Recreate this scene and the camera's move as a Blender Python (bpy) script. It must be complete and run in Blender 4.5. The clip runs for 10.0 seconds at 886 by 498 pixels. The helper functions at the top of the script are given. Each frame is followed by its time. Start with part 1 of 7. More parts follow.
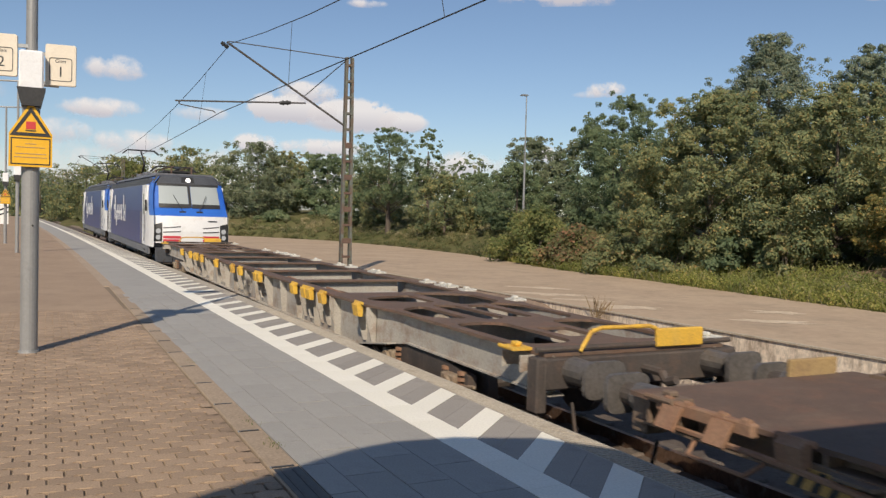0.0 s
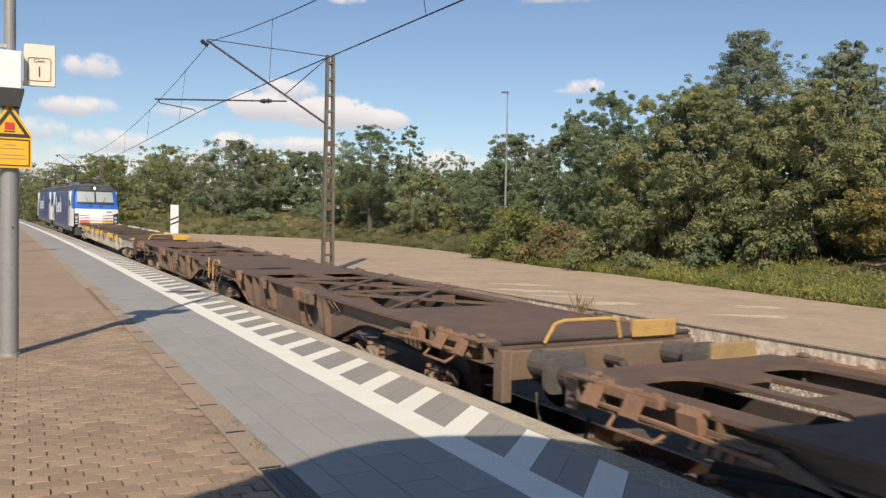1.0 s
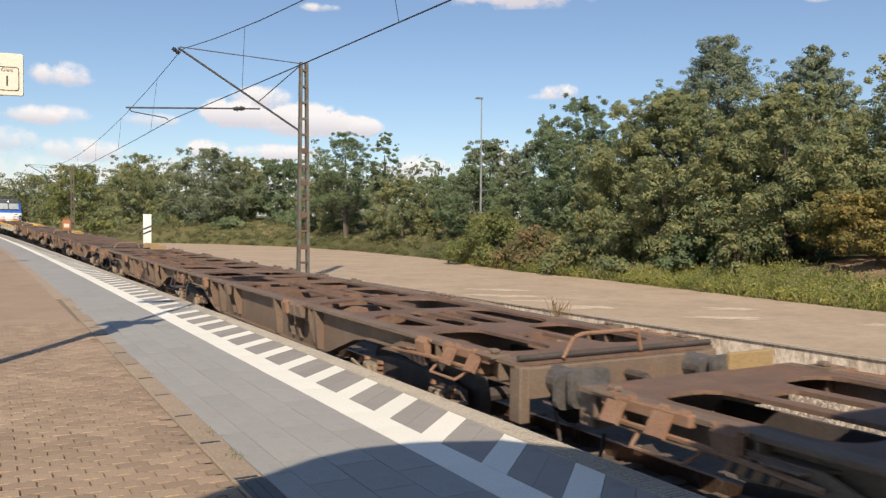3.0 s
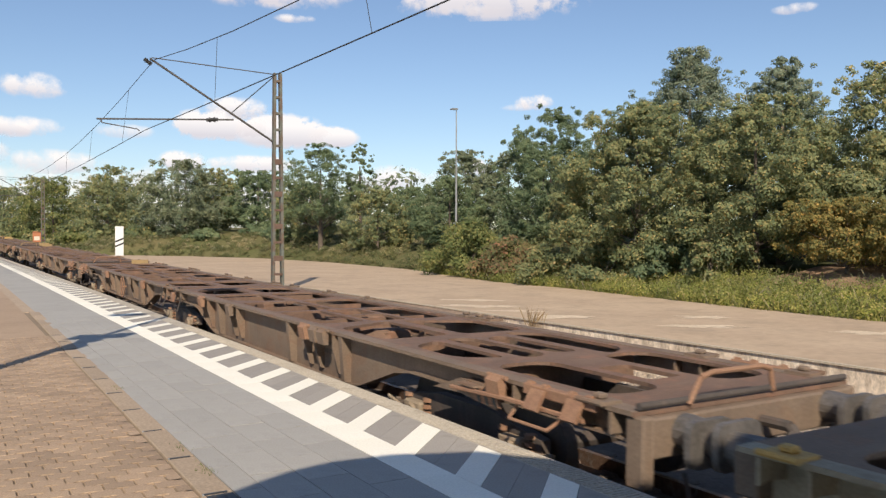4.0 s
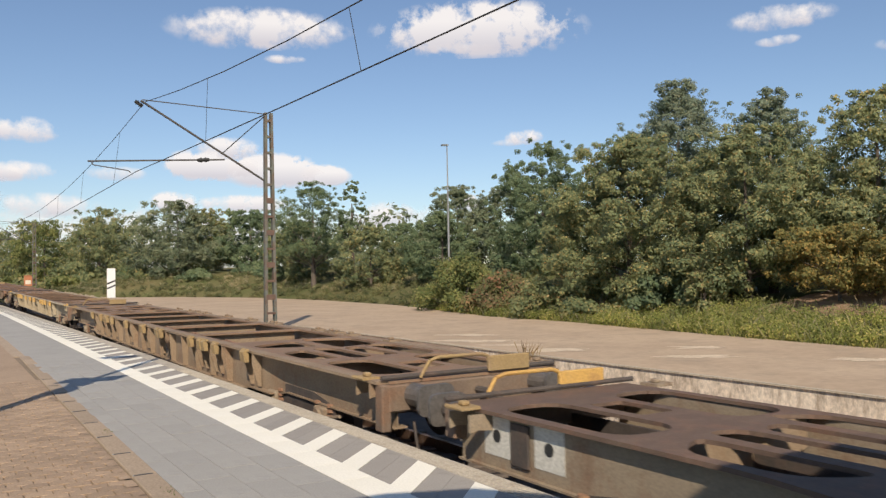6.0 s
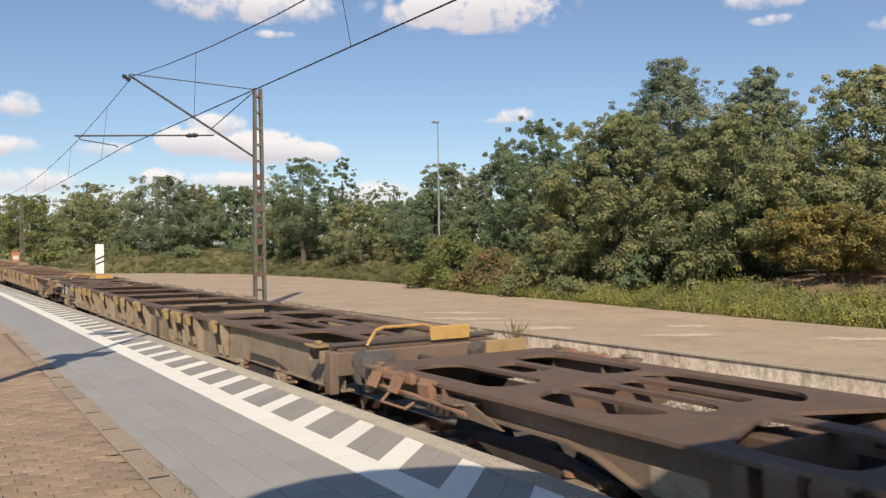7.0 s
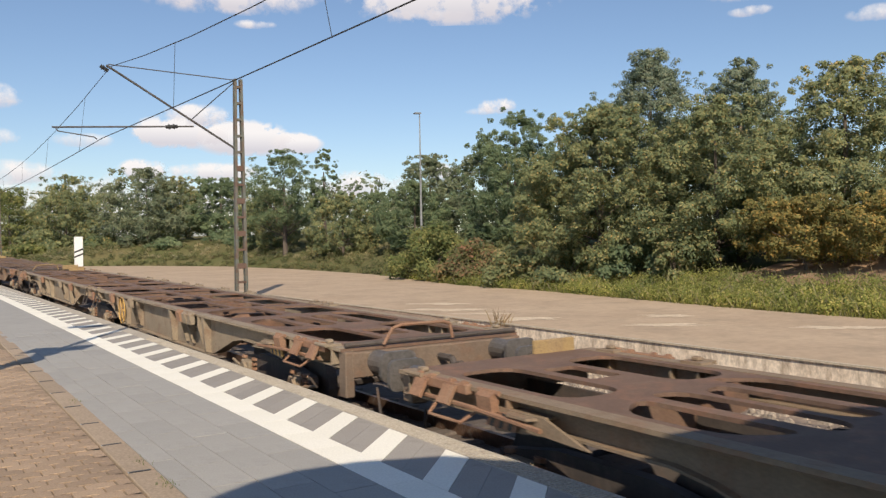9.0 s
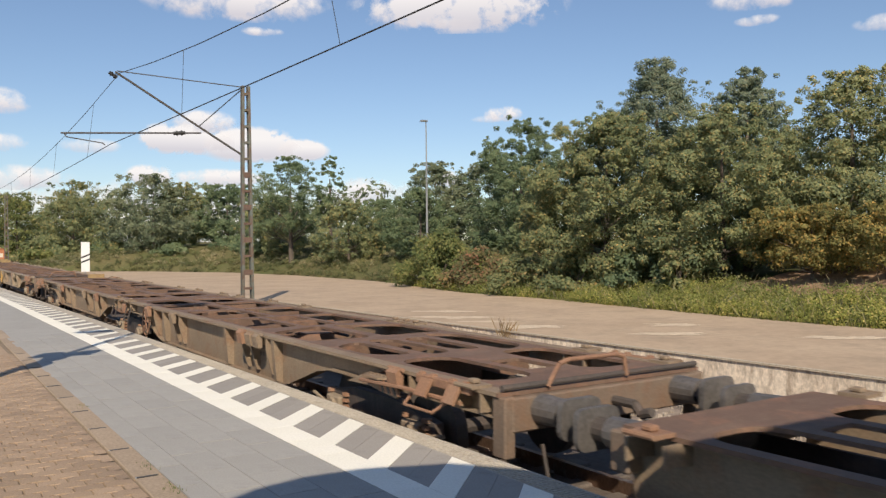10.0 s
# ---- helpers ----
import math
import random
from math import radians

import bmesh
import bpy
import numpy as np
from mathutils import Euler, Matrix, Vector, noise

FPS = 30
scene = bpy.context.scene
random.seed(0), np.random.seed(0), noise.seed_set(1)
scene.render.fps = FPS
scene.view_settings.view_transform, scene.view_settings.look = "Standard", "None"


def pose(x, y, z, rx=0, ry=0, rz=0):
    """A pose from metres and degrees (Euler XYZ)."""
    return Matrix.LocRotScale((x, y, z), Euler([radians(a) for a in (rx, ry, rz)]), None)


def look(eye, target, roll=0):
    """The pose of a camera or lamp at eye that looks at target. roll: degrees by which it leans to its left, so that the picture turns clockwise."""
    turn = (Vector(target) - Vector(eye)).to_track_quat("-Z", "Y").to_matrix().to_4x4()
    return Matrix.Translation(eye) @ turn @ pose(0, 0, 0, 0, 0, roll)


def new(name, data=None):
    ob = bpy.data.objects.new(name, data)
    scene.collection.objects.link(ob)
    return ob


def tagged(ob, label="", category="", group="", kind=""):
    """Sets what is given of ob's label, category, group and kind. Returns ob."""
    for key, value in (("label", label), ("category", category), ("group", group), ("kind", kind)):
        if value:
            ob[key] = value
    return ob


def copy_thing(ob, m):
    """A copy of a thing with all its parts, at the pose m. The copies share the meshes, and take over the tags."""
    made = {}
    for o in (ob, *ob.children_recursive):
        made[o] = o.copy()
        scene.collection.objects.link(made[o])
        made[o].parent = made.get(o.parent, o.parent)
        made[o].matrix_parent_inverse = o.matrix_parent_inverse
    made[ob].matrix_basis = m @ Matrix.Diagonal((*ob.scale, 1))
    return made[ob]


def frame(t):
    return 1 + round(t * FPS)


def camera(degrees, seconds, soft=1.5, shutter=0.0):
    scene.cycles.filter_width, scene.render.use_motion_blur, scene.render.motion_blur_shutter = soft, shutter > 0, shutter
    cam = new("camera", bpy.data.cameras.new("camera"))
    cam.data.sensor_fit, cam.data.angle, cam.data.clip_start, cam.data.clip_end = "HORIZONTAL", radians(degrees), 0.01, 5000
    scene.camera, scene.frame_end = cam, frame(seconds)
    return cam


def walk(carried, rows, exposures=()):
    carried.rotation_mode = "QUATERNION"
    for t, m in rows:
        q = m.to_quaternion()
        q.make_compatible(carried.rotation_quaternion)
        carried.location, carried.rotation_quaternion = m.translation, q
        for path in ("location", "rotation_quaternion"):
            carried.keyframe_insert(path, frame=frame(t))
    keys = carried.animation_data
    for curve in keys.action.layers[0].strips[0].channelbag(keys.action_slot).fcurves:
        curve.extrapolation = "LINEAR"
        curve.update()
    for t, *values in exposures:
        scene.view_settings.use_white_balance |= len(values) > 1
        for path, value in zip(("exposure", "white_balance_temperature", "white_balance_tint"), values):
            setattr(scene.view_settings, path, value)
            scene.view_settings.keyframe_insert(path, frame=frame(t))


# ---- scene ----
cam = camera(57.46, 10.0, soft=1.35, shutter=0.04)

# seconds, place, yaw to the left of the track's line, pitch, roll
PATH = [
    (0, -0.000, 0.000, 1.630, -26.29, -1.70, 1.48),
    (0.5, -0.028, -0.011, 1.647, -26.65, -1.66, 1.31),
    (1, -0.030, -0.010, 1.649, -27.57, -1.89, 1.07),
    (1.5, -0.025, -0.020, 1.649, -28.43, -1.91, 0.44),
    (2, -0.029, -0.018, 1.646, -28.74, -1.79, 0.19),
    (3.5, -0.010, -0.016, 1.648, -29.72, -1.11, 0.45),
    (4, 0.014, -0.008, 1.646, -30.94, -0.67, 0.09),
    (4.5, 0.046, -0.019, 1.641, -34.17, 0.01, -0.36),
    (5, 0.069, -0.012, 1.633, -37.52, 0.68, -0.98),
    (5.5, 0.040, -0.029, 1.633, -35.13, 1.64, -1.54),
    (6, 0.038, 0.008, 1.634, -31.44, 1.85, -1.08),
    (7.5, 0.061, 0.014, 1.636, -33.13, -0.18, -0.77),
    (8, 0.053, -0.000, 1.639, -34.12, 0.01, -0.94),
    (8.5, 0.050, 0.005, 1.635, -34.02, -0.12, -0.83),
    (9, 0.062, 0.025, 1.634, -33.34, -0.38, -0.98),
    (9.5, 0.039, 0.008, 1.639, -32.91, -0.14, -0.96),
    (10, 0.035, 0.013, 1.637, -32.97, 0.15, -0.64),
]


def eye_pose(x, y, z, yaw, pitch, roll):
    return pose(x, y, z, 90 + pitch, 0, yaw) @ pose(0, 0, 0, 0, 0, roll)


walk(cam, [(r[0], eye_pose(*r[1:])) for r in PATH], exposures=[(t, ev, 6650, 13) for t, ev in ((0.0, -0.22), (0.5, -0.14), (1.0, -0.05), (1.5, 0.03), (2.0, 0.03), (3.5, 0.1), (4.0, 0.13), (4.5, 0.0), (5.0, -0.03), (5.5, 0.06), (6.0, 0.0), (7.5, 0.02), (8.5, 0.04), (10.0, 0.02))])

# ---- daylight ----
SUN_EL, SUN_TO = 37.5, Vector((0.497, 0.868, 0.0))   # the way the shadows fall
world = bpy.data.worlds.new("sky")
scene.world = world
world.use_nodes = True
wn = world.node_tree.nodes
sky = wn.new("ShaderNodeTexSky")
sky.sky_type = "NISHITA"
sky.sun_disc = False
sky.sun_elevation = radians(SUN_EL)
sky.sun_rotation = math.atan2(-SUN_TO.x, -SUN_TO.y)
sky.air_density, sky.dust_density, sky.ozone_density = 1.0, 0.45, 3.2
wn["Background"].inputs["Strength"].default_value = 0.113
world.node_tree.links.new(sky.outputs["Color"], wn["Background"].inputs["Color"])

sun = new("sun", bpy.data.lights.new("sun", "SUN"))
sun.data.energy = 5.0
sun.data.angle = radians(0.55)
sun.data.color = (1.0, 0.90, 0.73)
ray_down = Vector((SUN_TO.x * math.cos(radians(SUN_EL)), SUN_TO.y * math.cos(radians(SUN_EL)), -math.sin(radians(SUN_EL))))
sun.matrix_world = look(Vector((0, 0, 60)) - ray_down * 5, Vector((0, 0, 60)))


# ---- tools ----
def node_mat(name):
    m = bpy.data.materials.new(name)
    m.use_nodes = True
    nt = m.node_tree
    return m, nt, nt.nodes["Principled BSDF"]


def noise_node(nt, scale, detail=4.0, rough=0.6, coord="Object", stretch=None):
    tc = nt.nodes.new("ShaderNodeTexCoord")
    src = tc.outputs[coord]
    if stretch:
        mp = nt.nodes.new("ShaderNodeMapping")
        mp.inputs["Scale"].default_value = stretch
        nt.links.new(src, mp.inputs["Vector"])
        src = mp.outputs["Vector"]
    n = nt.nodes.new("ShaderNodeTexNoise")
    n.inputs["Scale"].default_value = scale
    n.inputs["Detail"].default_value = detail
    n.inputs["Roughness"].default_value = rough
    nt.links.new(src, n.inputs["Vector"])
    return n.outputs["Fac"]


def ramp(nt, fac, stops):
    r = nt.nodes.new("ShaderNodeValToRGB")
    els = r.color_ramp.elements
    while len(els) < len(stops):
        els.new(0.5)
    for e, (p, c) in zip(els, stops):
        e.position, e.color = p, (*c, 1.0)
    nt.links.new(fac, r.inputs["Fac"])
    return r.outputs["Color"]


def mix(nt, a, b, fac, kind="MIX"):
    n = nt.nodes.new("ShaderNodeMix")
    n.data_type, n.blend_type = "RGBA", kind
    for sock, v in ((n.inputs[6], a), (n.inputs[7], b)):
        if isinstance(v, tuple):
            sock.default_value = (*v, 1.0)
        else:
            nt.links.new(v, sock)
    if isinstance(fac, (int, float)):
        n.inputs[0].default_value = fac
    else:
        nt.links.new(fac, n.inputs[0])
    return n.outputs[2]


def grainy(name, base, other, stain, rough=0.8, metal=0.0, coarse=1.5, fine=40.0, stain_at=0.62, stain_amount=0.8,
           bump=0.15, vary=0.0, stretch=None, coord="Object", island=False, tone=0.2):
    """A worn surface: two tones at a coarse scale, stains with soft edges, fine grain and relief."""
    m, nt, b = node_mat(name)
    big = noise_node(nt, coarse, 5, 0.65, coord, stretch)
    col = ramp(nt, big, [(0.35, base), (0.68, other)])
    st = noise_node(nt, coarse * 2.7, 7, 0.7, coord, stretch)
    amount = ramp(nt, st, [(stain_at - 0.08, (0, 0, 0)), (stain_at + 0.1, (stain_amount,) * 3)])
    col = mix(nt, col, stain, amount)
    small = noise_node(nt, fine, 3, 0.6, coord)
    shade0 = ramp(nt, small, [(0.3, (1 - tone,) * 3), (0.7, (1 + tone,) * 3)])
    col = mix(nt, col, shade0, 1.0, "MULTIPLY")
    if vary:
        if island:
            rnd = nt.nodes.new("ShaderNodeNewGeometry").outputs["Random Per Island"]
        else:
            rnd = nt.nodes.new("ShaderNodeObjectInfo").outputs["Random"]
        shade = ramp(nt, rnd, [(0.0, (1 - vary,) * 3), (1.0, (1 + vary,) * 3)])
        col = mix(nt, col, shade, 1.0, "MULTIPLY")
    nt.links.new(col, b.inputs["Base Color"])
    b.inputs["Roughness"].default_value = rough
    b.inputs["Metallic"].default_value = metal
    if bump:
        bp = nt.nodes.new("ShaderNodeBump")
        bp.inputs["Strength"].default_value = bump
        bp.inputs["Distance"].default_value = 0.01
        nt.links.new(small, bp.inputs["Height"])
        nt.links.new(bp.outputs["Normal"], b.inputs["Normal"])
    return m


def link_mesh(name, bm, mats, parent=None, smooth=False):
    me = bpy.data.meshes.new(name)
    bm.normal_update()
    bm.to_mesh(me)
    bm.free()
    for m in mats if isinstance(mats, (list, tuple)) else [mats]:
        me.materials.append(m)
    if smooth:
        me.polygons.foreach_set("use_smooth", [True] * len(me.polygons))
    ob = new(name, me)
    ob.parent = parent
    return ob


def part(name, bm, mat, parent, label="", smooth=False):
    ob = link_mesh(name, bm, mat, parent, smooth)
    return tagged(ob, label) if label else ob


def raw_mesh(name, verts, faces, mat, parent=None):
    me = bpy.data.meshes.new(name)
    me.from_pydata(verts, [], faces)
    me.materials.append(mat)
    ob = new(name, me)
    ob.parent = parent
    return ob


def box(bm, x0, x1, y0, y1, z0, z1, bevel=0.0):
    made = bmesh.ops.create_cube(bm, size=1.0, matrix=Matrix.LocRotScale(
        ((x0 + x1) / 2, (y0 + y1) / 2, (z0 + z1) / 2), None, (abs(x1 - x0), abs(y1 - y0), abs(z1 - z0))))
    if bevel:
        edges = {e for v in made["verts"] for e in v.link_edges}
        bmesh.ops.bevel(bm, geom=list(edges), offset=bevel, segments=1, affect="EDGES")
    return bm


def tube(bm, p, q, r, r2=None, n=8):
    p, q = Vector(p), Vector(q)
    d = q - p
    turn = d.to_track_quat("Z", "Y").to_matrix().to_4x4()
    bmesh.ops.create_cone(bm, cap_ends=True, segments=n, radius1=r, radius2=r if r2 is None else r2, depth=d.length,
                          matrix=Matrix.Translation((p + q) / 2) @ turn)
    return bm


def pipe(bm, pts, r, n=6):
    for a, b in zip(pts, pts[1:]):
        tube(bm, a, b, r, n=n)
    return bm


def prism(bm, pts, axis, a, b):
    """A flat outline pushed along an axis from a to b; the outline is in the other two axes in order."""
    def put(u, v, w):
        return {"x": (w, u, v), "y": (u, w, v), "z": (u, v, w)}[axis]
    lo = [bm.verts.new(put(u, v, a)) for u, v in pts]
    hi = [bm.verts.new(put(u, v, b)) for u, v in pts]
    bm.faces.new(lo), bm.faces.new(hi)
    for i in range(len(pts)):
        j = (i + 1) % len(pts)
        bm.faces.new((lo[i], lo[j], hi[j], hi[i]))
    bmesh.ops.recalc_face_normals(bm, faces=bm.faces[:])
    return bm


def rounded(x0, x1, y0, y1, r, n=3):
    out = []
    for cx, cy, a0 in ((x1 - r, y1 - r, 0), (x0 + r, y1 - r, 90), (x0 + r, y0 + r, 180), (x1 - r, y0 + r, 270)):
        for k in range(n + 1):
            a = radians(a0 + 90 * k / n)
            out.append((cx + r * math.cos(a), cy + r * math.sin(a)))
    return out


def plate(bm, outline, holes, z, thick):
    """A flat plate with holes, its top at z."""
    edges = []
    for loop in [outline] + holes:
        vs = [bm.verts.new((x, y, z)) for x, y in loop]
        edges += [bm.edges.new((vs[i], vs[(i + 1) % len(vs)])) for i in range(len(vs))]
    made = bmesh.ops.triangle_fill(bm, use_beauty=True, use_dissolve=False, edges=edges)
    faces = [g for g in made["geom"] if isinstance(g, bmesh.types.BMFace)]
    ext = bmesh.ops.extrude_face_region(bm, geom=faces, use_keep_orig=True)
    bmesh.ops.translate(bm, verts=[g for g in ext["geom"] if isinstance(g, bmesh.types.BMVert)], vec=(0, 0, -thick))
    bmesh.ops.recalc_face_normals(bm, faces=bm.faces[:])
    return bm


def thing(name, label, category, group="", kind="", m=None):
    ob = new(name)
    ob.empty_display_size = 0.2
    if m is not None:
        ob.matrix_basis = m
    return tagged(ob, label, category, group, kind)


# the line bends gently to the left and climbs a little ahead
def bend(y):
    return -y * y / 3800 if y > 0 else 0.0


def climb(y):
    if y <= 0:
        return 0.0
    return y * y / 15000 if y < 100 else 100 * 100 / 15000 + (y - 100) * 200 / 15000


RAIL, TRACK_X = -0.76, 5.41


def strip(name, x0, x1, z, mat, y0, y1, step=4.0, thick=0.0, parent=None):
    """A band along the line from x0 to x1."""
    n = max(1, int((y1 - y0) / step))
    verts, faces = [], []
    for i in range(n + 1):
        y = y0 + (y1 - y0) * i / n
        for x in (x0, x1):
            verts.append((x + bend(y), y, z + climb(y)))
        if thick:
            for x in (x1, x0):
                verts.append((x + bend(y), y, z + climb(y) - thick))
    k = 4 if thick else 2
    for i in range(n):
        a, b = i * k, (i + 1) * k
        if thick:
            for j in range(4):
                faces.append((a + j, a + (j + 1) % 4, b + (j + 1) % 4, b + j))
        else:
            faces.append((a, a + 1, b + 1, b))
    if thick:
        faces += [(3, 2, 1, 0), tuple(n * k + j for j in range(4))]
    return raw_mesh(name, verts, faces, mat, parent)


# ---- materials ----
ASPHALT_DUST = grainy("dusty_concrete", (0.405, 0.298, 0.202), (0.48, 0.362, 0.25), (0.30, 0.235, 0.165), 0.9, coarse=0.35, fine=6, stain_at=0.58, stain_amount=0.6, bump=0.03, tone=0.08)
SOIL = grainy("soil_grass", (0.10, 0.11, 0.045), (0.17, 0.14, 0.07), (0.06, 0.09, 0.03), 0.95, coarse=0.15, fine=5, bump=0.3)
BALLAST = grainy("ballast", (0.09, 0.07, 0.058), (0.13, 0.10, 0.08), (0.06, 0.045, 0.038), 0.95, coarse=1.2, fine=18, bump=0.8)
DIRT = grainy("trackside_dirt", (0.20, 0.155, 0.12), (0.28, 0.22, 0.17), (0.12, 0.10, 0.07), 0.95, coarse=0.6, fine=14, bump=0.6)
PAVER = grainy("clay_paver", (0.305, 0.215, 0.143), (0.365, 0.262, 0.175), (0.23, 0.165, 0.11), 0.85, coarse=0.5, fine=60, vary=0.16, bump=0.1, island=True)
PAVER_ONE = grainy("clay_paver_single", (0.305, 0.215, 0.143), (0.365, 0.262, 0.175), (0.23, 0.165, 0.11), 0.85, coarse=0.5, fine=60, vary=0.16, bump=0.1)
JOINT = grainy("sandy_joint", (0.20, 0.15, 0.10), (0.245, 0.185, 0.125), (0.14, 0.11, 0.07), 0.95, coarse=1.0, fine=50)
KERB = grainy("edging_stone", (0.33, 0.25, 0.175), (0.385, 0.295, 0.21), (0.25, 0.195, 0.135), 0.9, coarse=1.5, fine=40, vary=0.1)
SLAB = grainy("grey_slab", (0.325, 0.308, 0.278), (0.37, 0.352, 0.32), (0.28, 0.265, 0.24), 0.75, coarse=0.6, fine=70, vary=0.05, bump=0.05, tone=0.11)
SLAB_DARK = grainy("dark_grey_slab", (0.305, 0.275, 0.24), (0.345, 0.315, 0.275), (0.24, 0.22, 0.19), 0.75, coarse=0.9, fine=70, vary=0.05, bump=0.05, tone=0.11)
SLAB_WHITE = grainy("white_slab", (0.84, 0.80, 0.68), (0.88, 0.84, 0.73), (0.74, 0.70, 0.59), 0.7, coarse=1.2, fine=50, stain_at=0.66, vary=0.03, bump=0.04, tone=0.07)
EDGE = grainy("edge_concrete", (0.40, 0.355, 0.29), (0.46, 0.41, 0.335), (0.28, 0.24, 0.19), 0.9, coarse=1.2, fine=45, bump=0.2)
OLD_CONCRETE = grainy("old_concrete_wall", (0.58, 0.52, 0.42), (0.66, 0.60, 0.50), (0.27, 0.22, 0.16), 0.9, coarse=1.3, fine=20, stain_at=0.56, stretch=(1, 1, 0.35), bump=0.3)
WALL_FACE = grainy("flaking_whitewash", (0.70, 0.58, 0.45), (0.80, 0.69, 0.55), (0.33, 0.25, 0.18), 0.9, coarse=2.4, fine=16, stain_at=0.53, stretch=(1, 1, 0.35), bump=0.4)
COPING = grainy("coping_concrete", (0.43, 0.36, 0.27), (0.50, 0.42, 0.32), (0.32, 0.26, 0.19), 0.9, coarse=1.0, fine=20, bump=0.2)
STONE = grainy("gravel_stone", (0.27, 0.22, 0.17), (0.37, 0.31, 0.245), (0.17, 0.13, 0.10), 0.9, coarse=3, fine=20, vary=0.3, island=True)
GALV = grainy("galvanised_steel", (0.30, 0.31, 0.31), (0.36, 0.365, 0.36), (0.24, 0.24, 0.23), 0.5, 0.5, coarse=3, fine=30, bump=0.03)
POLE_PAINT = grainy("grey_pole_paint", (0.27, 0.27, 0.265), (0.30, 0.30, 0.295), (0.22, 0.22, 0.215), 0.5, 0.2, coarse=2, fine=30, bump=0.0, tone=0.05)
MAST_GREEN = grainy("mast_paint", (0.13, 0.15, 0.125), (0.16, 0.17, 0.15), (0.15, 0.09, 0.06), 0.7, 0.2, coarse=1.3, fine=30, stain_at=0.5)
RUST_MAST = grainy("mast_rust", (0.12, 0.075, 0.055), (0.16, 0.10, 0.075), (0.09, 0.07, 0.06), 0.85, 0.1, coarse=1.5, fine=30)
BLACK_WIRE = grainy("dark_wire", (0.05, 0.05, 0.05), (0.06, 0.06, 0.06), (0.04, 0.04, 0.04), 0.6, 0.5, bump=0)
DARK_STEEL = grainy("dark_line_steel", (0.085, 0.08, 0.075), (0.11, 0.10, 0.095), (0.07, 0.06, 0.05), 0.7, 0.2, bump=0)
YELLOW = grainy("signal_yellow", (0.78, 0.42, 0.02), (0.80, 0.45, 0.03), (0.66, 0.36, 0.03), 0.45, coarse=4, fine=30, bump=0.0, tone=0.05)
BLACK = grainy("black_paint", (0.025, 0.025, 0.025), (0.035, 0.035, 0.035), (0.05, 0.045, 0.04), 0.5, bump=0.0)
WHITE = grainy("white_paint", (0.78, 0.77, 0.74), (0.82, 0.81, 0.78), (0.66, 0.64, 0.6), 0.45, coarse=3, fine=30, bump=0.0, tone=0.05)
RED = grainy("red_paint", (0.55, 0.05, 0.05), (0.6, 0.06, 0.055), (0.45, 0.05, 0.05), 0.4, bump=0.0, tone=0.05)
ORANGE = grainy("orange_paint", (0.46, 0.17, 0.075), (0.50, 0.19, 0.085), (0.38, 0.14, 0.07), 0.5, bump=0.0, tone=0.05)
RAIL_STEEL = grainy("rail_steel", (0.16, 0.10, 0.07), (0.22, 0.14, 0.10), (0.3, 0.28, 0.26), 0.5, 0.7, coarse=2, fine=30)
SLEEPER = grainy("concrete_sleeper", (0.11, 0.09, 0.075), (0.15, 0.12, 0.10), (0.08, 0.065, 0.05), 0.9, coarse=2, fine=30)
BARK = grainy("bark", (0.09, 0.07, 0.055), (0.15, 0.12, 0.095), (0.06, 0.05, 0.04), 0.95, coarse=3, fine=25, bump=0.8, stretch=(1, 1, 0.25))


def leaf_mat(name, stops):
    m, nt, b = node_mat(name)
    rnd = nt.nodes.new("ShaderNodeNewGeometry").outputs["Random Per Island"]
    col = ramp(nt, rnd, stops)
    patch = noise_node(nt, 0.55, 3, 0.6)
    col = mix(nt, col, ramp(nt, patch, [(0.32, (0.62, 0.68, 0.62)), (0.7, (1.4, 1.28, 1.1))]), 1.0, "MULTIPLY")
    nt.links.new(col, b.inputs["Base Color"])
    b.inputs["Roughness"].default_value = 0.7
    b.inputs["Specular IOR Level"].default_value = 0.3
    tr = nt.nodes.new("ShaderNodeBsdfTranslucent")
    nt.links.new(col, tr.inputs["Color"])
    mx = nt.nodes.new("ShaderNodeMixShader")
    mx.inputs[0].default_value = 0.38
    nt.links.new(b.outputs[0], mx.inputs[1])
    nt.links.new(tr.outputs[0], mx.inputs[2])
    nt.links.new(mx.outputs[0], nt.nodes["Material Output"].inputs["Surface"])
    return m


LEAF_OAK = leaf_mat("oak_leaves", [(0.0, (0.146, 0.192, 0.112)), (0.5, (0.216, 0.26, 0.14)), (0.82, (0.298, 0.299, 0.151)), (0.96, (0.386, 0.328, 0.157)), (1.0, (0.526, 0.362, 0.157))])
LEAF_YELLOW = leaf_mat("turning_leaves", [(0.0, (0.164, 0.204, 0.11)), (0.6, (0.249, 0.273, 0.138)), (0.9, (0.359, 0.315, 0.158)), (1.0, (0.493, 0.355, 0.187))])
LEAF_DARK = leaf_mat("dark_leaves", [(0.0, (0.11, 0.166, 0.099)), (0.6, (0.163, 0.22, 0.127)), (1.0, (0.232, 0.271, 0.156))])
# distance haze is put into this paler, greyer leaf colour
LEAF_HAZE = leaf_mat("haze_pale_leaves", [(0.0, (0.149, 0.198, 0.134)), (0.6, (0.208, 0.245, 0.163)), (1.0, (0.28, 0.288, 0.197))])
LEAF_SHRUB = leaf_mat("shrub_leaves", [(0.0, (0.115, 0.15, 0.06)), (0.6, (0.185, 0.215, 0.08)), (1.0, (0.31, 0.29, 0.12))])
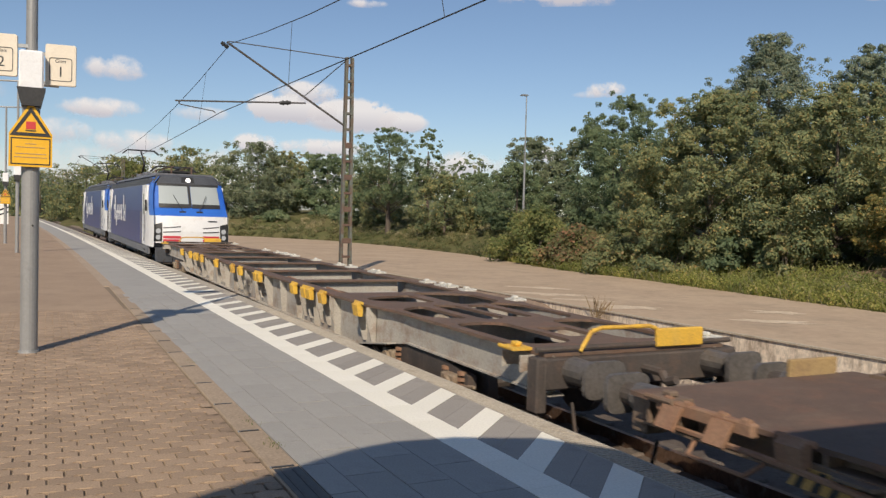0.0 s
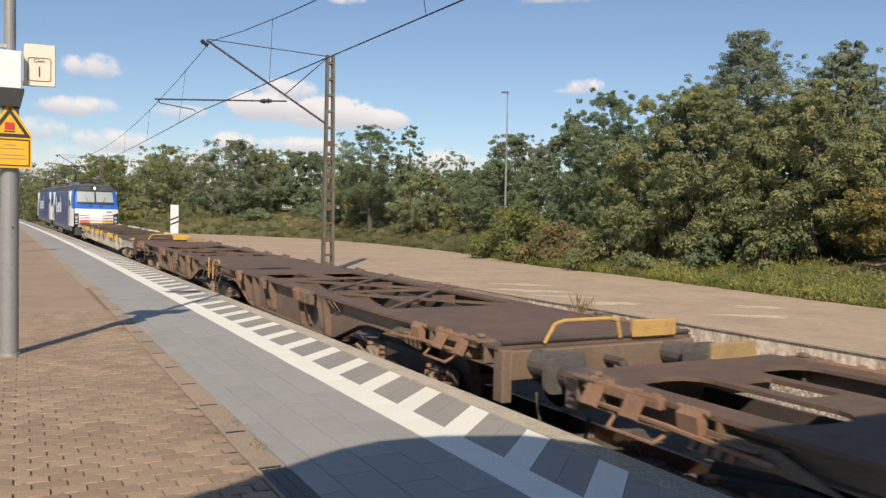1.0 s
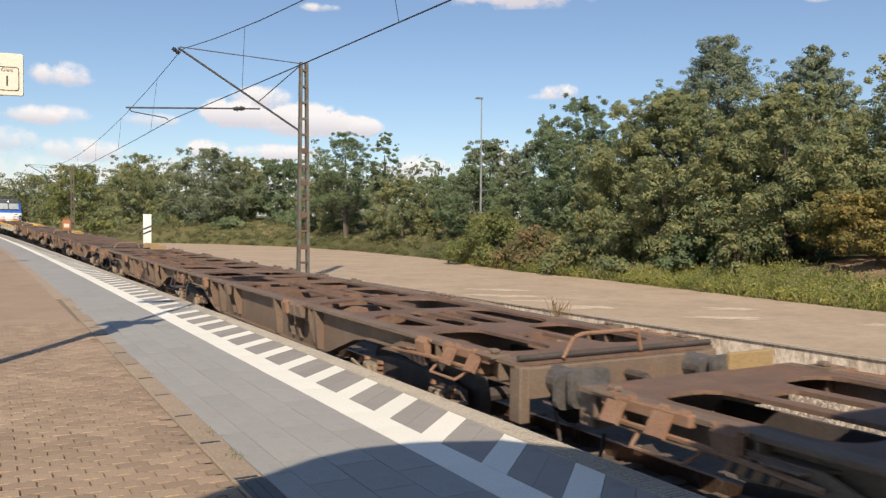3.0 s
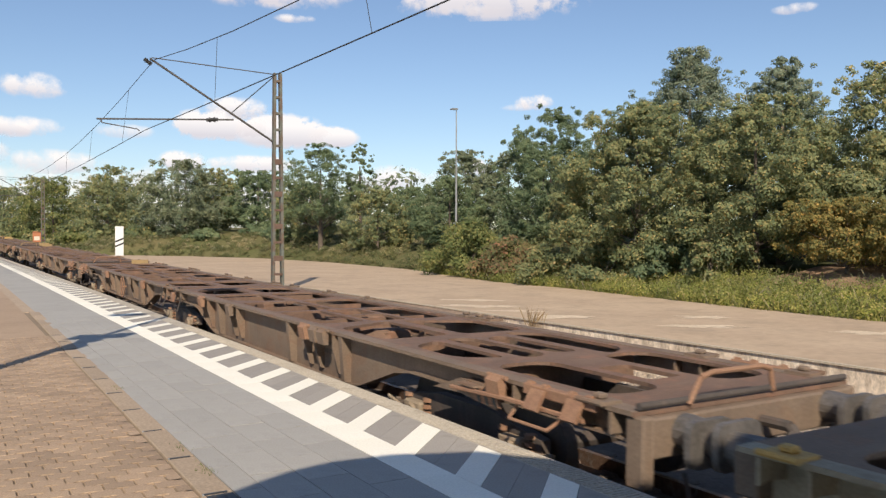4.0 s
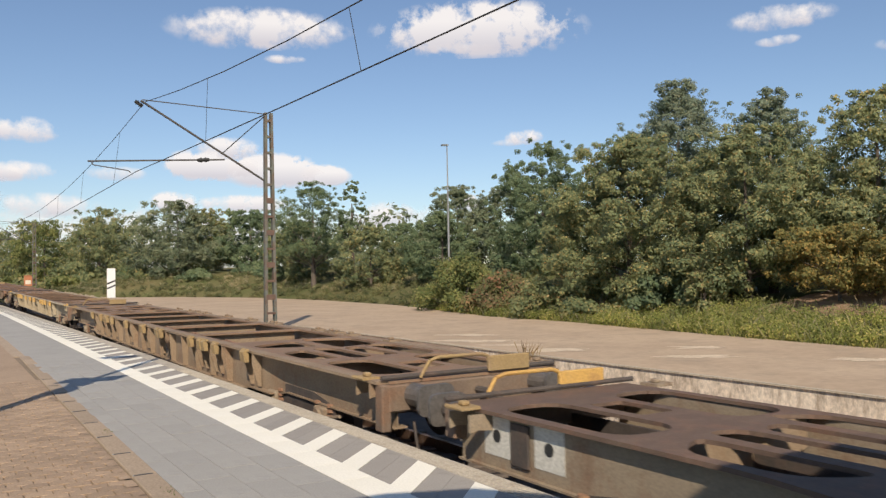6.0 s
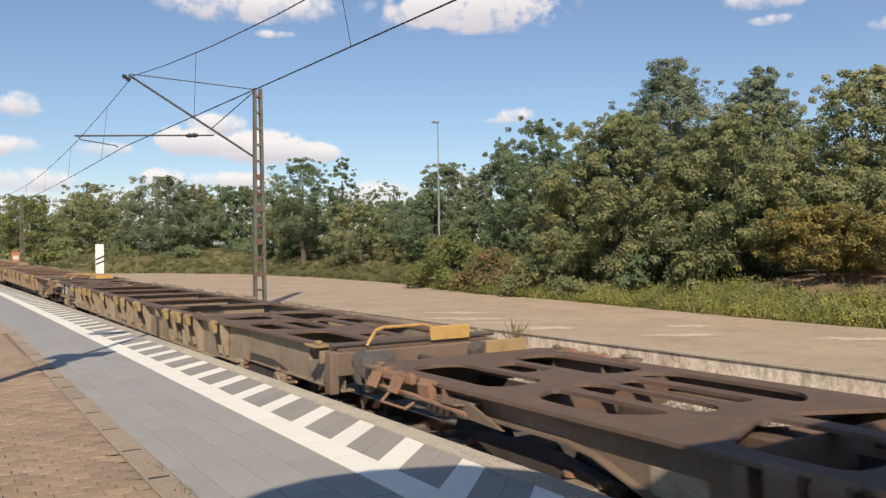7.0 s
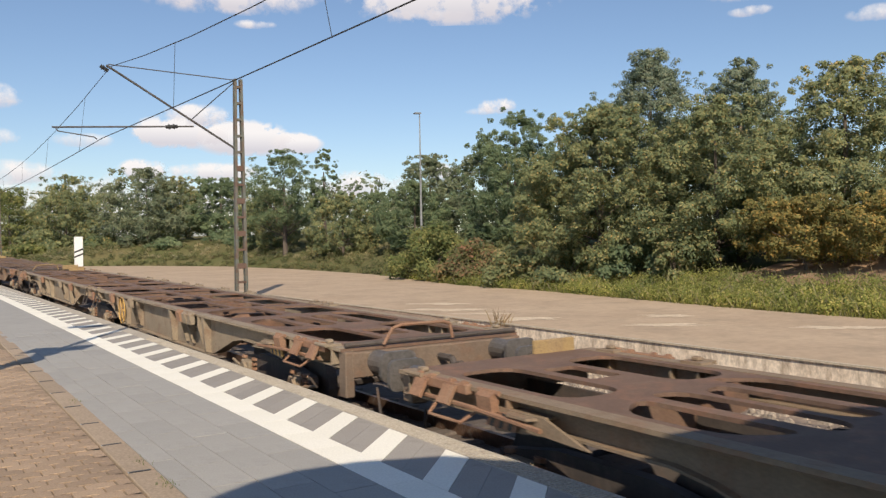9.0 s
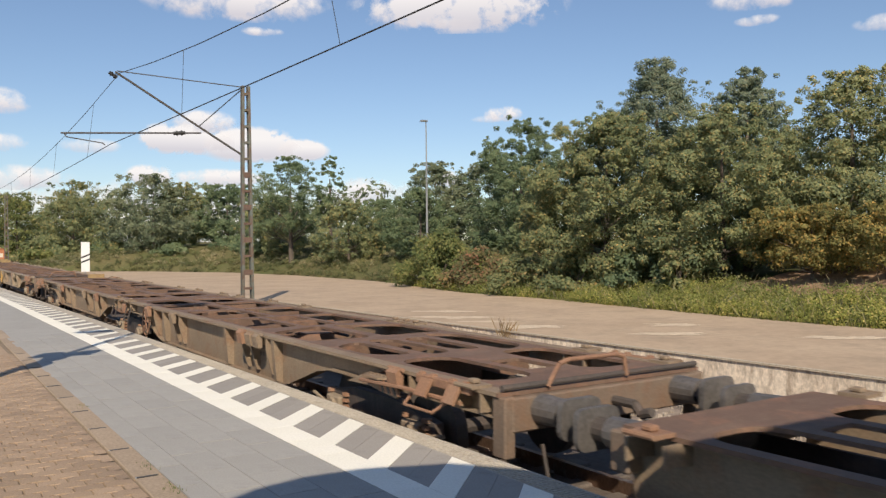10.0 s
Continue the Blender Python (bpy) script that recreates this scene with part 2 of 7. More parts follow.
LEAF_RED = leaf_mat("reddish_leaves", [(0.0, (0.14, 0.155, 0.075)), (0.55, (0.20, 0.185, 0.09)), (0.85, (0.27, 0.18, 0.11)), (1.0, (0.38, 0.18, 0.12))])
GRASS = leaf_mat("grass_blades", [(0.0, (0.128, 0.171, 0.056)), (0.6, (0.225, 0.258, 0.09)), (1.0, (0.349, 0.334, 0.186))])
DRY_GRASS = leaf_mat("dry_grass", [(0.0, (0.191, 0.206, 0.113)), (0.6, (0.319, 0.289, 0.179)), (1.0, (0.435, 0.372, 0.264))])

STALK = leaf_mat("dry_stalks", [(0.0, (0.22, 0.15, 0.09)), (0.6, (0.32, 0.23, 0.14)), (1.0, (0.42, 0.32, 0.2))])
# the blue cast of haze on the tall trees is mixed into the leaves
LEAF_TALL = leaf_mat("haze_blue_leaves", [(0.0, (0.146, 0.207, 0.172)), (0.6, (0.218, 0.273, 0.209)), (1.0, (0.33, 0.333, 0.239))])
LEAF_TURN = leaf_mat("yellow_green_leaves", [(0.0, (0.162, 0.209, 0.121)), (0.5, (0.241, 0.275, 0.149)), (0.9, (0.314, 0.308, 0.154)), (1.0, (0.47, 0.363, 0.165))])
LEAF_BANK = leaf_mat("bank_leaves", [(0.0, (0.10, 0.125, 0.055)), (0.6, (0.155, 0.17, 0.08)), (1.0, (0.25, 0.22, 0.12))])
LEAF_VERGE = leaf_mat("verge_leaves", [(0.0, (0.143, 0.18, 0.047)), (0.6, (0.264, 0.286, 0.079)), (1.0, (0.44, 0.382, 0.158))])
LEAF_ORANGE = leaf_mat("orange_leaves", [(0.0, (0.168, 0.176, 0.068)), (0.45, (0.246, 0.226, 0.084)), (0.8, (0.347, 0.264, 0.095)), (1.0, (0.515, 0.319, 0.105))])


# ---- ground, yard, platform ----
def yard_edge(y):
    """Where the concrete yard ends and the bank begins."""
    pts = [(-200, 17.0), (11, 17.0), (15, 17.5), (22, 18.5), (27, 18.6), (34, 20.2), (40, 21.5), (52, 21.8), (62, 20.5), (70, 16.0), (75, 10.5), (80, 9.5), (400, 9.5)]
    for (a, xa), (b, xb) in zip(pts, pts[1:]):
        if y <= b:
            k = (y - a) / (b - a)
            return xa + (xb - xa) * k + (bend(y) if y > 74 else 0)
    return 9.5 + bend(y)


def ground_z(x, y):
    d = x - yard_edge(y)
    z = -1.0 + climb(y)
    if d > -1.5:
        k = min(1.0, (d + 1.5) / 1.5)
        z += 0.85 * k
    if d > 0:
        rise = 2.6 * (1 - math.exp(-d / 8.0)) if y > 26 else 1.5 * (1 - math.exp(-d / 9.0))
        z += rise + 0.12 * noise.noise((x * 0.4, y * 0.4, 0)) * min(1, d)
    if y > 140 or x > 80 or x < -60:
        z = max(z, -1.0 + climb(min(y, 140)))
    return z


def build_ground():
    xs = sorted(set([-2500, -900, -300, -120, -60, -30, -15, -8] + list(range(0, 8, 2)) + [8 + 0.75 * i for i in range(40)] + [40, 44, 50, 60, 75, 95, 130, 200, 350, 700, 1400, 2800]))
    ys = sorted(set([-1500, -500, -200, -90, -50, -30, -20, -12] + [-8 + 1.5 * i for i in range(68)] + [98, 104, 112, 122, 135, 150, 175, 210, 260, 330, 450, 700, 1200, 2500]))
    verts = [(x, y, ground_z(x, min(y, 300)) if y < 300 else ground_z(x, 300)) for y in ys for x in xs]
    w = len(xs)
    faces = [(j * w + i, j * w + i + 1, (j + 1) * w + i + 1, (j + 1) * w + i) for j in range(len(ys) - 1) for i in range(w - 1)]
    g = raw_mesh("ground", verts, faces, SOIL)
    g.data.polygons.foreach_set("use_smooth", [True] * len(faces))
    g.data.materials[0].node_tree.nodes["Principled BSDF"].inputs["Specular IOR Level"].default_value = 0.05
    tagged(g, "rough grassy soil that rises to a bank", "ground", kind="structure")

    bed = strip("track_bed", TRACK_X - 1.75, TRACK_X + 2.1, RAIL - 0.16, BALLAST, -40, 300, thick=0.4)
    tagged(bed, "dark rust-stained ballast under the rails", "track bed", kind="structure")
    side = strip("trackside", TRACK_X + 2.05, 10.72, RAIL - 0.06, DIRT, -40, 300, thick=0.3)
    tagged(side, "brown gravelly dirt beside the track", "ground", kind="structure")


build_ground()
YARD_X, YARD_Z = 10.68, -0.10


def build_yard():
    n, verts, faces = 60, [], []
    for i in range(n + 1):
        y = -40 + 115 * i / n
        x1 = max(yard_edge(y), YARD_X + bend(y) + 0.3)
        for k in range(5):
            x = YARD_X + 0.06 + bend(y) + (x1 - YARD_X - 0.06 - bend(y)) * k / 4
            verts.append((x, y, YARD_Z + climb(y) - 0.006))
    for i in range(n):
        for k in range(4):
            a = i * 5 + k
            faces.append((a, a + 1, a + 6, a + 5))
    tagged(raw_mesh("yard", verts, faces, ASPHALT_DUST), "sunlit dusty concrete loading yard", "yard", kind="structure")
    wall = strip("retaining_wall", YARD_X + 0.02, YARD_X + 0.22, YARD_Z - 0.03, WALL_FACE, -40, 74, step=2.0, thick=0.85)
    cap = strip("wall_coping", YARD_X - 0.012, YARD_X + 0.06, YARD_Z, COPING, -40, 74, step=2.0, thick=0.03)
    tagged(cap, "stained concrete coping of the low wall", "wall", kind="structure")
    # brown dirt heaped against the wall further along
    n, verts, faces = 90, [], []
    for i in range(n + 1):
        y = 12.6 + 61.4 * i / n
        k = min(1.0, max(0.0, (y - 12.6) / 3.6)) ** 1.5
        for j in range(6):
            u = j / 5
            x = YARD_X + 0.03 - 1.9 * (1 - u) + bend(y)
            z = RAIL - 0.075 + (YARD_Z - 0.012 - RAIL + 0.06) * u ** 1.6 * k + 0.03 * noise.noise((x * 2, y * 2, 1)) * (1 - u)
            verts.append((x, y, z + climb(y)))
    for i in range(n):
        for j in range(5):
            p = i * 6 + j
            faces.append((p, p + 1, p + 7, p + 6))
    tagged(raw_mesh("dirt_bank", verts, faces, grainy("brown_dirt", (0.19, 0.135, 0.10), (0.26, 0.19, 0.14), (0.14, 0.10, 0.075), 0.95, coarse=0.9, fine=12, bump=0.6)), "brown gravelly dirt heaped against the low wall", "ground", kind="structure")
    sr = random.Random(11)
    vv, ff = [], []
    for _ in range(2600):
        y = 3 + 13.5 * sr.random()
        x = YARD_X + bend(y) - 0.02 - 2.1 * sr.random() ** 2.2
        z, q = RAIL - 0.06 + climb(y), 0.02 + 0.035 * sr.random()
        a = len(vv)
        for dx, dy, dz in ((-1, -0.8, 0), (1, -0.9, 0), (0.9, 1, 0), (-0.8, 0.9, 0), (-0.5, -0.4, 1), (0.6, -0.5, 0.9), (0.4, 0.6, 1.1), (-0.5, 0.4, 0.8)):
            vv.append((x + dx * q * sr.uniform(0.7, 1.2), y + dy * q * sr.uniform(0.7, 1.2), z + dz * q))
        ff += [(a + 4, a + 5, a + 6, a + 7)] + [(a + i, a + (i + 1) % 4, a + 4 + (i + 1) % 4, a + 4 + i) for i in range(4)]
    tagged(raw_mesh("gravel", vv, ff, STONE), "loose pale gravel at the foot of the wall", "gravel", kind="stuff")
    tagged(wall, "low weathered concrete retaining wall with flaking face", "wall", kind="structure")

    pale = grainy("pale_concrete", (0.56, 0.45, 0.32), (0.63, 0.51, 0.37), (0.45, 0.35, 0.25), 0.9, coarse=0.8, fine=8, bump=0.05)
    # irregular flat patches, lighter than the yard around them
    for k, (x, y, w, ln, turn) in enumerate(((11.8, 17.4, 0.8, 1.7, 46), (11.65, 14.2, 0.7, 1.7, 46), (14.4, 12.6, 0.6, 1.2, 46), (12.9, 11.2, 0.6, 1.6, 46), (12.6, 19.3, 0.6, 1.6, 46), (14.9, 8.7, 0.6, 1.8, 46), (11.6, 15.9, 0.4, 1.2, 46))):
        bm = bmesh.new()
        pts = []
        for i in range(64):
            a = 2 * math.pi * i / 64
            c, s = math.cos(a), math.sin(a)
            r = 1 + 0.75 * noise.noise((c * 1.4 + k * 7, s * 1.4, 0)) + 0.45 * noise.noise((c * 4 + k * 3, s * 4, 5)) + 0.2 * noise.noise((c * 11, s * 11, k))
            pts.append((w / 2 * r * math.cos(a), ln / 2 * r * math.sin(a)))
        bm.faces.new([bm.verts.new((px, py, 0)) for px, py in pts])
        ob = link_mesh("pale_patch", bm, pale)
        ob.matrix_basis = pose(x, y, YARD_Z + climb(y) - 0.001, 0, 0, turn)
        tagged(ob, "pale patch on the concrete yard", "pavement", kind="structure")


build_yard()

# platform: x of the bands across it
PAVE_X, KERB_X, GREY_X, LINE_X, HATCH_X, LIP_X, EDGE_X = -9.0, 1.33, 1.57, 2.70, 2.985, 3.58, 3.83
P0, P1 = -40.0, 215.0


def build_platform():
    core = strip("platform", PAVE_X, EDGE_X - 0.02, -0.017, JOINT, P0, P1, thick=0.95)
    tagged(core, "railway platform body with sandy bedding", "platform", kind="structure")
    for name, x0, x1, mat, label in (
            ("pavement_far", PAVE_X, KERB_X, PAVER, "brown paving far along the platform"),
            ("edging_far", KERB_X, GREY_X, KERB, "brown edging band far along the platform"),
            ("slabs_far", GREY_X, LINE_X, SLAB, "grey slabs far along the platform"),
            ("line_far", LINE_X, HATCH_X, SLAB_WHITE, "white safety line far along the platform"),
            ("hatch_far", HATCH_X, LIP_X, SLAB_DARK, "grey safety band far along the platform"),
            ("platform_edge", LIP_X, EDGE_X, EDGE, "beige ribbed concrete platform edge")):
        y0 = {"pavement_far": 15.0, "edging_far": 20.0, "slabs_far": 18.0, "line_far": 24.0, "hatch_far": 30.0}.get(name, P0)
        tagged(strip(name, x0, x1, 0.0, mat, y0, P1, thick=0.028 if name != "platform_edge" else 0.3), label, "pavement", kind="structure")

    for name, x0, x1, y0, y1, mat, label in (
            ("pavement_behind", PAVE_X, KERB_X, P0, -1.19, PAVER, "brown paving behind the waiting spot"),
            ("pavement_side", PAVE_X, -6.02, -1.19, 8.0, PAVER, "brown paving at the back of the platform"),
            ("pavement_back", PAVE_X, -3.2, 8.0, 15.0, PAVER, "brown paving at the back of the platform"),
            ("edging_behind", KERB_X, GREY_X, P0, 0.05, KERB, "brown edging band along the platform"),
            ("slabs_behind", GREY_X, LINE_X, P0, -0.02, SLAB, "grey slabs along the platform"),
            ("line_behind", LINE_X, HATCH_X, P0, 0.59, SLAB_WHITE, "white safety line along the platform"),
            ("hatch_behind", HATCH_X, LIP_X, P0, -1.38, SLAB_DARK, "grey safety band along the platform")):
        tagged(strip(name, x0, x1, 0.0, mat, y0, y1, thick=0.028), label, "pavement", kind="structure")


build_platform()


# ---- overhead line and fixed posts ----
def lattice_mast(x, y, h, name="catenary_mast"):
    base = RAIL + climb(y) - 0.1
    ob = thing(name, "green and rusty riveted steel lattice catenary mast", "mast", "catenary masts", m=pose(x, y, base))
    H = h - base
    w0, w1, d = 0.165, 0.095, 0.09
    for side in (-1, 1):
        bm = bmesh.new()
        prism(bm, [(side * w0 - 0.045, 0), (side * w0 + 0.045, 0), (side * w1 + 0.04, H), (side * w1 - 0.04, H)], "y", -d, d)
        part("upright", bm, MAST_GREEN, ob)
    n = 15
    for i in range(n):
        z = H * (i + 0.5) / n
        w = w0 + (w1 - w0) * z / H
        bm = bmesh.new()
        if i % 2 == 0 or not (3 <= i <= 9):
            box(bm, -w, w, -d - 0.004, d + 0.004, z - 0.035, z + 0.035)
        else:
            box(bm, -w, w, -d - 0.004, d + 0.004, z - 0.085, z + 0.085)
        part("batten", bm, RUST_MAST if i < 10 else MAST_GREEN, ob)
    bm = bmesh.new()
    box(bm, -0.45, 0.45, -0.4, 0.4, -0.3, 0.12, 0.03)
    part("footing", bm, OLD_CONCRETE, ob, "concrete footing")
    # cantilever towards the track
    def loc(px, pz):
        return (px - x, 0, pz - base)
    cx = TRACK_X + bend(y)
    zc = climb(y)
    bm = bmesh.new()
    tube(bm, loc(x - 0.1, 4.76 + zc), loc(cx - 0.25, 7.05 + zc), 0.035)
    part("cantilever_tube", bm, DARK_STEEL, ob)
    bm = bmesh.new()
    tube(bm, loc(x - 0.1, 6.98 + zc), loc(cx - 0.2, 7.08 + zc), 0.016, n=6)
    part("top_stay", bm, DARK_STEEL, ob)
    bm = bmesh.new()
    pipe(bm, [loc(x - 1.45, 5.4 + zc), loc(cx - 1.75, 5.12 + zc)], 0.026)
    part("registration_tube", bm, DARK_STEEL, ob)
    bm = bmesh.new()
    pipe(bm, [loc(cx - 1.65, 5.10 + zc), loc(cx - 1.6, 5.02 + zc), loc(cx - 0.62, 4.90 + zc), loc(cx - 0.55, 4.84 + zc)], 0.016)
    part("steady_arm", bm, DARK_STEEL, ob)
    for p, q in ((loc(x - 2.3, 5.33 + zc), loc(x - 1.95, 5.37 + zc)), (loc(cx - 0.42, 7.02 + zc), loc(cx - 0.2, 6.88 + zc))):
        bm = bmesh.new()
        tube(bm, p, q, 0.055, n=8)
        tube(bm, Vector(p) * 0.75 + Vector(q) * 0.25, Vector(p) * 0.65 + Vector(q) * 0.35, 0.08, n=8)
        tube(bm, Vector(p) * 0.35 + Vector(q) * 0.65, Vector(p) * 0.25 + Vector(q) * 0.75, 0.08, n=8)
        part("insulator", bm, BLACK_WIRE, ob, "dark ribbed insulator")
    bm = bmesh.new()
    tube(bm, loc(x - 0.1, 6.93 + zc), loc(x - 1.50, 5.62 + zc), 0.016, n=6)
    part("stay_wire", bm, BLACK_WIRE, ob)
    return ob


MAST_Y = [25.5, 88.0, 148.0, 205.0]
for my in MAST_Y:
    lattice_mast(9.15 + bend(my), my, 7.02 + climb(my))


def wire(name, pts, r, label):
    cu = bpy.data.curves.new(name, "CURVE")
    cu.dimensions = "3D"
    cu.bevel_depth, cu.bevel_resolution = r, 1
    sp = cu.splines.new("POLY")
    sp.points.add(len(pts) - 1)
    for p, co in zip(sp.points, pts):
        p.co = (*co, 1)
    cu.materials.append(BLACK_WIRE)
    return tagged(new(name, cu), label, "wire")


def line_at(y, off, z):
    return (TRACK_X + bend(y) + off, y, z + climb(y))


def overhead():
    spans = [-20.0] + MAST_Y
    contact, mess = [], []

    def contact_at(y):
        off = -0.4 + (25.5 - y) * 0.045 if y < 25.5 else -0.4 + 0.5 * math.sin((y - 25.5) / 62 * math.pi / 2)
        return line_at(y, off, 4.88)

    def mess_at(y, k):
        off = -0.13 + (25.5 - y) * 0.012 if y < 25.5 else -0.13
        return line_at(y, off, 7.02 - 1.35 * 4 * k * (1 - k))

    for a, b in zip(spans, spans[1:]):
        n = 12
        for i in range(n + (b == spans[-1])):
            k = i / n
            y = a + (b - a) * k
            contact.append(contact_at(y))
            mess.append(mess_at(y, k))
    wire("contact_wire", contact, 0.012, "dark copper contact wire over the track")
    wire("messenger_wire", mess, 0.011, "sagging dark messenger wire over the track")
    for a, b in zip(spans, spans[1:]):
        n = 8
        for i in range(n):
            y = 25.5 - 14.0 + 7.6 * (i - 4) if a < 0 else a + (b - a) * (i + 0.5) / n
            if not a < y < b - 2:
                continue
            k = (y - a) / (b - a)
            wire("dropper", [contact_at(y), mess_at(y, k)], 0.006, "thin vertical dropper wire")


overhead()


def yard_lamp(x, y):
    z0 = ground_z(x, y)
    ob = thing("street_lamp", "tall slender grey lamp mast behind the yard bushes", "street lamp", m=pose(x, y, z0 - 0.1))
    top = 8.98 - z0
    bm = bmesh.new()
    tube(bm, (0, 0, 0), (0, 0, top * 0.55), 0.07, 0.055, 10)
    tube(bm, (0, 0, top * 0.55), (0, 0, top), 0.045, 0.03, 10)
    part("pole", bm, GALV, ob)
    bm = bmesh.new()
    prism(bm, [(-0.36, 0.0), (-0.30, 0.05), (0.05, 0.06), (0.06, -0.02), (-0.34, -0.04)], "y", -0.10, 0.10)
    bmesh.ops.translate(bm, verts=bm.verts[:], vec=(0, 0, top))
    part("luminaire", bm, GALV, ob, "flat grey luminaire head")


yard_lamp(23.8, 38.25)


def warning_beacon(x, y, h0=0.66, h1=2.4, w=0.47):
    """A white distance board with two rising black bars."""
    z0 = RAIL + climb(y)
    ob = thing("distance_board", "white upright track board with two slanted black bars", "sign", "distance boards", m=pose(x, y, z0 - 0.1))
    b0, b1 = h0 - z0 + 0.1, h1 - z0 + 0.1
    bm = bmesh.new()
    box(bm, -0.04, 0.04, 0.02, 0.09, 0, b1 - 0.1)
    part("post", bm, GALV, ob)
    bm = bmesh.new()
    box(bm, -w / 2, w / 2, -0.015, 0.015, b0, b1, 0.008)
    part("board", bm, WHITE, ob)
    for k in (0.36, 0.52):
        zc = b0 + (b1 - b0) * k
        bm = bmesh.new()
        prism(bm, [(-w / 2 + 0.004, zc - 0.13), (w / 2 - 0.004, zc + 0.07), (w / 2 - 0.004, zc + 0.17), (-w / 2 + 0.004, zc - 0.03)], "y", -0.020, -0.0155)
        part("bar", bm, BLACK, ob, "slanted black bar")
    return ob


warning_beacon(8.2, 51.0)


# ---- plants ----
rng = np.random.default_rng(7)


def leaf_cloud(name, centres, radii, count, size, mat, parent=None, flat=0.75, aspect=0.6, droop=0.0):
    """Many small folded leaves on the skins of the given clumps."""
    centres, radii = np.array(centres, float), np.array(radii, float)
    pick = rng.choice(len(centres), count, p=radii ** 2 / (radii ** 2).sum())
    d = rng.normal(size=(count, 3))
    d /= np.linalg.norm(d, axis=1)[:, None]
    d[:, 2] = np.where(rng.random(count) < 0.35, np.abs(d[:, 2]), d[:, 2])
    r = radii[pick] * (0.5 + 0.65 * rng.random(count) ** 0.75)
    p = centres[pick] + d * r[:, None] * np.array([1, 1, flat])
    n = d + rng.normal(scale=0.42, size=(count, 3)) + np.array([-0.15, -0.28, 0.35])
    n /= np.linalg.norm(n, axis=1)[:, None]
    u = np.cross(n, rng.normal(size=(count, 3)))
    u /= np.linalg.norm(u, axis=1)[:, None] + 1e-9
    v = np.cross(n, u)
    s = size * (0.6 + 0.8 * rng.random(count))[:, None]
    a, b = u * s * 0.5, v * s * 0.5 * aspect
    quad = np.stack([p - a, p + b - n * s * 0.1, p + a, p - b - n * s * 0.1], 1).reshape(-1, 3)
    me = bpy.data.meshes.new(name)
    me.vertices.add(count * 4)
    me.vertices.foreach_set("co", quad.ravel())
    me.loops.add(count * 4)
    me.loops.foreach_set("vertex_index", np.arange(count * 4, dtype=np.int32))
    me.polygons.add(count)
    me.polygons.foreach_set("loop_start", np.arange(0, count * 4, 4, dtype=np.int32))
    me.polygons.foreach_set("loop_total", np.full(count, 4, dtype=np.int32))
    me.update()
    me.validate()
    me.materials.append(mat)
    ob = new(name, me)
    ob.parent = parent
    return ob


def tree(x, y, top, wide, mat, label, low=0.25, clumps=60, leaves=9000, size=0.2, spire=0.0, clump_r=0.16, name="tree", trunks=1, base=None, airy=0.0):
    z0 = ground_z(x, y) if base is None else base
    h = top - z0
    ob = thing(name, label, "tree" if name == "tree" else "shrub", m=pose(x, y, z0))
    clumps, wide = int(clumps * 3.2), wide * 1.12
    cs, rs = [], []
    for i in range(clumps):
        k = low + (1 - low) * rng.random() ** 0.85
        env = math.sin(math.pi * min(1, max(0.0, (k - low) / (1 - low) * 0.86 + 0.14))) ** 0.55
        env *= 1 - spire * (k - low) / (1 - low)
        a = rng.random() * 2 * math.pi
        rad = wide / 2 * env * (0.15 + 0.85 * math.sqrt(rng.random())) * (1 - airy * 0.3 * rng.random())
        cr = clump_r * wide * (0.30 + 0.62 * rng.random() ** 1.5) * (0.7 + 0.5 * (1 - k))
        cs.append((rad * math.cos(a), rad * math.sin(a), min(h * k, h - cr * 0.4)))
        rs.append(cr)
    # small sprigs that break the outline
    for i in range(int(clumps * 0.75)):
        c = cs[int(rng.integers(clumps))]
        d = Vector((c[0], c[1], (c[2] - h * (low + 1) / 2) * 1.2 + 0.4 * wide * rng.random())).normalized()
        step = wide * clump_r * (0.8 + 0.9 * rng.random())
        q = (c[0] + d.x * step, c[1] + d.y * step, min(c[2] + d.z * step, h * 1.03))
        if q[2] > h * low:
            cs.append(q), rs.append(wide * clump_r * (0.16 + 0.22 * rng.random()))
    bm = bmesh.new()
    for j in range(trunks):
        lean = Vector((rng.normal() * 0.12 * h * (trunks > 1), rng.normal() * 0.12 * h * (trunks > 1), h * 0.8))
        tube(bm, (0, 0, -0.2), lean * 0.45, 0.028 * h / math.sqrt(trunks), 0.017 * h / math.sqrt(trunks), 7)
        tube(bm, lean * 0.45, lean, 0.017 * h / math.sqrt(trunks), 0.006 * h, 7)
    part("trunk", bm, BARK, ob)
    bm = bmesh.new()
    order = sorted(range(len(cs)), key=lambda i: -rs[i])[:18]
    for i in order:
        c = Vector(cs[i])
        tube(bm, (0, 0, max(0.15 * h, c.z * 0.55)), c * 0.9, 0.005 * h, 0.002 * h, 5)
    part("branch_frame", bm, BARK, ob)
    leaf_cloud("crown", cs, rs, int(leaves * (4.6 if y < 30 else 3.2)), size * (0.47 if y < 30 else 0.52), mat, ob)
    return ob


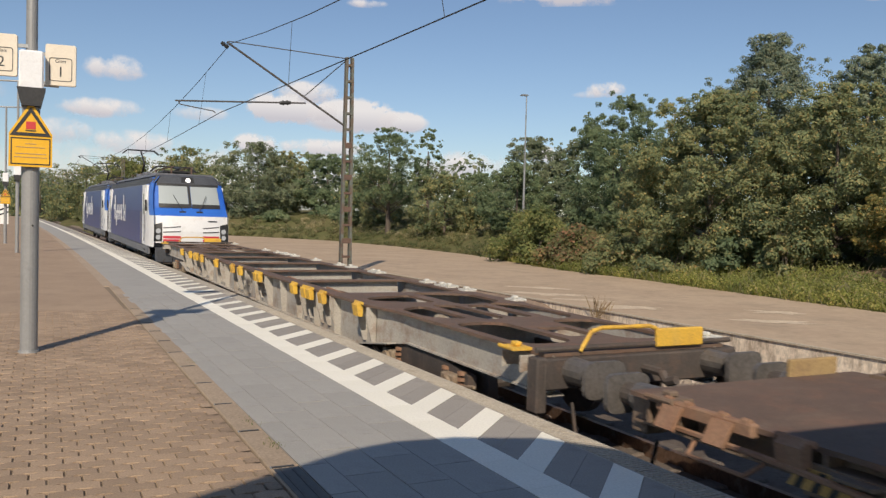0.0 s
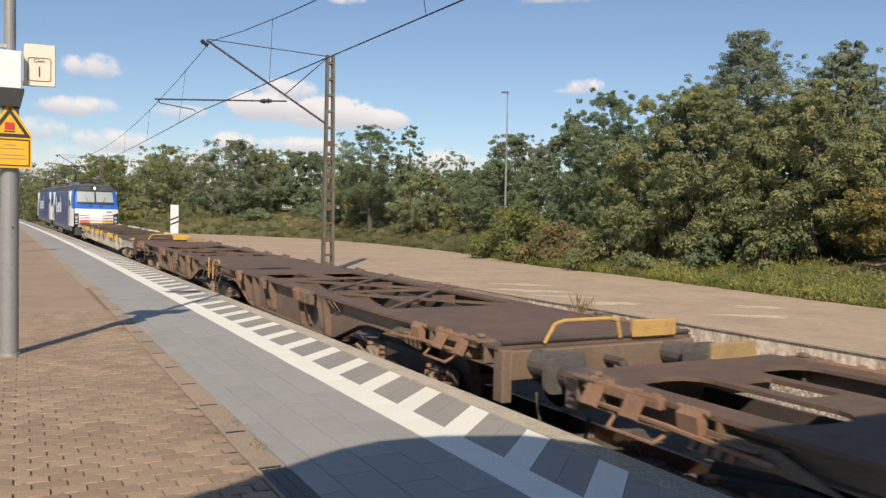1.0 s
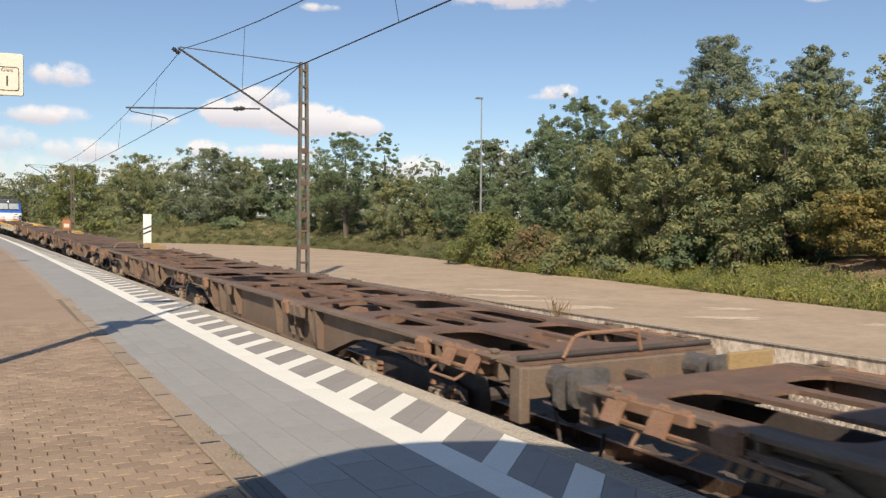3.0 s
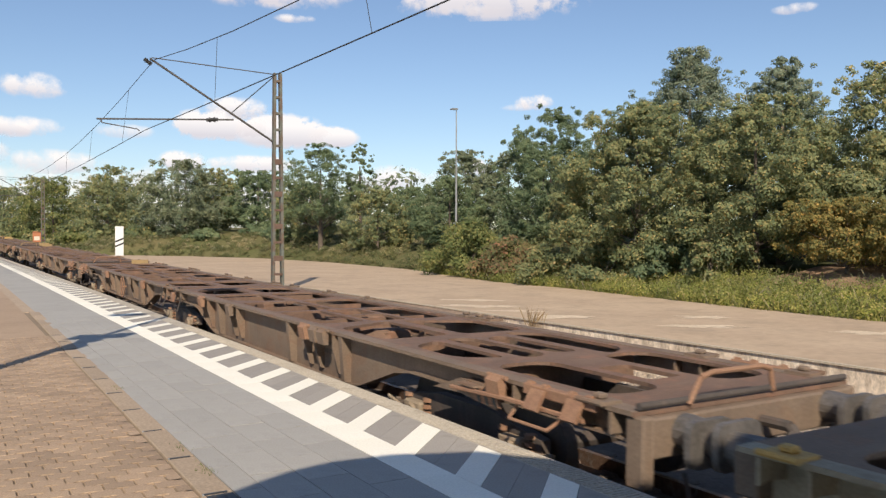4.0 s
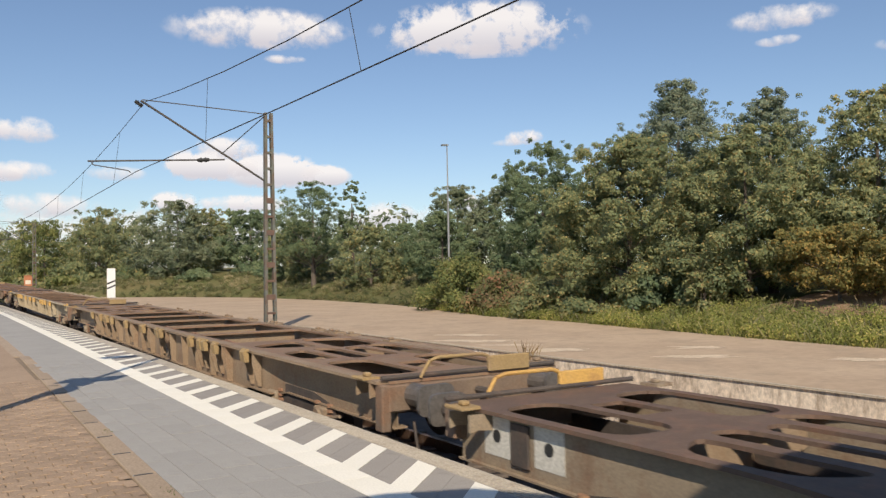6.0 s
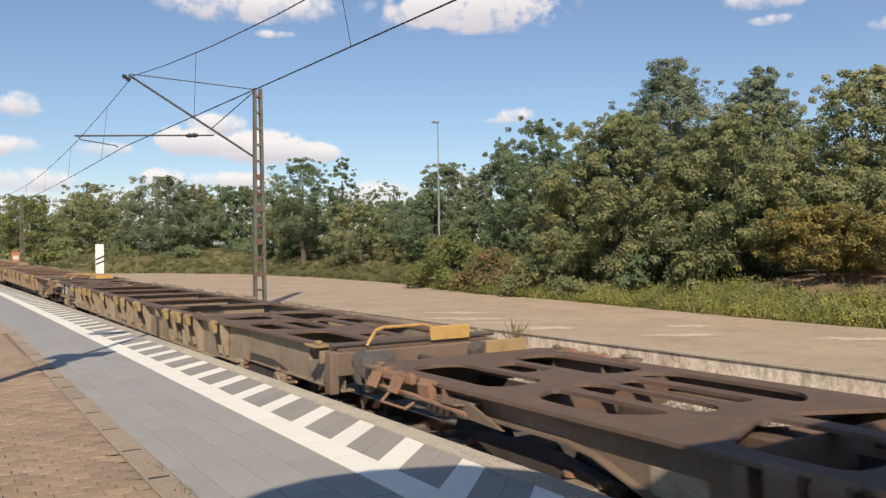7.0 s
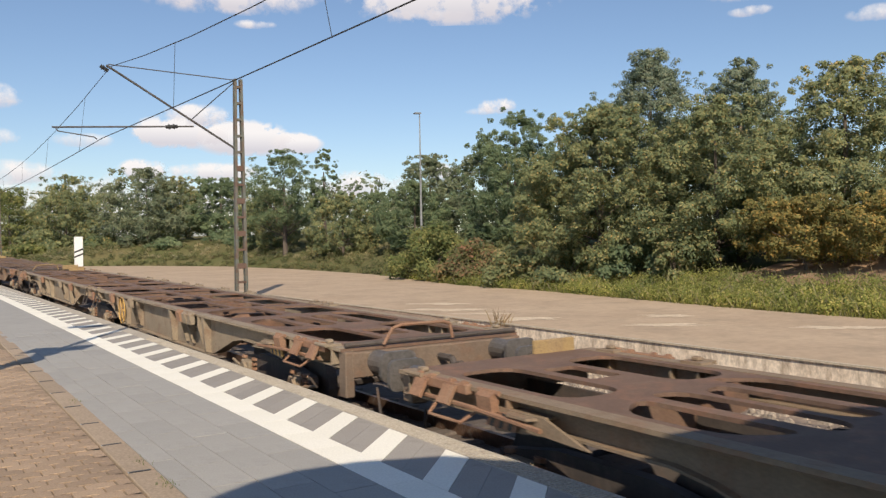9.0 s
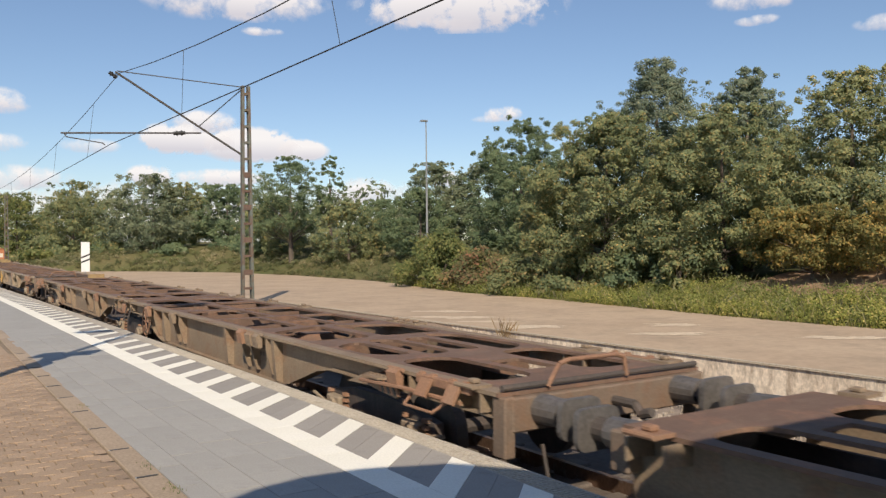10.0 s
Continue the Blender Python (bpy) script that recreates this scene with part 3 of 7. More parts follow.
def bush(x, y, top, wide, mat, label, leaves=2500, size=0.13, clumps=26):
    z0 = ground_z(x, y)
    h = max(0.4, top - z0)
    ob = thing("shrub", label, "shrub", "bank shrubs", m=pose(x, y, z0))
    cs, rs = [], []
    for i in range(clumps):
        a, r = rng.random() * 6.283, math.sqrt(rng.random())
        k = (1 - r ** 2) * 0.85 + 0.1
        cr = wide * (0.09 + 0.08 * rng.random())
        cs.append((r * wide / 2 * math.cos(a), r * wide / 2 * math.sin(a), max(0.1, h * k * (0.55 + 0.5 * rng.random()) - cr * 0.3)))
        rs.append(cr)
    bm = bmesh.new()
    for i in range(0, clumps, 3):
        tube(bm, (0, 0, -0.05), cs[i], 0.02, 0.008, 5)
    part("stem", bm, BARK, ob)
    leaf_cloud("leaves", cs, rs, leaves, size, mat, ob)
    return ob


# the large mixed clump behind the yard
tree(21.2, 21.6, 6.2, 5.4, LEAF_OAK, "dense green field maple with a few yellowing leaves", 0.10, 90, 17000, 0.19, clump_r=0.10)
tree(22.6, 17.6, 6.0, 5.4, LEAF_OAK, "bushy maple with some leaves turning", 0.10, 90, 17000, 0.19, clump_r=0.10)
tree(24.8, 22.4, 8.85, 9.0, LEAF_TALL, "tall tree in haze-blue green that tops the thicket", 0.25, 150, 20000, 0.16, spire=0.72, clump_r=0.05, airy=1)
tree(26.4, 19.4, 8.1, 6.0, LEAF_TALL, "broad green tree deep in the thicket", 0.2, 100, 12000, 0.17, spire=0.45, clump_r=0.065, airy=1)
tree(25.2, 14.6, 7.0, 5.0, LEAF_TURN, "yellow-green maple at the end of the thicket", 0.16, 80, 14000, 0.19, spire=0.15, clump_r=0.10)
tree(20.4, 23.6, 3.9, 3.0, LEAF_OAK, "young green maple at the front of the thicket", 0.05, 45, 6500, 0.17, clump_r=0.115)
tree(27.0, 26.5, 7.6, 5.0, LEAF_DARK, "dark green tree between taller ones", 0.1, 60, 9000, 0.2, clump_r=0.11)
tree(24.6, 11.6, 3.5, 3.8, LEAF_YELLOW, "low orange-tinged bush under the trees", 0.42, 50, 7500, 0.16, clump_r=0.12, name="shrub")
tree(29.5, 21.0, 7.0, 5.5, LEAF_DARK, "dark green tree at the back of the thicket", 0.1, 50, 8000, 0.22, clump_r=0.11)
tree(29.6, 15.4, 5.6, 5.0, LEAF_DARK, "dark green tree in the shade of the thicket", 0.03, 45, 6500, 0.2, clump_r=0.12)
tree(28.4, 10.6, 4.6, 4.6, LEAF_DARK, "low dark green tree behind the thicket", 0.03, 45, 6500, 0.2, clump_r=0.12)
# behind the bushes further along
tree(31.2, 39.1, 9.4, 4.6, LEAF_DARK, "dark pine with a rounded uneven crown", 0.4, 50, 11000, 0.20, clump_r=0.115)
tree(28.0, 35.8, 6.6, 5.0, LEAF_DARK, "feathery dark green tree over the bushes", 0.05, 60, 9000, 0.22, clump_r=0.11)
tree(30.4, 42.5, 6.9, 5.2, LEAF_HAZE, "green tree paled by haze over the bushes", 0.08, 50, 8000, 0.24, clump_r=0.11)
tree(29.6, 46.4, 7.4, 5.0, LEAF_HAZE, "haze-paled green locust tree with light gaps", 0.1, 55, 7500, 0.24, clump_r=0.10, airy=1)
tree(26.4, 43.2, 5.4, 4.2, LEAF_DARK, "dark green bushy tree on the bank", 0.05, 45, 7000, 0.22, clump_r=0.115)
tree(28.8, 53.0, 5.3, 5.4, LEAF_DARK, "airy green tree with a broken outline", 0.1, 50, 6500, 0.26, clump_r=0.10, airy=1)
tree(25.0, 50.5, 4.8, 4.4, LEAF_OAK, "low green tree over the bank scrub", 0.05, 40, 6000, 0.24, clump_r=0.115)
tree(23.6, 57.4, 8.5, 6.0, LEAF_DARK, "pine with flat spreading layers", 0.32, 46, 7500, 0.22, clump_r=0.10, airy=1)
tree(26.3, 56.2, 8.7, 2.7, LEAF_DARK, "thin pine with a bare lower stem", 0.42, 20, 2400, 0.22, clump_r=0.13, airy=1)
tree(25.0, 64.0, 6.0, 5.4, LEAF_OAK, "rounded green tree beyond the yard bushes", 0.05, 45, 6500, 0.28, clump_r=0.115)
tree(24.8, 76.0, 7.9, 6.0, LEAF_DARK, "green tree with an uneven crown", 0.08, 45, 6500, 0.32, clump_r=0.11)
tree(18.2, 77.0, 8.6, 8.0, LEAF_HAZE, "broad olive green tree", 0.05, 60, 8500, 0.32, clump_r=0.10)
tree(21.6, 80.0, 8.2, 6.0, LEAF_YELLOW, "olive tree turning brown", 0.05, 45, 6000, 0.32, clump_r=0.11)
tree(13.6, 92.0, 7.4, 7.0, LEAF_OAK, "green tree close to the line", 0.03, 50, 6500, 0.34, clump_r=0.115)
tree(15.6, 100.0, 9.6, 8.0, LEAF_OAK, "rounded tree beyond the yard", 0.03, 50, 6500, 0.36, clump_r=0.115)
tree(9.8, 108.0, 8.2, 7.5, LEAF_SHRUB, "light green tree close to the line", 0.03, 45, 5500, 0.38, clump_r=0.115)
for tx, ty, tt, tw in ((6.5, 132, 8.6, 9), (0.5, 150, 8.8, 10), (-8, 170, 9.0, 11), (-15, 168, 8.0, 9), (11, 126, 9.8, 9), (-24, 185, 9.0, 12), (-12, 215, 10.5, 14), (-1, 190, 10.0, 12)):
    tree(tx + bend(ty) * 0.2, ty, tt, tw, LEAF_OAK if tx > 0 else LEAF_DARK, "distant green tree along the line", 0.02, 36, 3200, 0.55, clump_r=0.16)


def far_woods():
    cs, rs = [], []
    for i in range(420):
        y = 95 + 190 * rng.random()
        x = 26 + 110 * rng.random() + bend(y) * 0.3
        cs.append((x, y, ground_z(x, y) + 6.5 * rng.random() ** 0.7)), rs.append(1.6 + 1.6 * rng.random())
    for i in range(160):
        x, y = -40 + 60 * rng.random(), 215 + 60 * rng.random()
        cs.append((x, y, 3 + 6.0 * rng.random())), rs.append(2 + 2 * rng.random())
    tagged(leaf_cloud("far_woods", cs, rs, 42000, 0.75, LEAF_HAZE), "hazy green woods beyond the yard", "woods", kind="stuff")


far_woods()


def bare_tree(x, y, top):
    z0 = ground_z(x, y)
    h = top - z0
    ob = thing("tree", "dead bare tree with thin grey branches", "tree", m=pose(x, y, z0))
    bm = bmesh.new()
    tube(bm, (0, 0, -0.2), (0.1, 0, h * 0.6), 0.10, 0.05, 7)
    tube(bm, (0.1, 0, h * 0.6), (0, 0.1, h), 0.05, 0.012, 6)
    part("trunk", bm, BARK, ob)
    for i in range(16):
        k = 0.35 + 0.6 * i / 16
        a = rng.random() * 6.283
        ln = h * 0.26 * (1.15 - k)+0.25
        q = Vector((math.cos(a) * ln, math.sin(a) * ln, h * k + ln * 0.7))
        bm = bmesh.new()
        p = Vector((0.08, 0, h * k))
        tube(bm, p, q, 0.024, 0.008, 5)
        for j in range(4):
            m = p.lerp(q, 0.35 + 0.18 * j)
            tube(bm, m, m + Vector((rng.normal(), rng.normal(), 0.6 + rng.random())) * 0.28, 0.009, 0.003, 4)
        part("branch", bm, BARK, ob)


bare_tree(32.8, 14.9, 7.6)
bare_tree(33.6, 13.4, 6.9)
bare_tree(31.6, 12.4, 6.2)

# shrubs on the bank and along the yard's edge
tree(22.0, 14.0, 2.7, 3.2, LEAF_ORANGE, "orange autumn shrub with low hanging boughs", 0.30, 44, 5200, 0.16, clump_r=0.12, name="shrub")
tree(22.4, 11.4, 2.7, 3.4, LEAF_ORANGE, "orange-yellow shrub at the thicket's end", 0.28, 40, 4600, 0.16, clump_r=0.12, name="shrub")
bush(20.4, 17.6, 2.0, 1.8, LEAF_YELLOW, "yellowing bush under the trees", 2600, 0.11, 24)
bush(20.6, 32.0, 2.5, 4.2, LEAF_SHRUB, "bright green bramble bush on the bank", 6500, 0.14, 46)
bush(22.4, 35.0, 2.6, 3.6, LEAF_SHRUB, "green bramble bush on the bank", 4500, 0.15, 36)
bush(20.2, 28.0, 1.8, 3.0, LEAF_RED, "reddish autumn bush at the yard's edge", 4200, 0.13, 34)
bush(19.4, 24.6, 1.5, 2.8, LEAF_YELLOW, "yellow-green bush at the yard's edge", 4200, 0.12, 34)
bush(19.9, 22.0, 2.0, 2.4, LEAF_OAK, "green bush in front of the trees", 3500, 0.13, 28)
bush(20.6, 19.4, 1.7, 2.4, LEAF_DARK, "dark green bush in front of the trees", 3500, 0.13, 28)
for i in range(34):
    by = 28 + 60 * rng.random()
    bx = yard_edge(by) + (3.2 if by < 42 else 6.5) + 6.0 * rng.random()
    bz = ground_z(bx, by)
    kind = [LEAF_SHRUB, LEAF_OAK, LEAF_DARK, LEAF_HAZE, LEAF_YELLOW][int(rng.integers(5))]
    bush(bx, by, bz + 0.4 + 1.0 * rng.random(), 1.8 + 2.2 * rng.random(), kind, "low scrub on the grassy bank", 1700, 0.2, 18)
for i in range(16):
    by = 86 + 70 * rng.random()
    bx = 9.0 + bend(by) + 1.0 + 5 * rng.random()
    bush(bx, by, ground_z(bx, by) + 1.2 + 1.5 * rng.random(), 3.5, [LEAF_SHRUB, LEAF_OAK, LEAF_YELLOW][i % 3], "scrub close to the line", 1300, 0.3, 16)
for i in range(12):
    by = (2 + 7 * rng.random()) if i % 2 else (18 + 8 * rng.random())
    bx = 24.0 + 4 * rng.random()
    bush(bx, by, ground_z(bx, by) + 0.8 + 1.2 * rng.random(), 2.2, [LEAF_DARK, LEAF_OAK, LEAF_YELLOW][i % 3], "undergrowth beneath the trees", 1800, 0.15, 18)


def grass(name, n, where, tall, mat, label, width=0.02):
    pts = np.array([where() for _ in range(n)])
    h = tall * (0.45 + 0.8 * rng.random(n))
    a = rng.random(n) * 6.283
    u = np.stack([np.cos(a), np.sin(a), 0 * a], 1)
    lean = rng.normal(scale=0.22, size=(n, 3)) * h[:, None]
    lean[:, 2] = h
    w = (width * (0.6 + 0.8 * rng.random(n)))[:, None]
    quad = np.stack([pts - u * w, pts + u * w, pts + u * w * 0.4 + lean * 0.75, pts + lean * np.array([1.15, 1.15, 1.0])], 1).reshape(-1, 3)
    ob = raw_mesh(name, quad.tolist(), np.arange(n * 4).reshape(-1, 4).tolist(), mat)
    return tagged(ob, label, "grass", kind="stuff")


def on_verge(y0, y1, d0, d1):
    def where():
        y = y0 + (y1 - y0) * rng.random()
        x = yard_edge(y) + d0 + (d1 - d0) * rng.random() ** 1.4 + 0.2 * noise.noise((y * 0.8, 3.0, 0))
        return (x, y, ground_z(x, y) - 0.03)
    return where


def weeds(name, n, where, tall, size, mat, label):
    """Leafy low growth: small clumps set along a stretch of ground."""
    cs, rs = [], []
    for _ in range(n // 60):
        x, y, z = where()
        t = tall * (0.5 + 0.8 * rng.random())
        cs.append((x, y, z + t * 0.45)), rs.append(t * 0.6)
    return tagged(leaf_cloud(name, cs, rs, n, size, mat, aspect=0.4), label, "weeds", kind="stuff")


weeds("verge_weeds", 84000, on_verge(-4, 34, 0.0, 3.2), 0.40, 0.075, LEAF_VERGE, "lush green weeds along the yard")
weeds("verge_herbs", 22000, on_verge(-4, 34, 0.2, 4.6), 0.5, 0.07, GRASS, "taller yellow-green herbs behind the weeds")
grass("verge_grass", 12000, on_verge(-4, 34, -0.15, 2.8), 0.30, LEAF_VERGE, "long green grass along the yard", 0.006)
grass("verge_dry_grass", 3600, on_verge(-4, 34, -0.1, 4.5), 0.42, DRY_GRASS, "dry grass stalks among the weeds", 0.004)
weeds("bank_weeds", 64000, on_verge(33, 92, 0.0, 10.0), 0.42, 0.11, LEAF_BANK, "rough green growth over the bank")
weeds("bank_herbs", 26000, on_verge(45, 92, 2.0, 10.0), 0.34, 0.10, DRY_GRASS, "dry brown growth over the bank")
weeds("far_growth", 16000, on_verge(92, 170, 0.0, 8.0), 0.9, 0.3, LEAF_SHRUB, "green growth beside the line far off")


def bare_earth():
    """Trodden brown soil and leaf litter under the trees, laid over the slope."""
    n, m, verts, faces = 26, 14, [], []
    for j in range(m + 1):
        for i in range(n + 1):
            u, v = i / n, j / m
            y = 7.5 + 9.5 * u
            x = 20.3 + 5.6 * v + 0.5 * noise.noise((u * 6, 2.0, 0)) * (1 - v)
            edge = min(1.0, 6 * min(u, 1 - u, v, 1 - v))
            verts.append((x, y, ground_z(x, y) - 0.15 + (0.3 + 0.35 * v) * edge + 0.06 * noise.noise((x * 1.3, y * 1.3, 4))))
    for j in range(m):
        for i in range(n):
            a = j * (n + 1) + i
            faces.append((a, a + 1, a + n + 2, a + n + 1))
    ob = raw_mesh("bare_earth", verts, faces, grainy("leaf_litter", (0.24, 0.15, 0.09), (0.32, 0.21, 0.13), (0.13, 0.10, 0.06), 0.95, coarse=1.2, fine=16, bump=0.6))
    tagged(ob, "bare brown soil with leaf litter under the trees", "ground", kind="structure")


bare_earth()


def on_joint():
    return (YARD_X - 0.02 - 0.14 * rng.random(), 13.9 + rng.normal() * 0.12, YARD_Z - 0.25)


grass("joint_grass", 70, on_joint, 0.5, STALK, "dry tuft of grass at the concrete wall", 0.001)


# ---- platform posts and signs ----
SIGN_CREAM = grainy("cream_sign", (0.70, 0.62, 0.50), (0.73, 0.65, 0.53), (0.62, 0.55, 0.44), 0.5, coarse=4, bump=0, tone=0.05)
LAMP_WHITE = grainy("white_housing", (0.78, 0.78, 0.78), (0.82, 0.82, 0.82), (0.70, 0.70, 0.68), 0.4, coarse=5, bump=0, tone=0.04)


def lettering(text, size, mat, parent, m, name="lettering"):
    cu = bpy.data.curves.new(name, "FONT")
    cu.body, cu.size, cu.extrude = text, size, 0.001
    cu.align_x, cu.align_y = "CENTER", "CENTER"
    cu.materials.append(mat)
    ob = new(name, cu)
    ob.parent = parent
    ob.matrix_basis = m
    return ob


def platform_post(x, y, z0=0.0, r=0.095, h=6.8, first=True):
    ob = thing("platform_post", "grey steel platform post with speaker box", "post", "platform posts", m=pose(x, y, z0))
    bm = bmesh.new()
    tube(bm, (0, 0, 0), (0, 0, 2.9), r, r, 20)
    tube(bm, (0, 0, 2.9), (0, 0, h), r * 0.68, r * 0.6, 16)
    tube(bm, (0, 0, 0), (0, 0, 0.03), r * 1.25, r * 1.2, 20)
    part("pole", bm, POLE_PAINT, ob, smooth=False)
    bm = bmesh.new()
    tube(bm, (0.03, -r, 1.5), (0.03, -r - 0.006, 1.5), 0.012, n=8)
    part("bolt", bm, BLACK, ob)
    bm = bmesh.new()
    box(bm, -0.13, 0.13, -0.16, 0.1, 3.06, 3.52, 0.02)
    part("speaker_box", bm, LAMP_WHITE, ob, "white weatherproof box")
    bm = bmesh.new()
    prism(bm, [(-0.15, 3.09), (0.15, 3.09), (0.10, 2.88), (-0.10, 2.88)], "y", -0.19, 0.12)
    part("box_base", bm, BLACK, ob, "dark box underside")
    # lamp arms at the head
    bm = bmesh.new()
    tube(bm, (-1.1, 0.2, h - 0.02), (1.1, -0.2, h + 0.04), 0.035, n=8)
    part("arm", bm, POLE_PAINT, ob)
    for s in (-1, 1):
        bm = bmesh.new()
        box(bm, s * 1.1 - 0.35, s * 1.1 + 0.35, -0.2, 0.2, h - 0.10, h + 0.02, 0.03)
        part("lamp_head", bm, POLE_PAINT, ob, "flat grey lamp head")
    return ob


def warning_sign(x, y, z0=0.0, s=1.0):
    """A yellow triangle on a yellow text plate, both edged in black."""
    ob = thing("warning_sign", "yellow warning triangle above a yellow text plate", "sign", "warning signs", m=pose(x, y, z0))
    bm = bmesh.new()
    prism(bm, [(-0.225 * s, 2.18), (0.225 * s, 2.18), (0.225 * s, 2.56), (0.02, 2.90), (-0.02, 2.90), (-0.225 * s, 2.56)], "y", -0.022, 0.0)
    part("backing", bm, YELLOW, ob)
    rim = [((-0.215, 2.535), (0.215, 2.535), (0.0, 2.87)), ((-0.15, 2.572), (0.15, 2.572), (0.0, 2.806))]
    bm = bmesh.new()
    for i in range(3):
        j = (i + 1) % 3
        quad = [rim[0][i], rim[0][j], rim[1][j], rim[1][i]]
        prism(bm, quad, "y", -0.028, -0.0225)
    part("triangle_border", bm, BLACK, ob, "black triangle border")
    bm = bmesh.new()
    for x0, x1, a, b in ((-0.205, 0.205, 2.50, 2.512), (-0.205, 0.205, 2.205, 2.217), (-0.205, -0.193, 2.217, 2.50), (0.193, 0.205, 2.217, 2.50)):
        box(bm, x0, x1, -0.027, -0.0225, a, b)
    part("plate_border", bm, BLACK, ob, "thin black frame")
    bm = bmesh.new()
    box(bm, -0.05, 0.05, -0.027, -0.0225, 2.615, 2.70)
    part("emblem", bm, RED, ob, "plain red patch")
    bm = bmesh.new()
    box(bm, -0.055, 0.055, -0.027, -0.0225, 2.59, 2.603)
    part("small_line", bm, BLACK, ob)
    for z, w in ((2.44, 0.06), (2.40, 0.15), (2.325, 0.16), (2.285, 0.17)):
        bm = bmesh.new()
        box(bm, -w, w, -0.026, -0.0225, z, z + 0.007)
        part("text_line", bm, KERB, ob, "faint line of small writing")
    bm = bmesh.new()
    box(bm, -0.03, 0.03, 0.0005, 0.05, 2.3, 2.5)
    part("clamp", bm, GALV, ob)
    return ob


def track_sign(x, y, z, text, yaw=0):
    ob = thing("track_number_sign", "cream platform sign with a black track number", "sign", "track number signs", m=pose(x, y, z, 0, 0, yaw))
    bm = bmesh.new()
    prism(bm, rounded(-0.165, 0.165, -0.24, 0.24, 0.02), "y", -0.03, 0.03)
    part("board", bm, SIGN_CREAM, ob)
    bm = bmesh.new()
    for a in (0,):
        o, i = rounded(-0.125, 0.125, -0.19, 0.085, 0.03), rounded(-0.117, 0.117, -0.182, 0.077, 0.024)
        n = len(o)
        for k in range(n):
            prism(bm, [o[k], o[(k + 1) % n], i[(k + 1) % n], i[k]], "y", -0.034, -0.0305)
    part("frame_line", bm, BLACK, ob, "thin black frame line")
    lettering("Gleis", 0.06, BLACK, ob, pose(0, -0.0315, 0.045, 90, 0, 0), "word")
    lettering(text, 0.17, BLACK, ob, pose(0, -0.0315, -0.085, 90, 0, 0), "numeral")
    bm = bmesh.new()
    box(bm, -0.25, -0.165, -0.015, 0.015, 0.1, 0.14) if x > -0.2 else box(bm, 0.165, 0.28, -0.015, 0.015, 0.1, 0.14)
    part("bracket", bm, GALV, ob)
    return ob


POST_X, POST_Y = -0.15, 10.67
platform_post(POST_X, POST_Y)
warning_sign(POST_X, POST_Y - 0.12)
track_sign(POST_X + 0.31, POST_Y - 0.0, 3.40, "1", -8)
track_sign(POST_X - 0.31, POST_Y - 0.0, 3.46, "2", -8)
platform_post(-0.97, 36.4, climb(36.4), r=0.07)
platform_post(-1.75, 46.0, climb(46), r=0.07)
warning_sign(-1.75, 45.8, climb(46) - 0.2, 1.0)
warning_beacon(-2.35, 60.0, 0.95, 2.87, 0.5)


def trackside_box(x, y):
    z0 = climb(y) + RAIL
    ob = thing("signal_box", "small orange trackside board on a post", "sign", m=pose(x, y, z0))
    bm = bmesh.new()
    box(bm, -0.05, 0.05, 0.03, 0.1, -0.1, 2.0)
    part("post", bm, GALV, ob)
    bm = bmesh.new()
    box(bm, -0.38, 0.38, -0.03, 0.03, 1.5, 2.6, 0.02)
    part("board", bm, ORANGE, ob)
    bm = bmesh.new()
    box(bm, -0.25, 0.25, -0.04, -0.032, 1.7, 2.1)
    part("patch", bm, SIGN_CREAM, ob, "pale patch")


trackside_box(8.9 + bend(88), 92.0)


# ---- canopy over the platform behind the viewer ----
def canopy():
    ob = thing("platform_canopy", "platform canopy with a rounded roof corner on two columns", "canopy", m=pose(0, 0, 0))
    z = 4.0
    # never in view: outline worked back from the shadow edge it has to cast
    edge = [(-9.0, -1.3), (-4.2, -1.0), (-2.55, -0.45), (-1.95, 0.05), (-1.2, 0.42), (-0.75, 0.66), (-0.35, 0.75), (0.1, 0.70), (0.72, 0.45), (1.15, -0.1), (1.33, -0.66), (1.7, -0.78), (3.2, -0.85), (3.6, -1.2), (3.6, -14.0), (-9.0, -14.0)]
    bm = bmesh.new()
    prism(bm, edge, "z", z, z + 0.22)
    part("roof", bm, OLD_CONCRETE, ob)
    for cy in (-4.0, -11.0):
        bm = bmesh.new()
        box(bm, -3.15, -2.85, cy - 0.15, cy + 0.15, 0.0, z, 0.02)
        part("column", bm, POLE_PAINT, ob)


canopy()


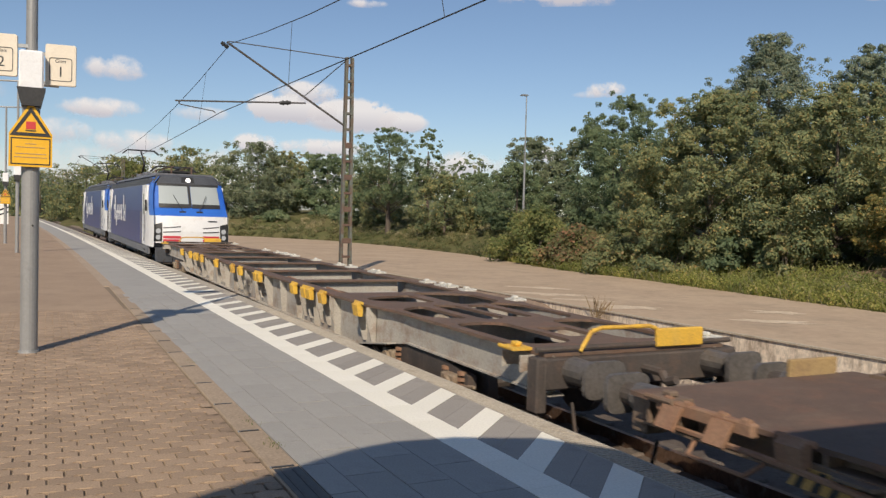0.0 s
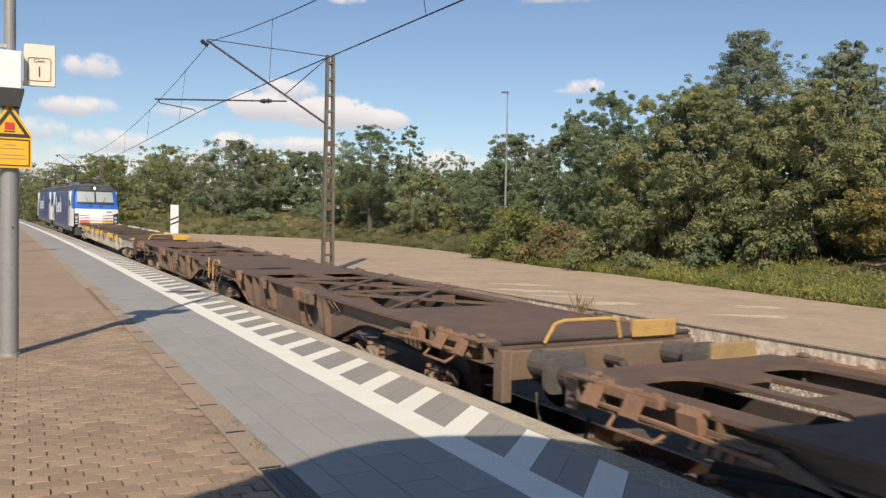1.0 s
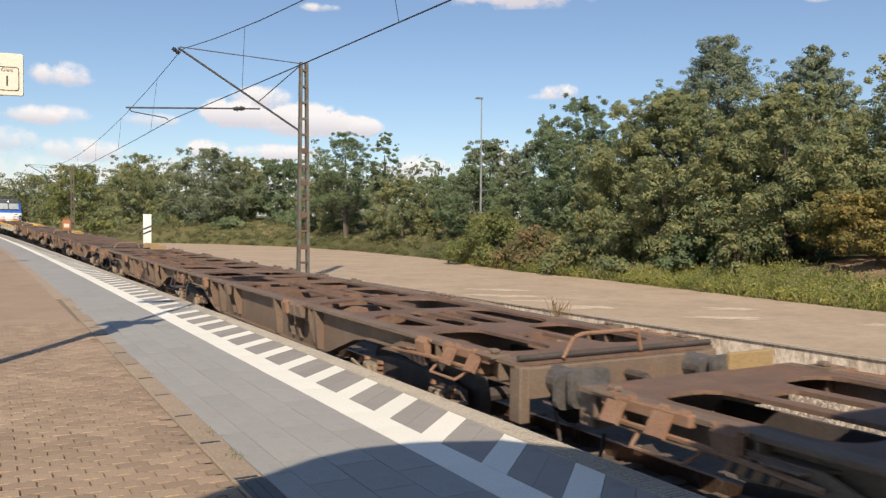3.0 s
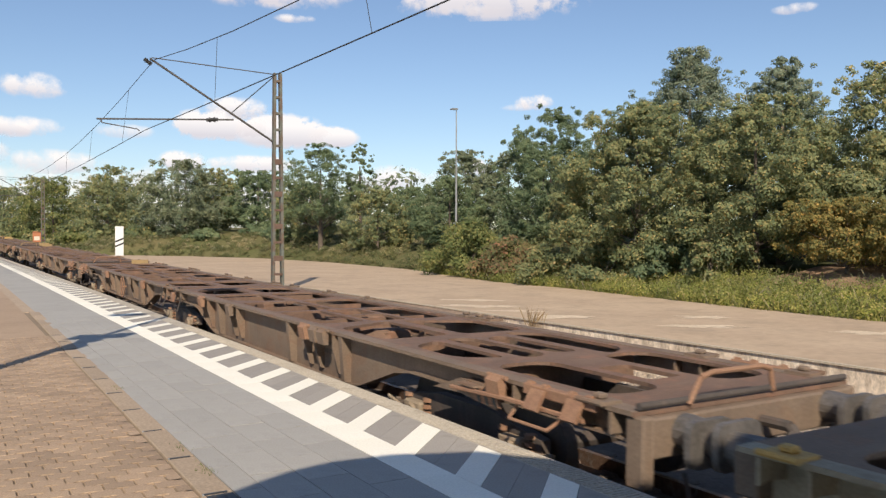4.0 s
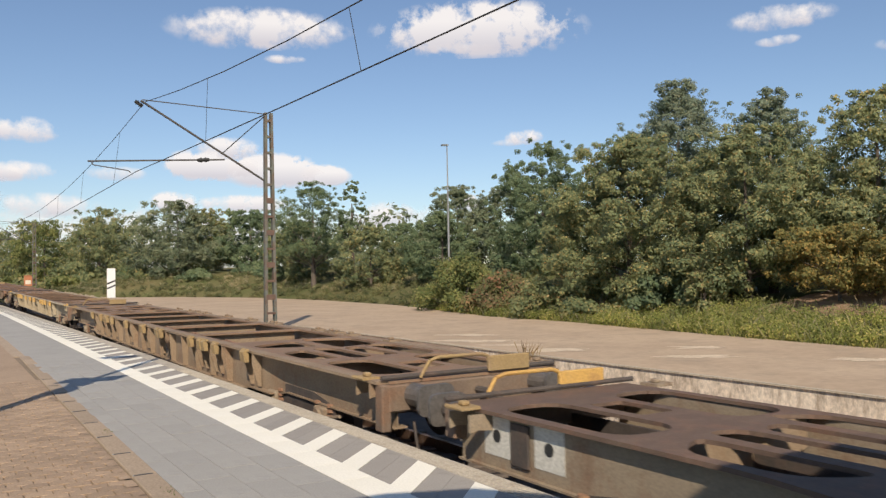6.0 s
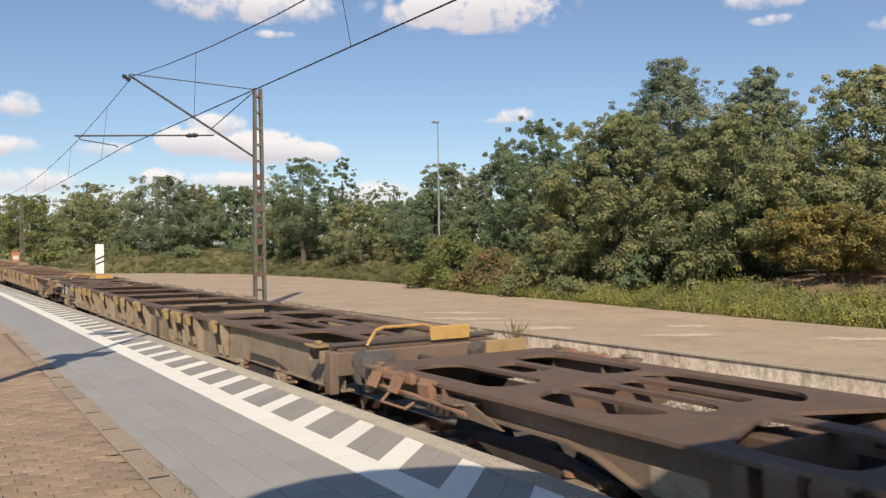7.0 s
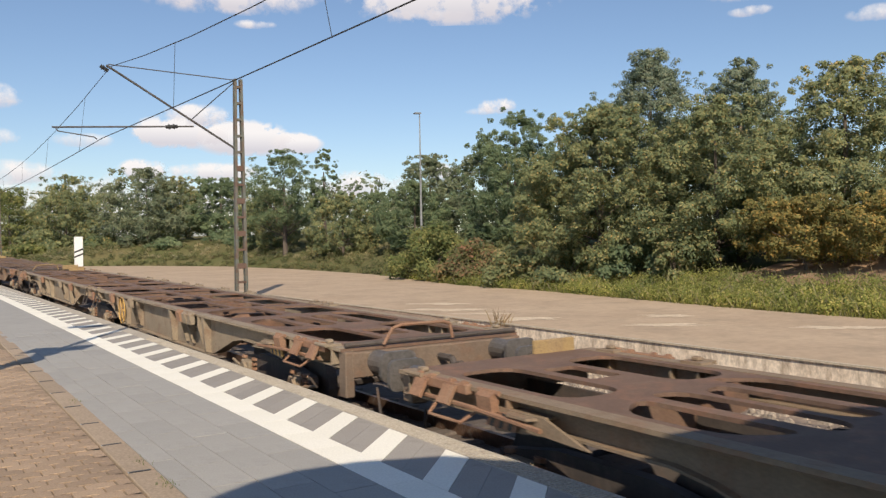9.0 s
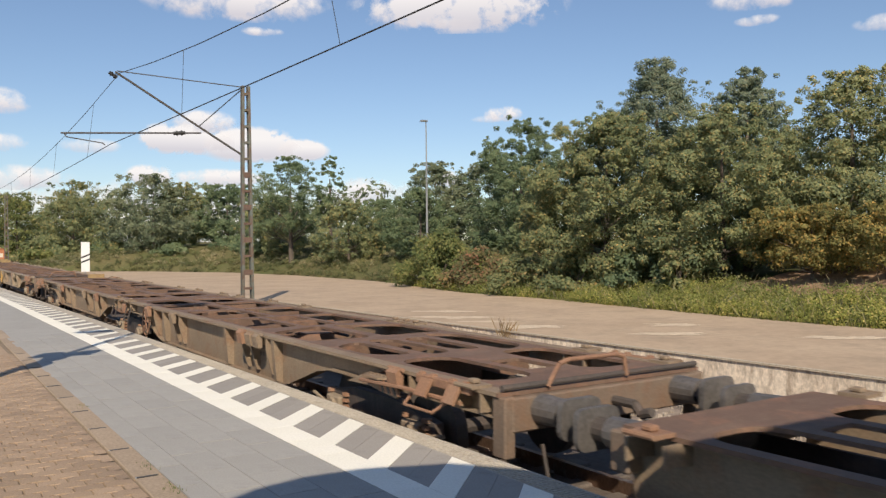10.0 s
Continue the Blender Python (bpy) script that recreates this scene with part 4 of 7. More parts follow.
# ---- clouds and horizon haze, far behind everything ----
def cloud_mat(seed, soft):
    m, nt, b = node_mat("cloud")
    tc = nt.nodes.new("ShaderNodeTexCoord")
    mp = nt.nodes.new("ShaderNodeMapping")
    mp.inputs["Location"].default_value = (seed * 3.7, seed * 1.3, 0)
    nt.links.new(tc.outputs["Object"], mp.inputs["Vector"])
    n1 = nt.nodes.new("ShaderNodeTexNoise")
    n1.inputs["Scale"].default_value, n1.inputs["Detail"].default_value, n1.inputs["Roughness"].default_value = 0.9, 8, 0.62
    nt.links.new(mp.outputs["Vector"], n1.inputs["Vector"])
    # a soft oval that the noise eats into; its underside is flatter
    sep = nt.nodes.new("ShaderNodeSeparateXYZ")
    nt.links.new(tc.outputs["Generated"], sep.inputs[0])
    def math_node(op, a, c=None):
        k = nt.nodes.new("ShaderNodeMath")
        k.operation = op
        for sock, v in zip(k.inputs, (a, c)):
            if v is None:
                continue
            if isinstance(v, (int, float)):
                sock.default_value = v
            else:
                nt.links.new(v, sock)
        return k.outputs[0]
    dx = math_node("MULTIPLY", math_node("SUBTRACT", sep.outputs["X"], 0.5), 2.0)
    dz = math_node("MULTIPLY", math_node("SUBTRACT", sep.outputs["Z"], 0.42), 2.1)
    r2 = math_node("ADD", math_node("MULTIPLY", dx, dx), math_node("MULTIPLY", dz, dz))
    body = math_node("SUBTRACT", 1.0, r2)
    dens = math_node("ADD", math_node("MULTIPLY", body, 0.75), math_node("MULTIPLY", math_node("SUBTRACT", n1.outputs["Fac"], 0.5), 2.6))
    alpha = ramp(nt, dens, [(0.05, (0, 0, 0)), (0.05 + soft * 1.9, (0.93, 0.93, 0.93))])
    edge = nt.nodes.new("ShaderNodeMath")
    edge.operation = "MULTIPLY"
    lim = ramp(nt, body, [(0.0, (0, 0, 0)), (0.45, (1, 1, 1))])
    nt.links.new(alpha, edge.inputs[0]), nt.links.new(lim, edge.inputs[1])
    # bright tops and shaded undersides are painted into the glow by height
    tone = ramp(nt, sep.outputs["Z"], [(0.15, (0.72, 0.70, 0.74)), (0.55, (1.0, 0.97, 0.94))])
    em = nt.nodes.new("ShaderNodeEmission")
    nt.links.new(tone, em.inputs["Color"])
    em.inputs["Strength"].default_value = 0.95
    tr = nt.nodes.new("ShaderNodeBsdfTransparent")
    mx = nt.nodes.new("ShaderNodeMixShader")
    nt.links.new(edge.outputs[0], mx.inputs[0])
    nt.links.new(tr.outputs[0], mx.inputs[1])
    nt.links.new(em.outputs[0], mx.inputs[2])
    nt.links.new(mx.outputs[0], nt.nodes["Material Output"].inputs["Surface"])
    return m


# azimuth to the right of the track, elevation, width and height in degrees, softness
CLOUDS_HAZE = [
    (15.4, 8.0, 7.5, 2.6, 0.14),
    (19.6, 7.7, 7.5, 2.9, 0.12),
    (23.2, 7.3, 4.0, 1.9, 0.15),
    (17.6, 5.3, 7.0, 1.5, 0.3),
    (16.6, 9.1, 5.0, 1.9, 0.3),
    (13.0, 5.4, 3.4, 1.8, 0.25),
    (3.3, 7.2, 6.0, 1.6, 0.4),
    (0.8, 5.6, 4.6, 2.0, 0.4),
    (5.2, 5.1, 6.5, 1.9, 0.4),
    (37.4, 9.7, 3.0, 1.5, 0.25),
    (36.2, 9.3, 2.6, 0.7, 0.5),
    (32.8, 15.9, 6.0, 1.0, 0.4),
    (20.5, 15.1, 3.0, 0.8, 0.4),
    (34.3, 17.4, 15.5, 4.8, 0.25),
    (18.9, 17.2, 13.0, 3.4, 0.35),
    (54.6, 16.3, 6.8, 2.0, 0.4),
    (54.4, 14.8, 3.0, 0.9, 0.5),
    (61.7, 13.8, 3.6, 1.3, 0.5),
    (4.1, 9.8, 4.4, 2.0, 0.35),
    (2.7, 7.1, 3.2, 1.6, 0.35),
    (26.5, 4.2, 9, 1.8, 0.6),
    (14, 3.4, 12, 1.6, 0.6),
    (9.5, 7.2, 4, 1.2, 0.5),
    (-6, 8, 8, 3, 0.5),
    (47, 19.5, 9, 2.2, 0.5),
    (28, 4.6, 6, 2.2, 0.4),
    (33.2, 5.2, 3.5, 1.6, 0.4),
    (75, 14, 10, 4, 0.4),
    (-25, 11, 14, 4, 0.4),
    # one broad soft veil that paints the pale haze over the horizon
    (10, 2.6, 56, 7.0, 2.2),
]


def clouds():
    far = 2600.0
    for i, (az, el, w, h, soft) in enumerate(CLOUDS_HAZE):
        a, e = radians(az), radians(el)
        c = Vector((math.sin(a) * math.cos(e), math.cos(a) * math.cos(e), math.sin(e))) * far
        wm, hm = far * radians(w), far * radians(h)
        k = 60.0
        me = bpy.data.meshes.new("cloud")
        x, z = wm / 2 / k, hm / 2 / k
        me.from_pydata([(-x, 0, -z), (x, 0, -z), (x, 0, z), (-x, 0, z), (0, 0.05, 0)], [], [(0, 1, 4), (1, 2, 4), (2, 3, 4), (3, 0, 4)])
        me.materials.append(cloud_mat(i + 1, soft))
        ob = new("backdrop_cloud_haze", me)
        ob.scale = (k, k, k)
        ob.location, ob.rotation_euler = c, (0, 0, -a)
        tagged(ob, "white fair-weather cloud and haze card low in the blue sky", "cloud", kind="structure")


clouds()


# ---- container flat wagons ----
def weathered(name, base, other, rust, dust, rough=0.8):
    """Old wagon steel: paint, rust blotches, dust and streaks that run down."""
    m, nt, b = node_mat(name)
    col = ramp(nt, noise_node(nt, 0.9, 5, 0.65), [(0.35, base), (0.66, other)])
    col = mix(nt, col, rust, ramp(nt, noise_node(nt, 2.6, 7, 0.72), [(0.5, (0, 0, 0)), (0.68, (0.85,) * 3)]))
    col = mix(nt, col, dust, ramp(nt, noise_node(nt, 2.2, 5, 0.7, stretch=(1, 2.5, 0.25)), [(0.5, (0, 0, 0)), (0.8, (0.55,) * 3)]))
    fine = noise_node(nt, 45, 3, 0.6)
    col = mix(nt, col, ramp(nt, fine, [(0.3, (0.82,) * 3), (0.7, (1.18,) * 3)]), 1.0, "MULTIPLY")
    nt.links.new(col, b.inputs["Base Color"])
    b.inputs["Roughness"].default_value = rough
    bp = nt.nodes.new("ShaderNodeBump")
    bp.inputs["Strength"].default_value, bp.inputs["Distance"].default_value = 0.25, 0.006
    nt.links.new(fine, bp.inputs["Height"])
    nt.links.new(bp.outputs["Normal"], b.inputs["Normal"])
    return m


W_TAN = weathered("wagon_dusty_tan", (0.235, 0.17, 0.11), (0.28, 0.205, 0.135), (0.22, 0.13, 0.075), (0.26, 0.19, 0.12))
W_DULL = weathered("dull_ochre", (0.34, 0.23, 0.10), (0.30, 0.21, 0.10), (0.22, 0.14, 0.08), (0.32, 0.24, 0.15), 0.8)
W_GREY = weathered("wagon_grey", (0.36, 0.33, 0.29), (0.42, 0.39, 0.34), (0.25, 0.17, 0.12), (0.34, 0.28, 0.21))
W_BEIGE = weathered("wagon_dusty_beige", (0.33, 0.27, 0.185), (0.38, 0.32, 0.225), (0.24, 0.17, 0.10), (0.30, 0.24, 0.16))
W_BROWN = weathered("wagon_brown", (0.15, 0.108, 0.078), (0.195, 0.14, 0.10), (0.19, 0.105, 0.062), (0.24, 0.18, 0.122))
W_OLIVE = weathered("wagon_olive_brown", (0.25, 0.195, 0.135), (0.30, 0.24, 0.17), (0.20, 0.12, 0.075), (0.31, 0.25, 0.17))
D_DARK = weathered("deck_dark_brown", (0.112, 0.073, 0.053), (0.146, 0.095, 0.068), (0.19, 0.10, 0.063), (0.20, 0.143, 0.10))
D_BROWN = weathered("deck_rust_brown", (0.132, 0.08, 0.056), (0.168, 0.103, 0.07), (0.25, 0.125, 0.075), (0.23, 0.16, 0.11))
W_EARTH = weathered("wagon_earth_brown", (0.205, 0.15, 0.10), (0.255, 0.19, 0.128), (0.22, 0.125, 0.072), (0.29, 0.22, 0.148))
D_TAN = weathered("deck_tan", (0.19, 0.12, 0.077), (0.235, 0.155, 0.10), (0.26, 0.13, 0.07), (0.27, 0.19, 0.12))
RUSTY = weathered("bare_rust", (0.25, 0.135, 0.08), (0.29, 0.165, 0.10), (0.19, 0.10, 0.065), (0.30, 0.22, 0.15))
GREASE = weathered("greasy_iron", (0.055, 0.045, 0.04), (0.085, 0.07, 0.06), (0.12, 0.08, 0.06), (0.13, 0.105, 0.085))
W_YELLOW = weathered("worn_yellow", (0.72, 0.42, 0.04), (0.66, 0.40, 0.06), (0.42, 0.23, 0.06), (0.55, 0.38, 0.12), 0.6)
W_OCHRE = weathered("faded_ochre", (0.55, 0.33, 0.09), (0.48, 0.29, 0.09), (0.30, 0.16, 0.07), (0.42, 0.30, 0.16), 0.7)
BUFFER = grainy("buffer_grey", (0.13, 0.12, 0.11), (0.19, 0.17, 0.155), (0.09, 0.075, 0.06), 0.5, 0.4, coarse=4, fine=30)
STENCIL = grainy("faded_white_stencil", (0.55, 0.53, 0.47), (0.6, 0.58, 0.52), (0.4, 0.37, 0.31), 0.7, coarse=5, bump=0)
DARK_STENCIL = grainy("dark_stencil", (0.09, 0.07, 0.055), (0.12, 0.09, 0.07), (0.16, 0.12, 0.09), 0.8, coarse=5, bump=0)

DECK, WEB = 1.16, 1.16


def bogie(parent, y):
    ob = new("bogie")
    ob.parent = parent
    ob.location = (0, y, 0)
    for sx in (-1, 1):
        bm = bmesh.new()
        prism(bm, [(-1.25, 0.62), (-1.25, 0.48), (-0.55, 0.32), (0.55, 0.32), (1.25, 0.48), (1.25, 0.62), (0.5, 0.74), (-0.5, 0.74)], "x", sx * 0.95, sx * 1.06)
        part("side_frame", bm, GREASE, ob)
        for sy in (-0.9, 0.9):
            bm = bmesh.new()
            tube(bm, (sx * 0.72, sy, 0.46), (sx * 0.85, sy, 0.46), 0.46, 0.46, 20)
            part("wheel", bm, GREASE, ob, "dark steel wheel")
            bm = bmesh.new()
            tube(bm, (sx * 1.04, sy, 0.46), (sx * 1.2, sy, 0.46), 0.14, 0.12, 10)
            box(bm, sx * 1.0, sx * 1.16, sy - 0.17, sy + 0.17, 0.36, 0.60, 0.02)
            part("axle_box", bm, W_OLIVE, ob, "dusty axle box")
            for k in (-0.2, 0.2):
                bm = bmesh.new()
                for j in range(4):
                    tube(bm, (sx * 1.06, sy + k, 0.40 + j * 0.07), (sx * 1.06, sy + k, 0.44 + j * 0.07), 0.06, n=8)
                part("spring", bm, RUSTY, ob)
    for sy in (-0.9, 0.9):
        bm = bmesh.new()
        tube(bm, (-0.75, sy, 0.46), (0.75, sy, 0.46), 0.08, n=8)
        part("axle", bm, GREASE, ob)
    bm = bmesh.new()
    box(bm, -0.95, 0.95, -0.2, 0.2, 0.5, 0.74, 0.02)
    part("bolster", bm, GREASE, ob)
    for sx in (-1, 1):
        bm = bmesh.new()
        pipe(bm, [(sx * 1.12, -1.5, 0.55), (sx * 1.15, -0.45, 0.36), (sx * 1.15, 0.45, 0.36), (sx * 1.12, 1.5, 0.55)], 0.022)
        box(bm, sx * 1.09, sx * 1.17, -0.1, 0.1, 0.28, 0.4)
        part("brake_rod", bm, W_OLIVE, ob, "dusty brake rigging")


def spigot(parent, sx, y, mat, body, double=False, folded=True, low=0.60):
    """A folding container spigot on its bracket at the sill's edge."""
    for k in ((-0.14, 0.14) if double else (0.0,)):
        bm = bmesh.new()
        if folded:
            prism(bm, [(sx * 1.335, DECK - 0.17), (sx * 1.40, DECK - 0.17), (sx * 1.43, DECK - 0.01), (sx * 1.38, DECK + 0.025), (sx * 1.335, DECK + 0.01)], "y", y + k - 0.10, y + k + 0.10)
        else:
            box(bm, sx * 1.15, sx * 1.335, y + k - 0.13, y + k + 0.13, DECK, DECK + 0.03)
            box(bm, sx * 1.21, sx * 1.29, y + k - 0.05, y + k + 0.05, DECK + 0.03, DECK + 0.075, 0.012)
        part("spigot", bm, mat, parent, "worn folding container spigot")
        bm = bmesh.new()
        tube(bm, (sx * 1.36, y + k - 0.14, DECK + 0.02), (sx * 1.36, y + k + 0.14, DECK + 0.02), 0.022, n=8)
        part("hinge", bm, mat, parent)
    w = 0.30 if double else 0.17
    inner = WEB if low < 0.7 else 1.045
    for k in (-w, w):
        bm = bmesh.new()
        prism(bm, [(sx * inner, low), (sx * 1.22, low + 0.02), (sx * 1.31, DECK - 0.2), (sx * 1.31, DECK - 0.036), (sx * inner, DECK - 0.036)], "y", y + k - 0.014, y + k + 0.014)
        part("bracket", bm, body, parent)


def buffers(parent, y, sy, body):
    """Headstock, two buffers, hook and hoses at one end; sy is the way out."""
    bm = bmesh.new()
    box(bm, -1.2, 1.2, y - 0.09, y + 0.09, 0.82, DECK - 0.04, 0.015)
    if sy < 0:
        for sx in (-1, 1):
            box(bm, sx * 1.16, sx * 1.28, y - 0.08, y + 0.10, 0.60, DECK - 0.03, 0.015)
    part("headstock", bm, GREASE if body is W_GREY else W_BROWN, parent)
    for sx in (-1, 1):
        b = new("buffer")
        b.parent = parent
        bm = bmesh.new()
        tube(bm, (sx * 0.875, y + sy * 0.09, 1.0), (sx * 0.875, y + sy * 0.38, 1.0), 0.135, 0.125, 14)
        part("casing", bm, BUFFER, b)
        bm = bmesh.new()
        tube(bm, (sx * 0.875, y + sy * 0.36, 1.0), (sx * 0.875, y + sy * 0.53, 1.0), 0.10, n=14)
        part("plunger", bm, GREASE, b)
        bm = bmesh.new()
        prism(bm, rounded(sx * 0.875 - 0.225, sx * 0.875 + 0.225, 0.83, 1.17, 0.08), "y", y + sy * 0.53, y + sy * 0.585)
        part("buffer_head", bm, BUFFER, b)
    bm = bmesh.new()
    pipe(bm, [(0, y, 0.98), (0, y + sy * 0.35, 0.98), (0, y + sy * 0.42, 0.90), (0, y + sy * 0.55, 0.94)], 0.045, 8)
    part("hook", bm, GREASE, parent)
    for sx in (-0.35, 0.35):
        bm = bmesh.new()
        pipe(bm, [(sx, y, 0.9), (sx, y + sy * 0.2, 0.72), (sx * 0.8, y + sy * 0.42, 0.62), (sx * 0.6, y + sy * 0.55, 0.72)], 0.028, 7)
        part("brake_hose", bm, BLACK, parent, "black rubber brake hose")
    bm = bmesh.new()
    pipe(bm, [(-1.22, y + sy * 0.12, 0.55), (-1.22, y + sy * 0.2, 0.4), (-0.9, y + sy * 0.2, 0.4), (-0.9, y + sy * 0.12, 0.7)], 0.018)
    part("step", bm, GREASE, parent, "bent shunter's step")


def end_rail(parent, y, sy, mat, bx=0.2, plated=True):
    bm = bmesh.new()
    pipe(bm, [(-0.75, y, DECK + 0.01), (-0.62, y, DECK + 0.2), (-0.5, y, DECK + 0.23), (0.1, y, DECK + 0.23), (0.2, y, DECK + 0.2), (0.24, y, DECK + 0.02)], 0.022, 8)
    part("hand_rail", bm, mat, parent, "yellow shunter's hand rail")
    bm = bmesh.new()
    if plated:
        box(bm, bx, bx + 0.62, y - 0.03, y + 0.03, DECK + 0.01, DECK + 0.20, 0.01)
        part("end_plate", bm, mat, parent, "yellow end plate")
    bm = bmesh.new()
    tube(bm, (-1.25, y - sy * 0.02, DECK + 0.04), (1.25, y - sy * 0.02, DECK + 0.04), 0.028, n=8)
    part("lever_shaft", bm, GREASE, parent)


def sill_profile(L, ends, deep, shallow):
    """The fish-bellied outline of a sill: (y, z) points; ends: the lengths of the shallow parts over the bogies."""
    a, b = -L / 2, L / 2
    top = DECK - 0.02
    low = [(a, DECK - shallow)]
    if ends[0]:
        low += [(a + ends[0], DECK - shallow), (a + ends[0] + 0.35, DECK - shallow - 0.05), (a + ends[0] + 1.25, DECK - deep + 0.06), (a + ends[0] + 1.6, DECK - deep)]
    else:
        low = [(a, DECK - deep)]
    if ends[1]:
        low += [(b - ends[1] - 1.6, DECK - deep), (b - ends[1] - 1.25, DECK - deep + 0.06), (b - ends[1] - 0.35, DECK - shallow - 0.05), (b - ends[1], DECK - shallow), (b, DECK - shallow)]
    else:
        low += [(b, DECK - deep)]
    return low + [(b, top), (a, top)]


def sill_sweep(bm, prof, run, inset, yc, sx):
    """A thin side sill whose foot follows the belly outline and which bends in over the bogies."""
    low = prof[:-2]
    top = DECK - 0.02

    def foot(y):
        for (y0, z0), (y1, z1) in zip(low, low[1:]):
            if y0 <= y <= y1:
                return z0 + (z1 - z0) * (y - y0) / max(1e-6, y1 - y0)
        return low[-1][1]
    ys = sorted(set(list(y + yc for y in run) + [p[0] for p in low]))
    rows = []
    for y in ys:
        d = float(np.interp(y - yc, run, inset))
        rows.append([bm.verts.new((sx * (x - d * 0.75), y, z)) for x in (WEB - 0.015, WEB) for z in (foot(y), top)])
    for p, q in zip(rows, rows[1:]):
        for i, j in ((0, 1), (1, 3), (3, 2), (2, 0)):
            bm.faces.new((p[i], p[j], q[j], q[i]))
    bm.faces.new((rows[0][0], rows[0][1], rows[0][3], rows[0][2])), bm.faces.new([rows[-1][i] for i in (0, 2, 3, 1)])
    bmesh.ops.recalc_face_normals(bm, faces=bm.faces[:])


def frame_section(parent, yc, L, body, deck, holes, ends, deep=0.62, shallow=0.30, open_mid=True, beams=None, web=None, waist=0.0, flange=None):
    """One rigid frame: deck plate with openings, side sills, centre beam and cross beams."""
    bm = bmesh.new()
    half = 1.295
    # the frame draws in by the waist over the bogies
    run = [-L / 2, -L / 2 + 3.3, -L / 2 + 3.6, -L / 2 + 3.9, -L / 2 + 4.2, -L / 2 + 4.5]
    run = run + [-y for y in reversed(run)]
    inset = [waist * k for k in (1, 1, 0.85, 0.5, 0.15, 0, 0, 0.15, 0.5, 0.85, 1, 1)] if waist else [0.0] * 12
    outline = [(half - d, y) for y, d in zip(run, inset)] + [(d - half, y) for y, d in zip(reversed(run), reversed(inset))]
    if not waist:
        outline = [(-half, -L / 2), (half, -L / 2), (half, L / 2), (-half, L / 2)]
    plate(bm, outline, holes, DECK, 0.035)
    bmesh.ops.translate(bm, verts=bm.verts[:], vec=(0, yc, 0))
    part("deck", bm, deck, parent)
    prof = [(y + yc, z) for y, z in sill_profile(L, ends, deep, shallow)]
    for sx in (-1, 1):
        bm = bmesh.new()
        if waist:
            sill_sweep(bm, prof, run, inset, yc, sx)
        else:
            prism(bm, prof, "x", sx * (WEB - 0.015), sx * WEB)
        part("side_sill", bm, body, parent)
        if flange:
            bm = bmesh.new()
            box(bm, sx * 1.13, sx * 1.30, yc - L / 2 + 0.02, yc + L / 2 - 0.02, DECK - 0.03, DECK + 0.006)
            part("top_flange", bm, flange, parent, "dusty flange along the deck edge")
        # bottom flange follows the belly
        bm = bmesh.new()
        low = prof[:-2]
        for (y0, z0), (y1, z1) in zip(low, low[1:]):
            d = waist if abs((y0 + y1) / 2 - yc) > L / 2 - 3.9 else 0.0
            prism(bm, [(y0, z0), (y1, z1), (y1, z1 + 0.02), (y0, z0 + 0.02)], "x", sx * (1.06 - d), sx * (1.24 - d))
        part("sill_flange", bm, body, parent)
    for sx in (-0.3, 0.3):
        bm = bmesh.new()
        box(bm, sx - 0.02, sx + 0.02, yc - L / 2, yc + L / 2, 0.72, DECK - 0.04) if not open_mid else box(bm, sx - 0.02, sx + 0.02, yc - L / 2, yc + L / 2, 0.70, 0.92)
        part("centre_beam", bm, GREASE, parent)
    n = max(3, int(L / 2.2))
    for y in (beams or [yc - L / 2 + L * i / n for i in range(1, n)]):
        bm = bmesh.new()
        prism(bm, [(-1.0, DECK - 0.04), (1.0, DECK - 0.04), (1.0, 0.86), (0.5, 0.76), (-0.5, 0.76), (-1.0, 0.86)], "y", y - 0.01, y + 0.01)
        part("cross_beam", bm, web or deck, parent)
    for x, z in ((0.62, 0.80), (-0.55, 0.84)):
        bm = bmesh.new()
        tube(bm, (x, yc - L / 2 + 0.3, z), (x, yc + L / 2 - 0.3, z), 0.035, n=7)
        part("brake_pipe", bm, deck, parent)


def stencil_bars(parent, y0, z0, rows, mat, sx=-1, h=0.06, x=WEB + 0.0005):
    """Faded writing on the sill, as plain bars."""
    for r, (start, width) in enumerate(rows):
        y, left = y0 + start, width
        z = z0 - r * h * 1.6
        while left > 0.03:
            w = min(left, 0.07 + 0.11 * ((y * 7.3) % 1))
            bm = bmesh.new()
            box(bm, sx * x, sx * (x + 0.002), y, y + w, z, z + h)
            part("stencil", bm, mat, parent, "faded stencilled writing")
            y, left = y + w + 0.03, left - w - 0.03


def slot(x0, x1, y0, y1, r=0.1):
    return rounded(x0, x1, y0, y1, min(r, (x1 - x0) / 2.05, (y1 - y0) / 2.05))


def soft_corners(pts, r):
    """An outline with its corners rounded off."""
    out, n = [], len(pts)
    for i in range(n):
        p, c, q = (Vector(pts[(i + k) % n]) for k in (-1, 0, 1))
        a = c + (p - c).normalized() * min(r, (p - c).length * 0.45)
        b = c + (q - c).normalized() * min(r, (q - c).length * 0.45)
        for k in range(4):
            t = k / 3
            v = a * (1 - t) ** 2 + c * 2 * t * (1 - t) + b * t * t
            out.append((v.x, v.y))
    return out


def lens_hole(x0, x1, y0, y1, skew=0.0):
    """An opening with slanted ends and soft corners."""
    return soft_corners([(x0, y0 + skew), (x1, y0), (x1, y1), (x0, y1 - skew)], 0.22)


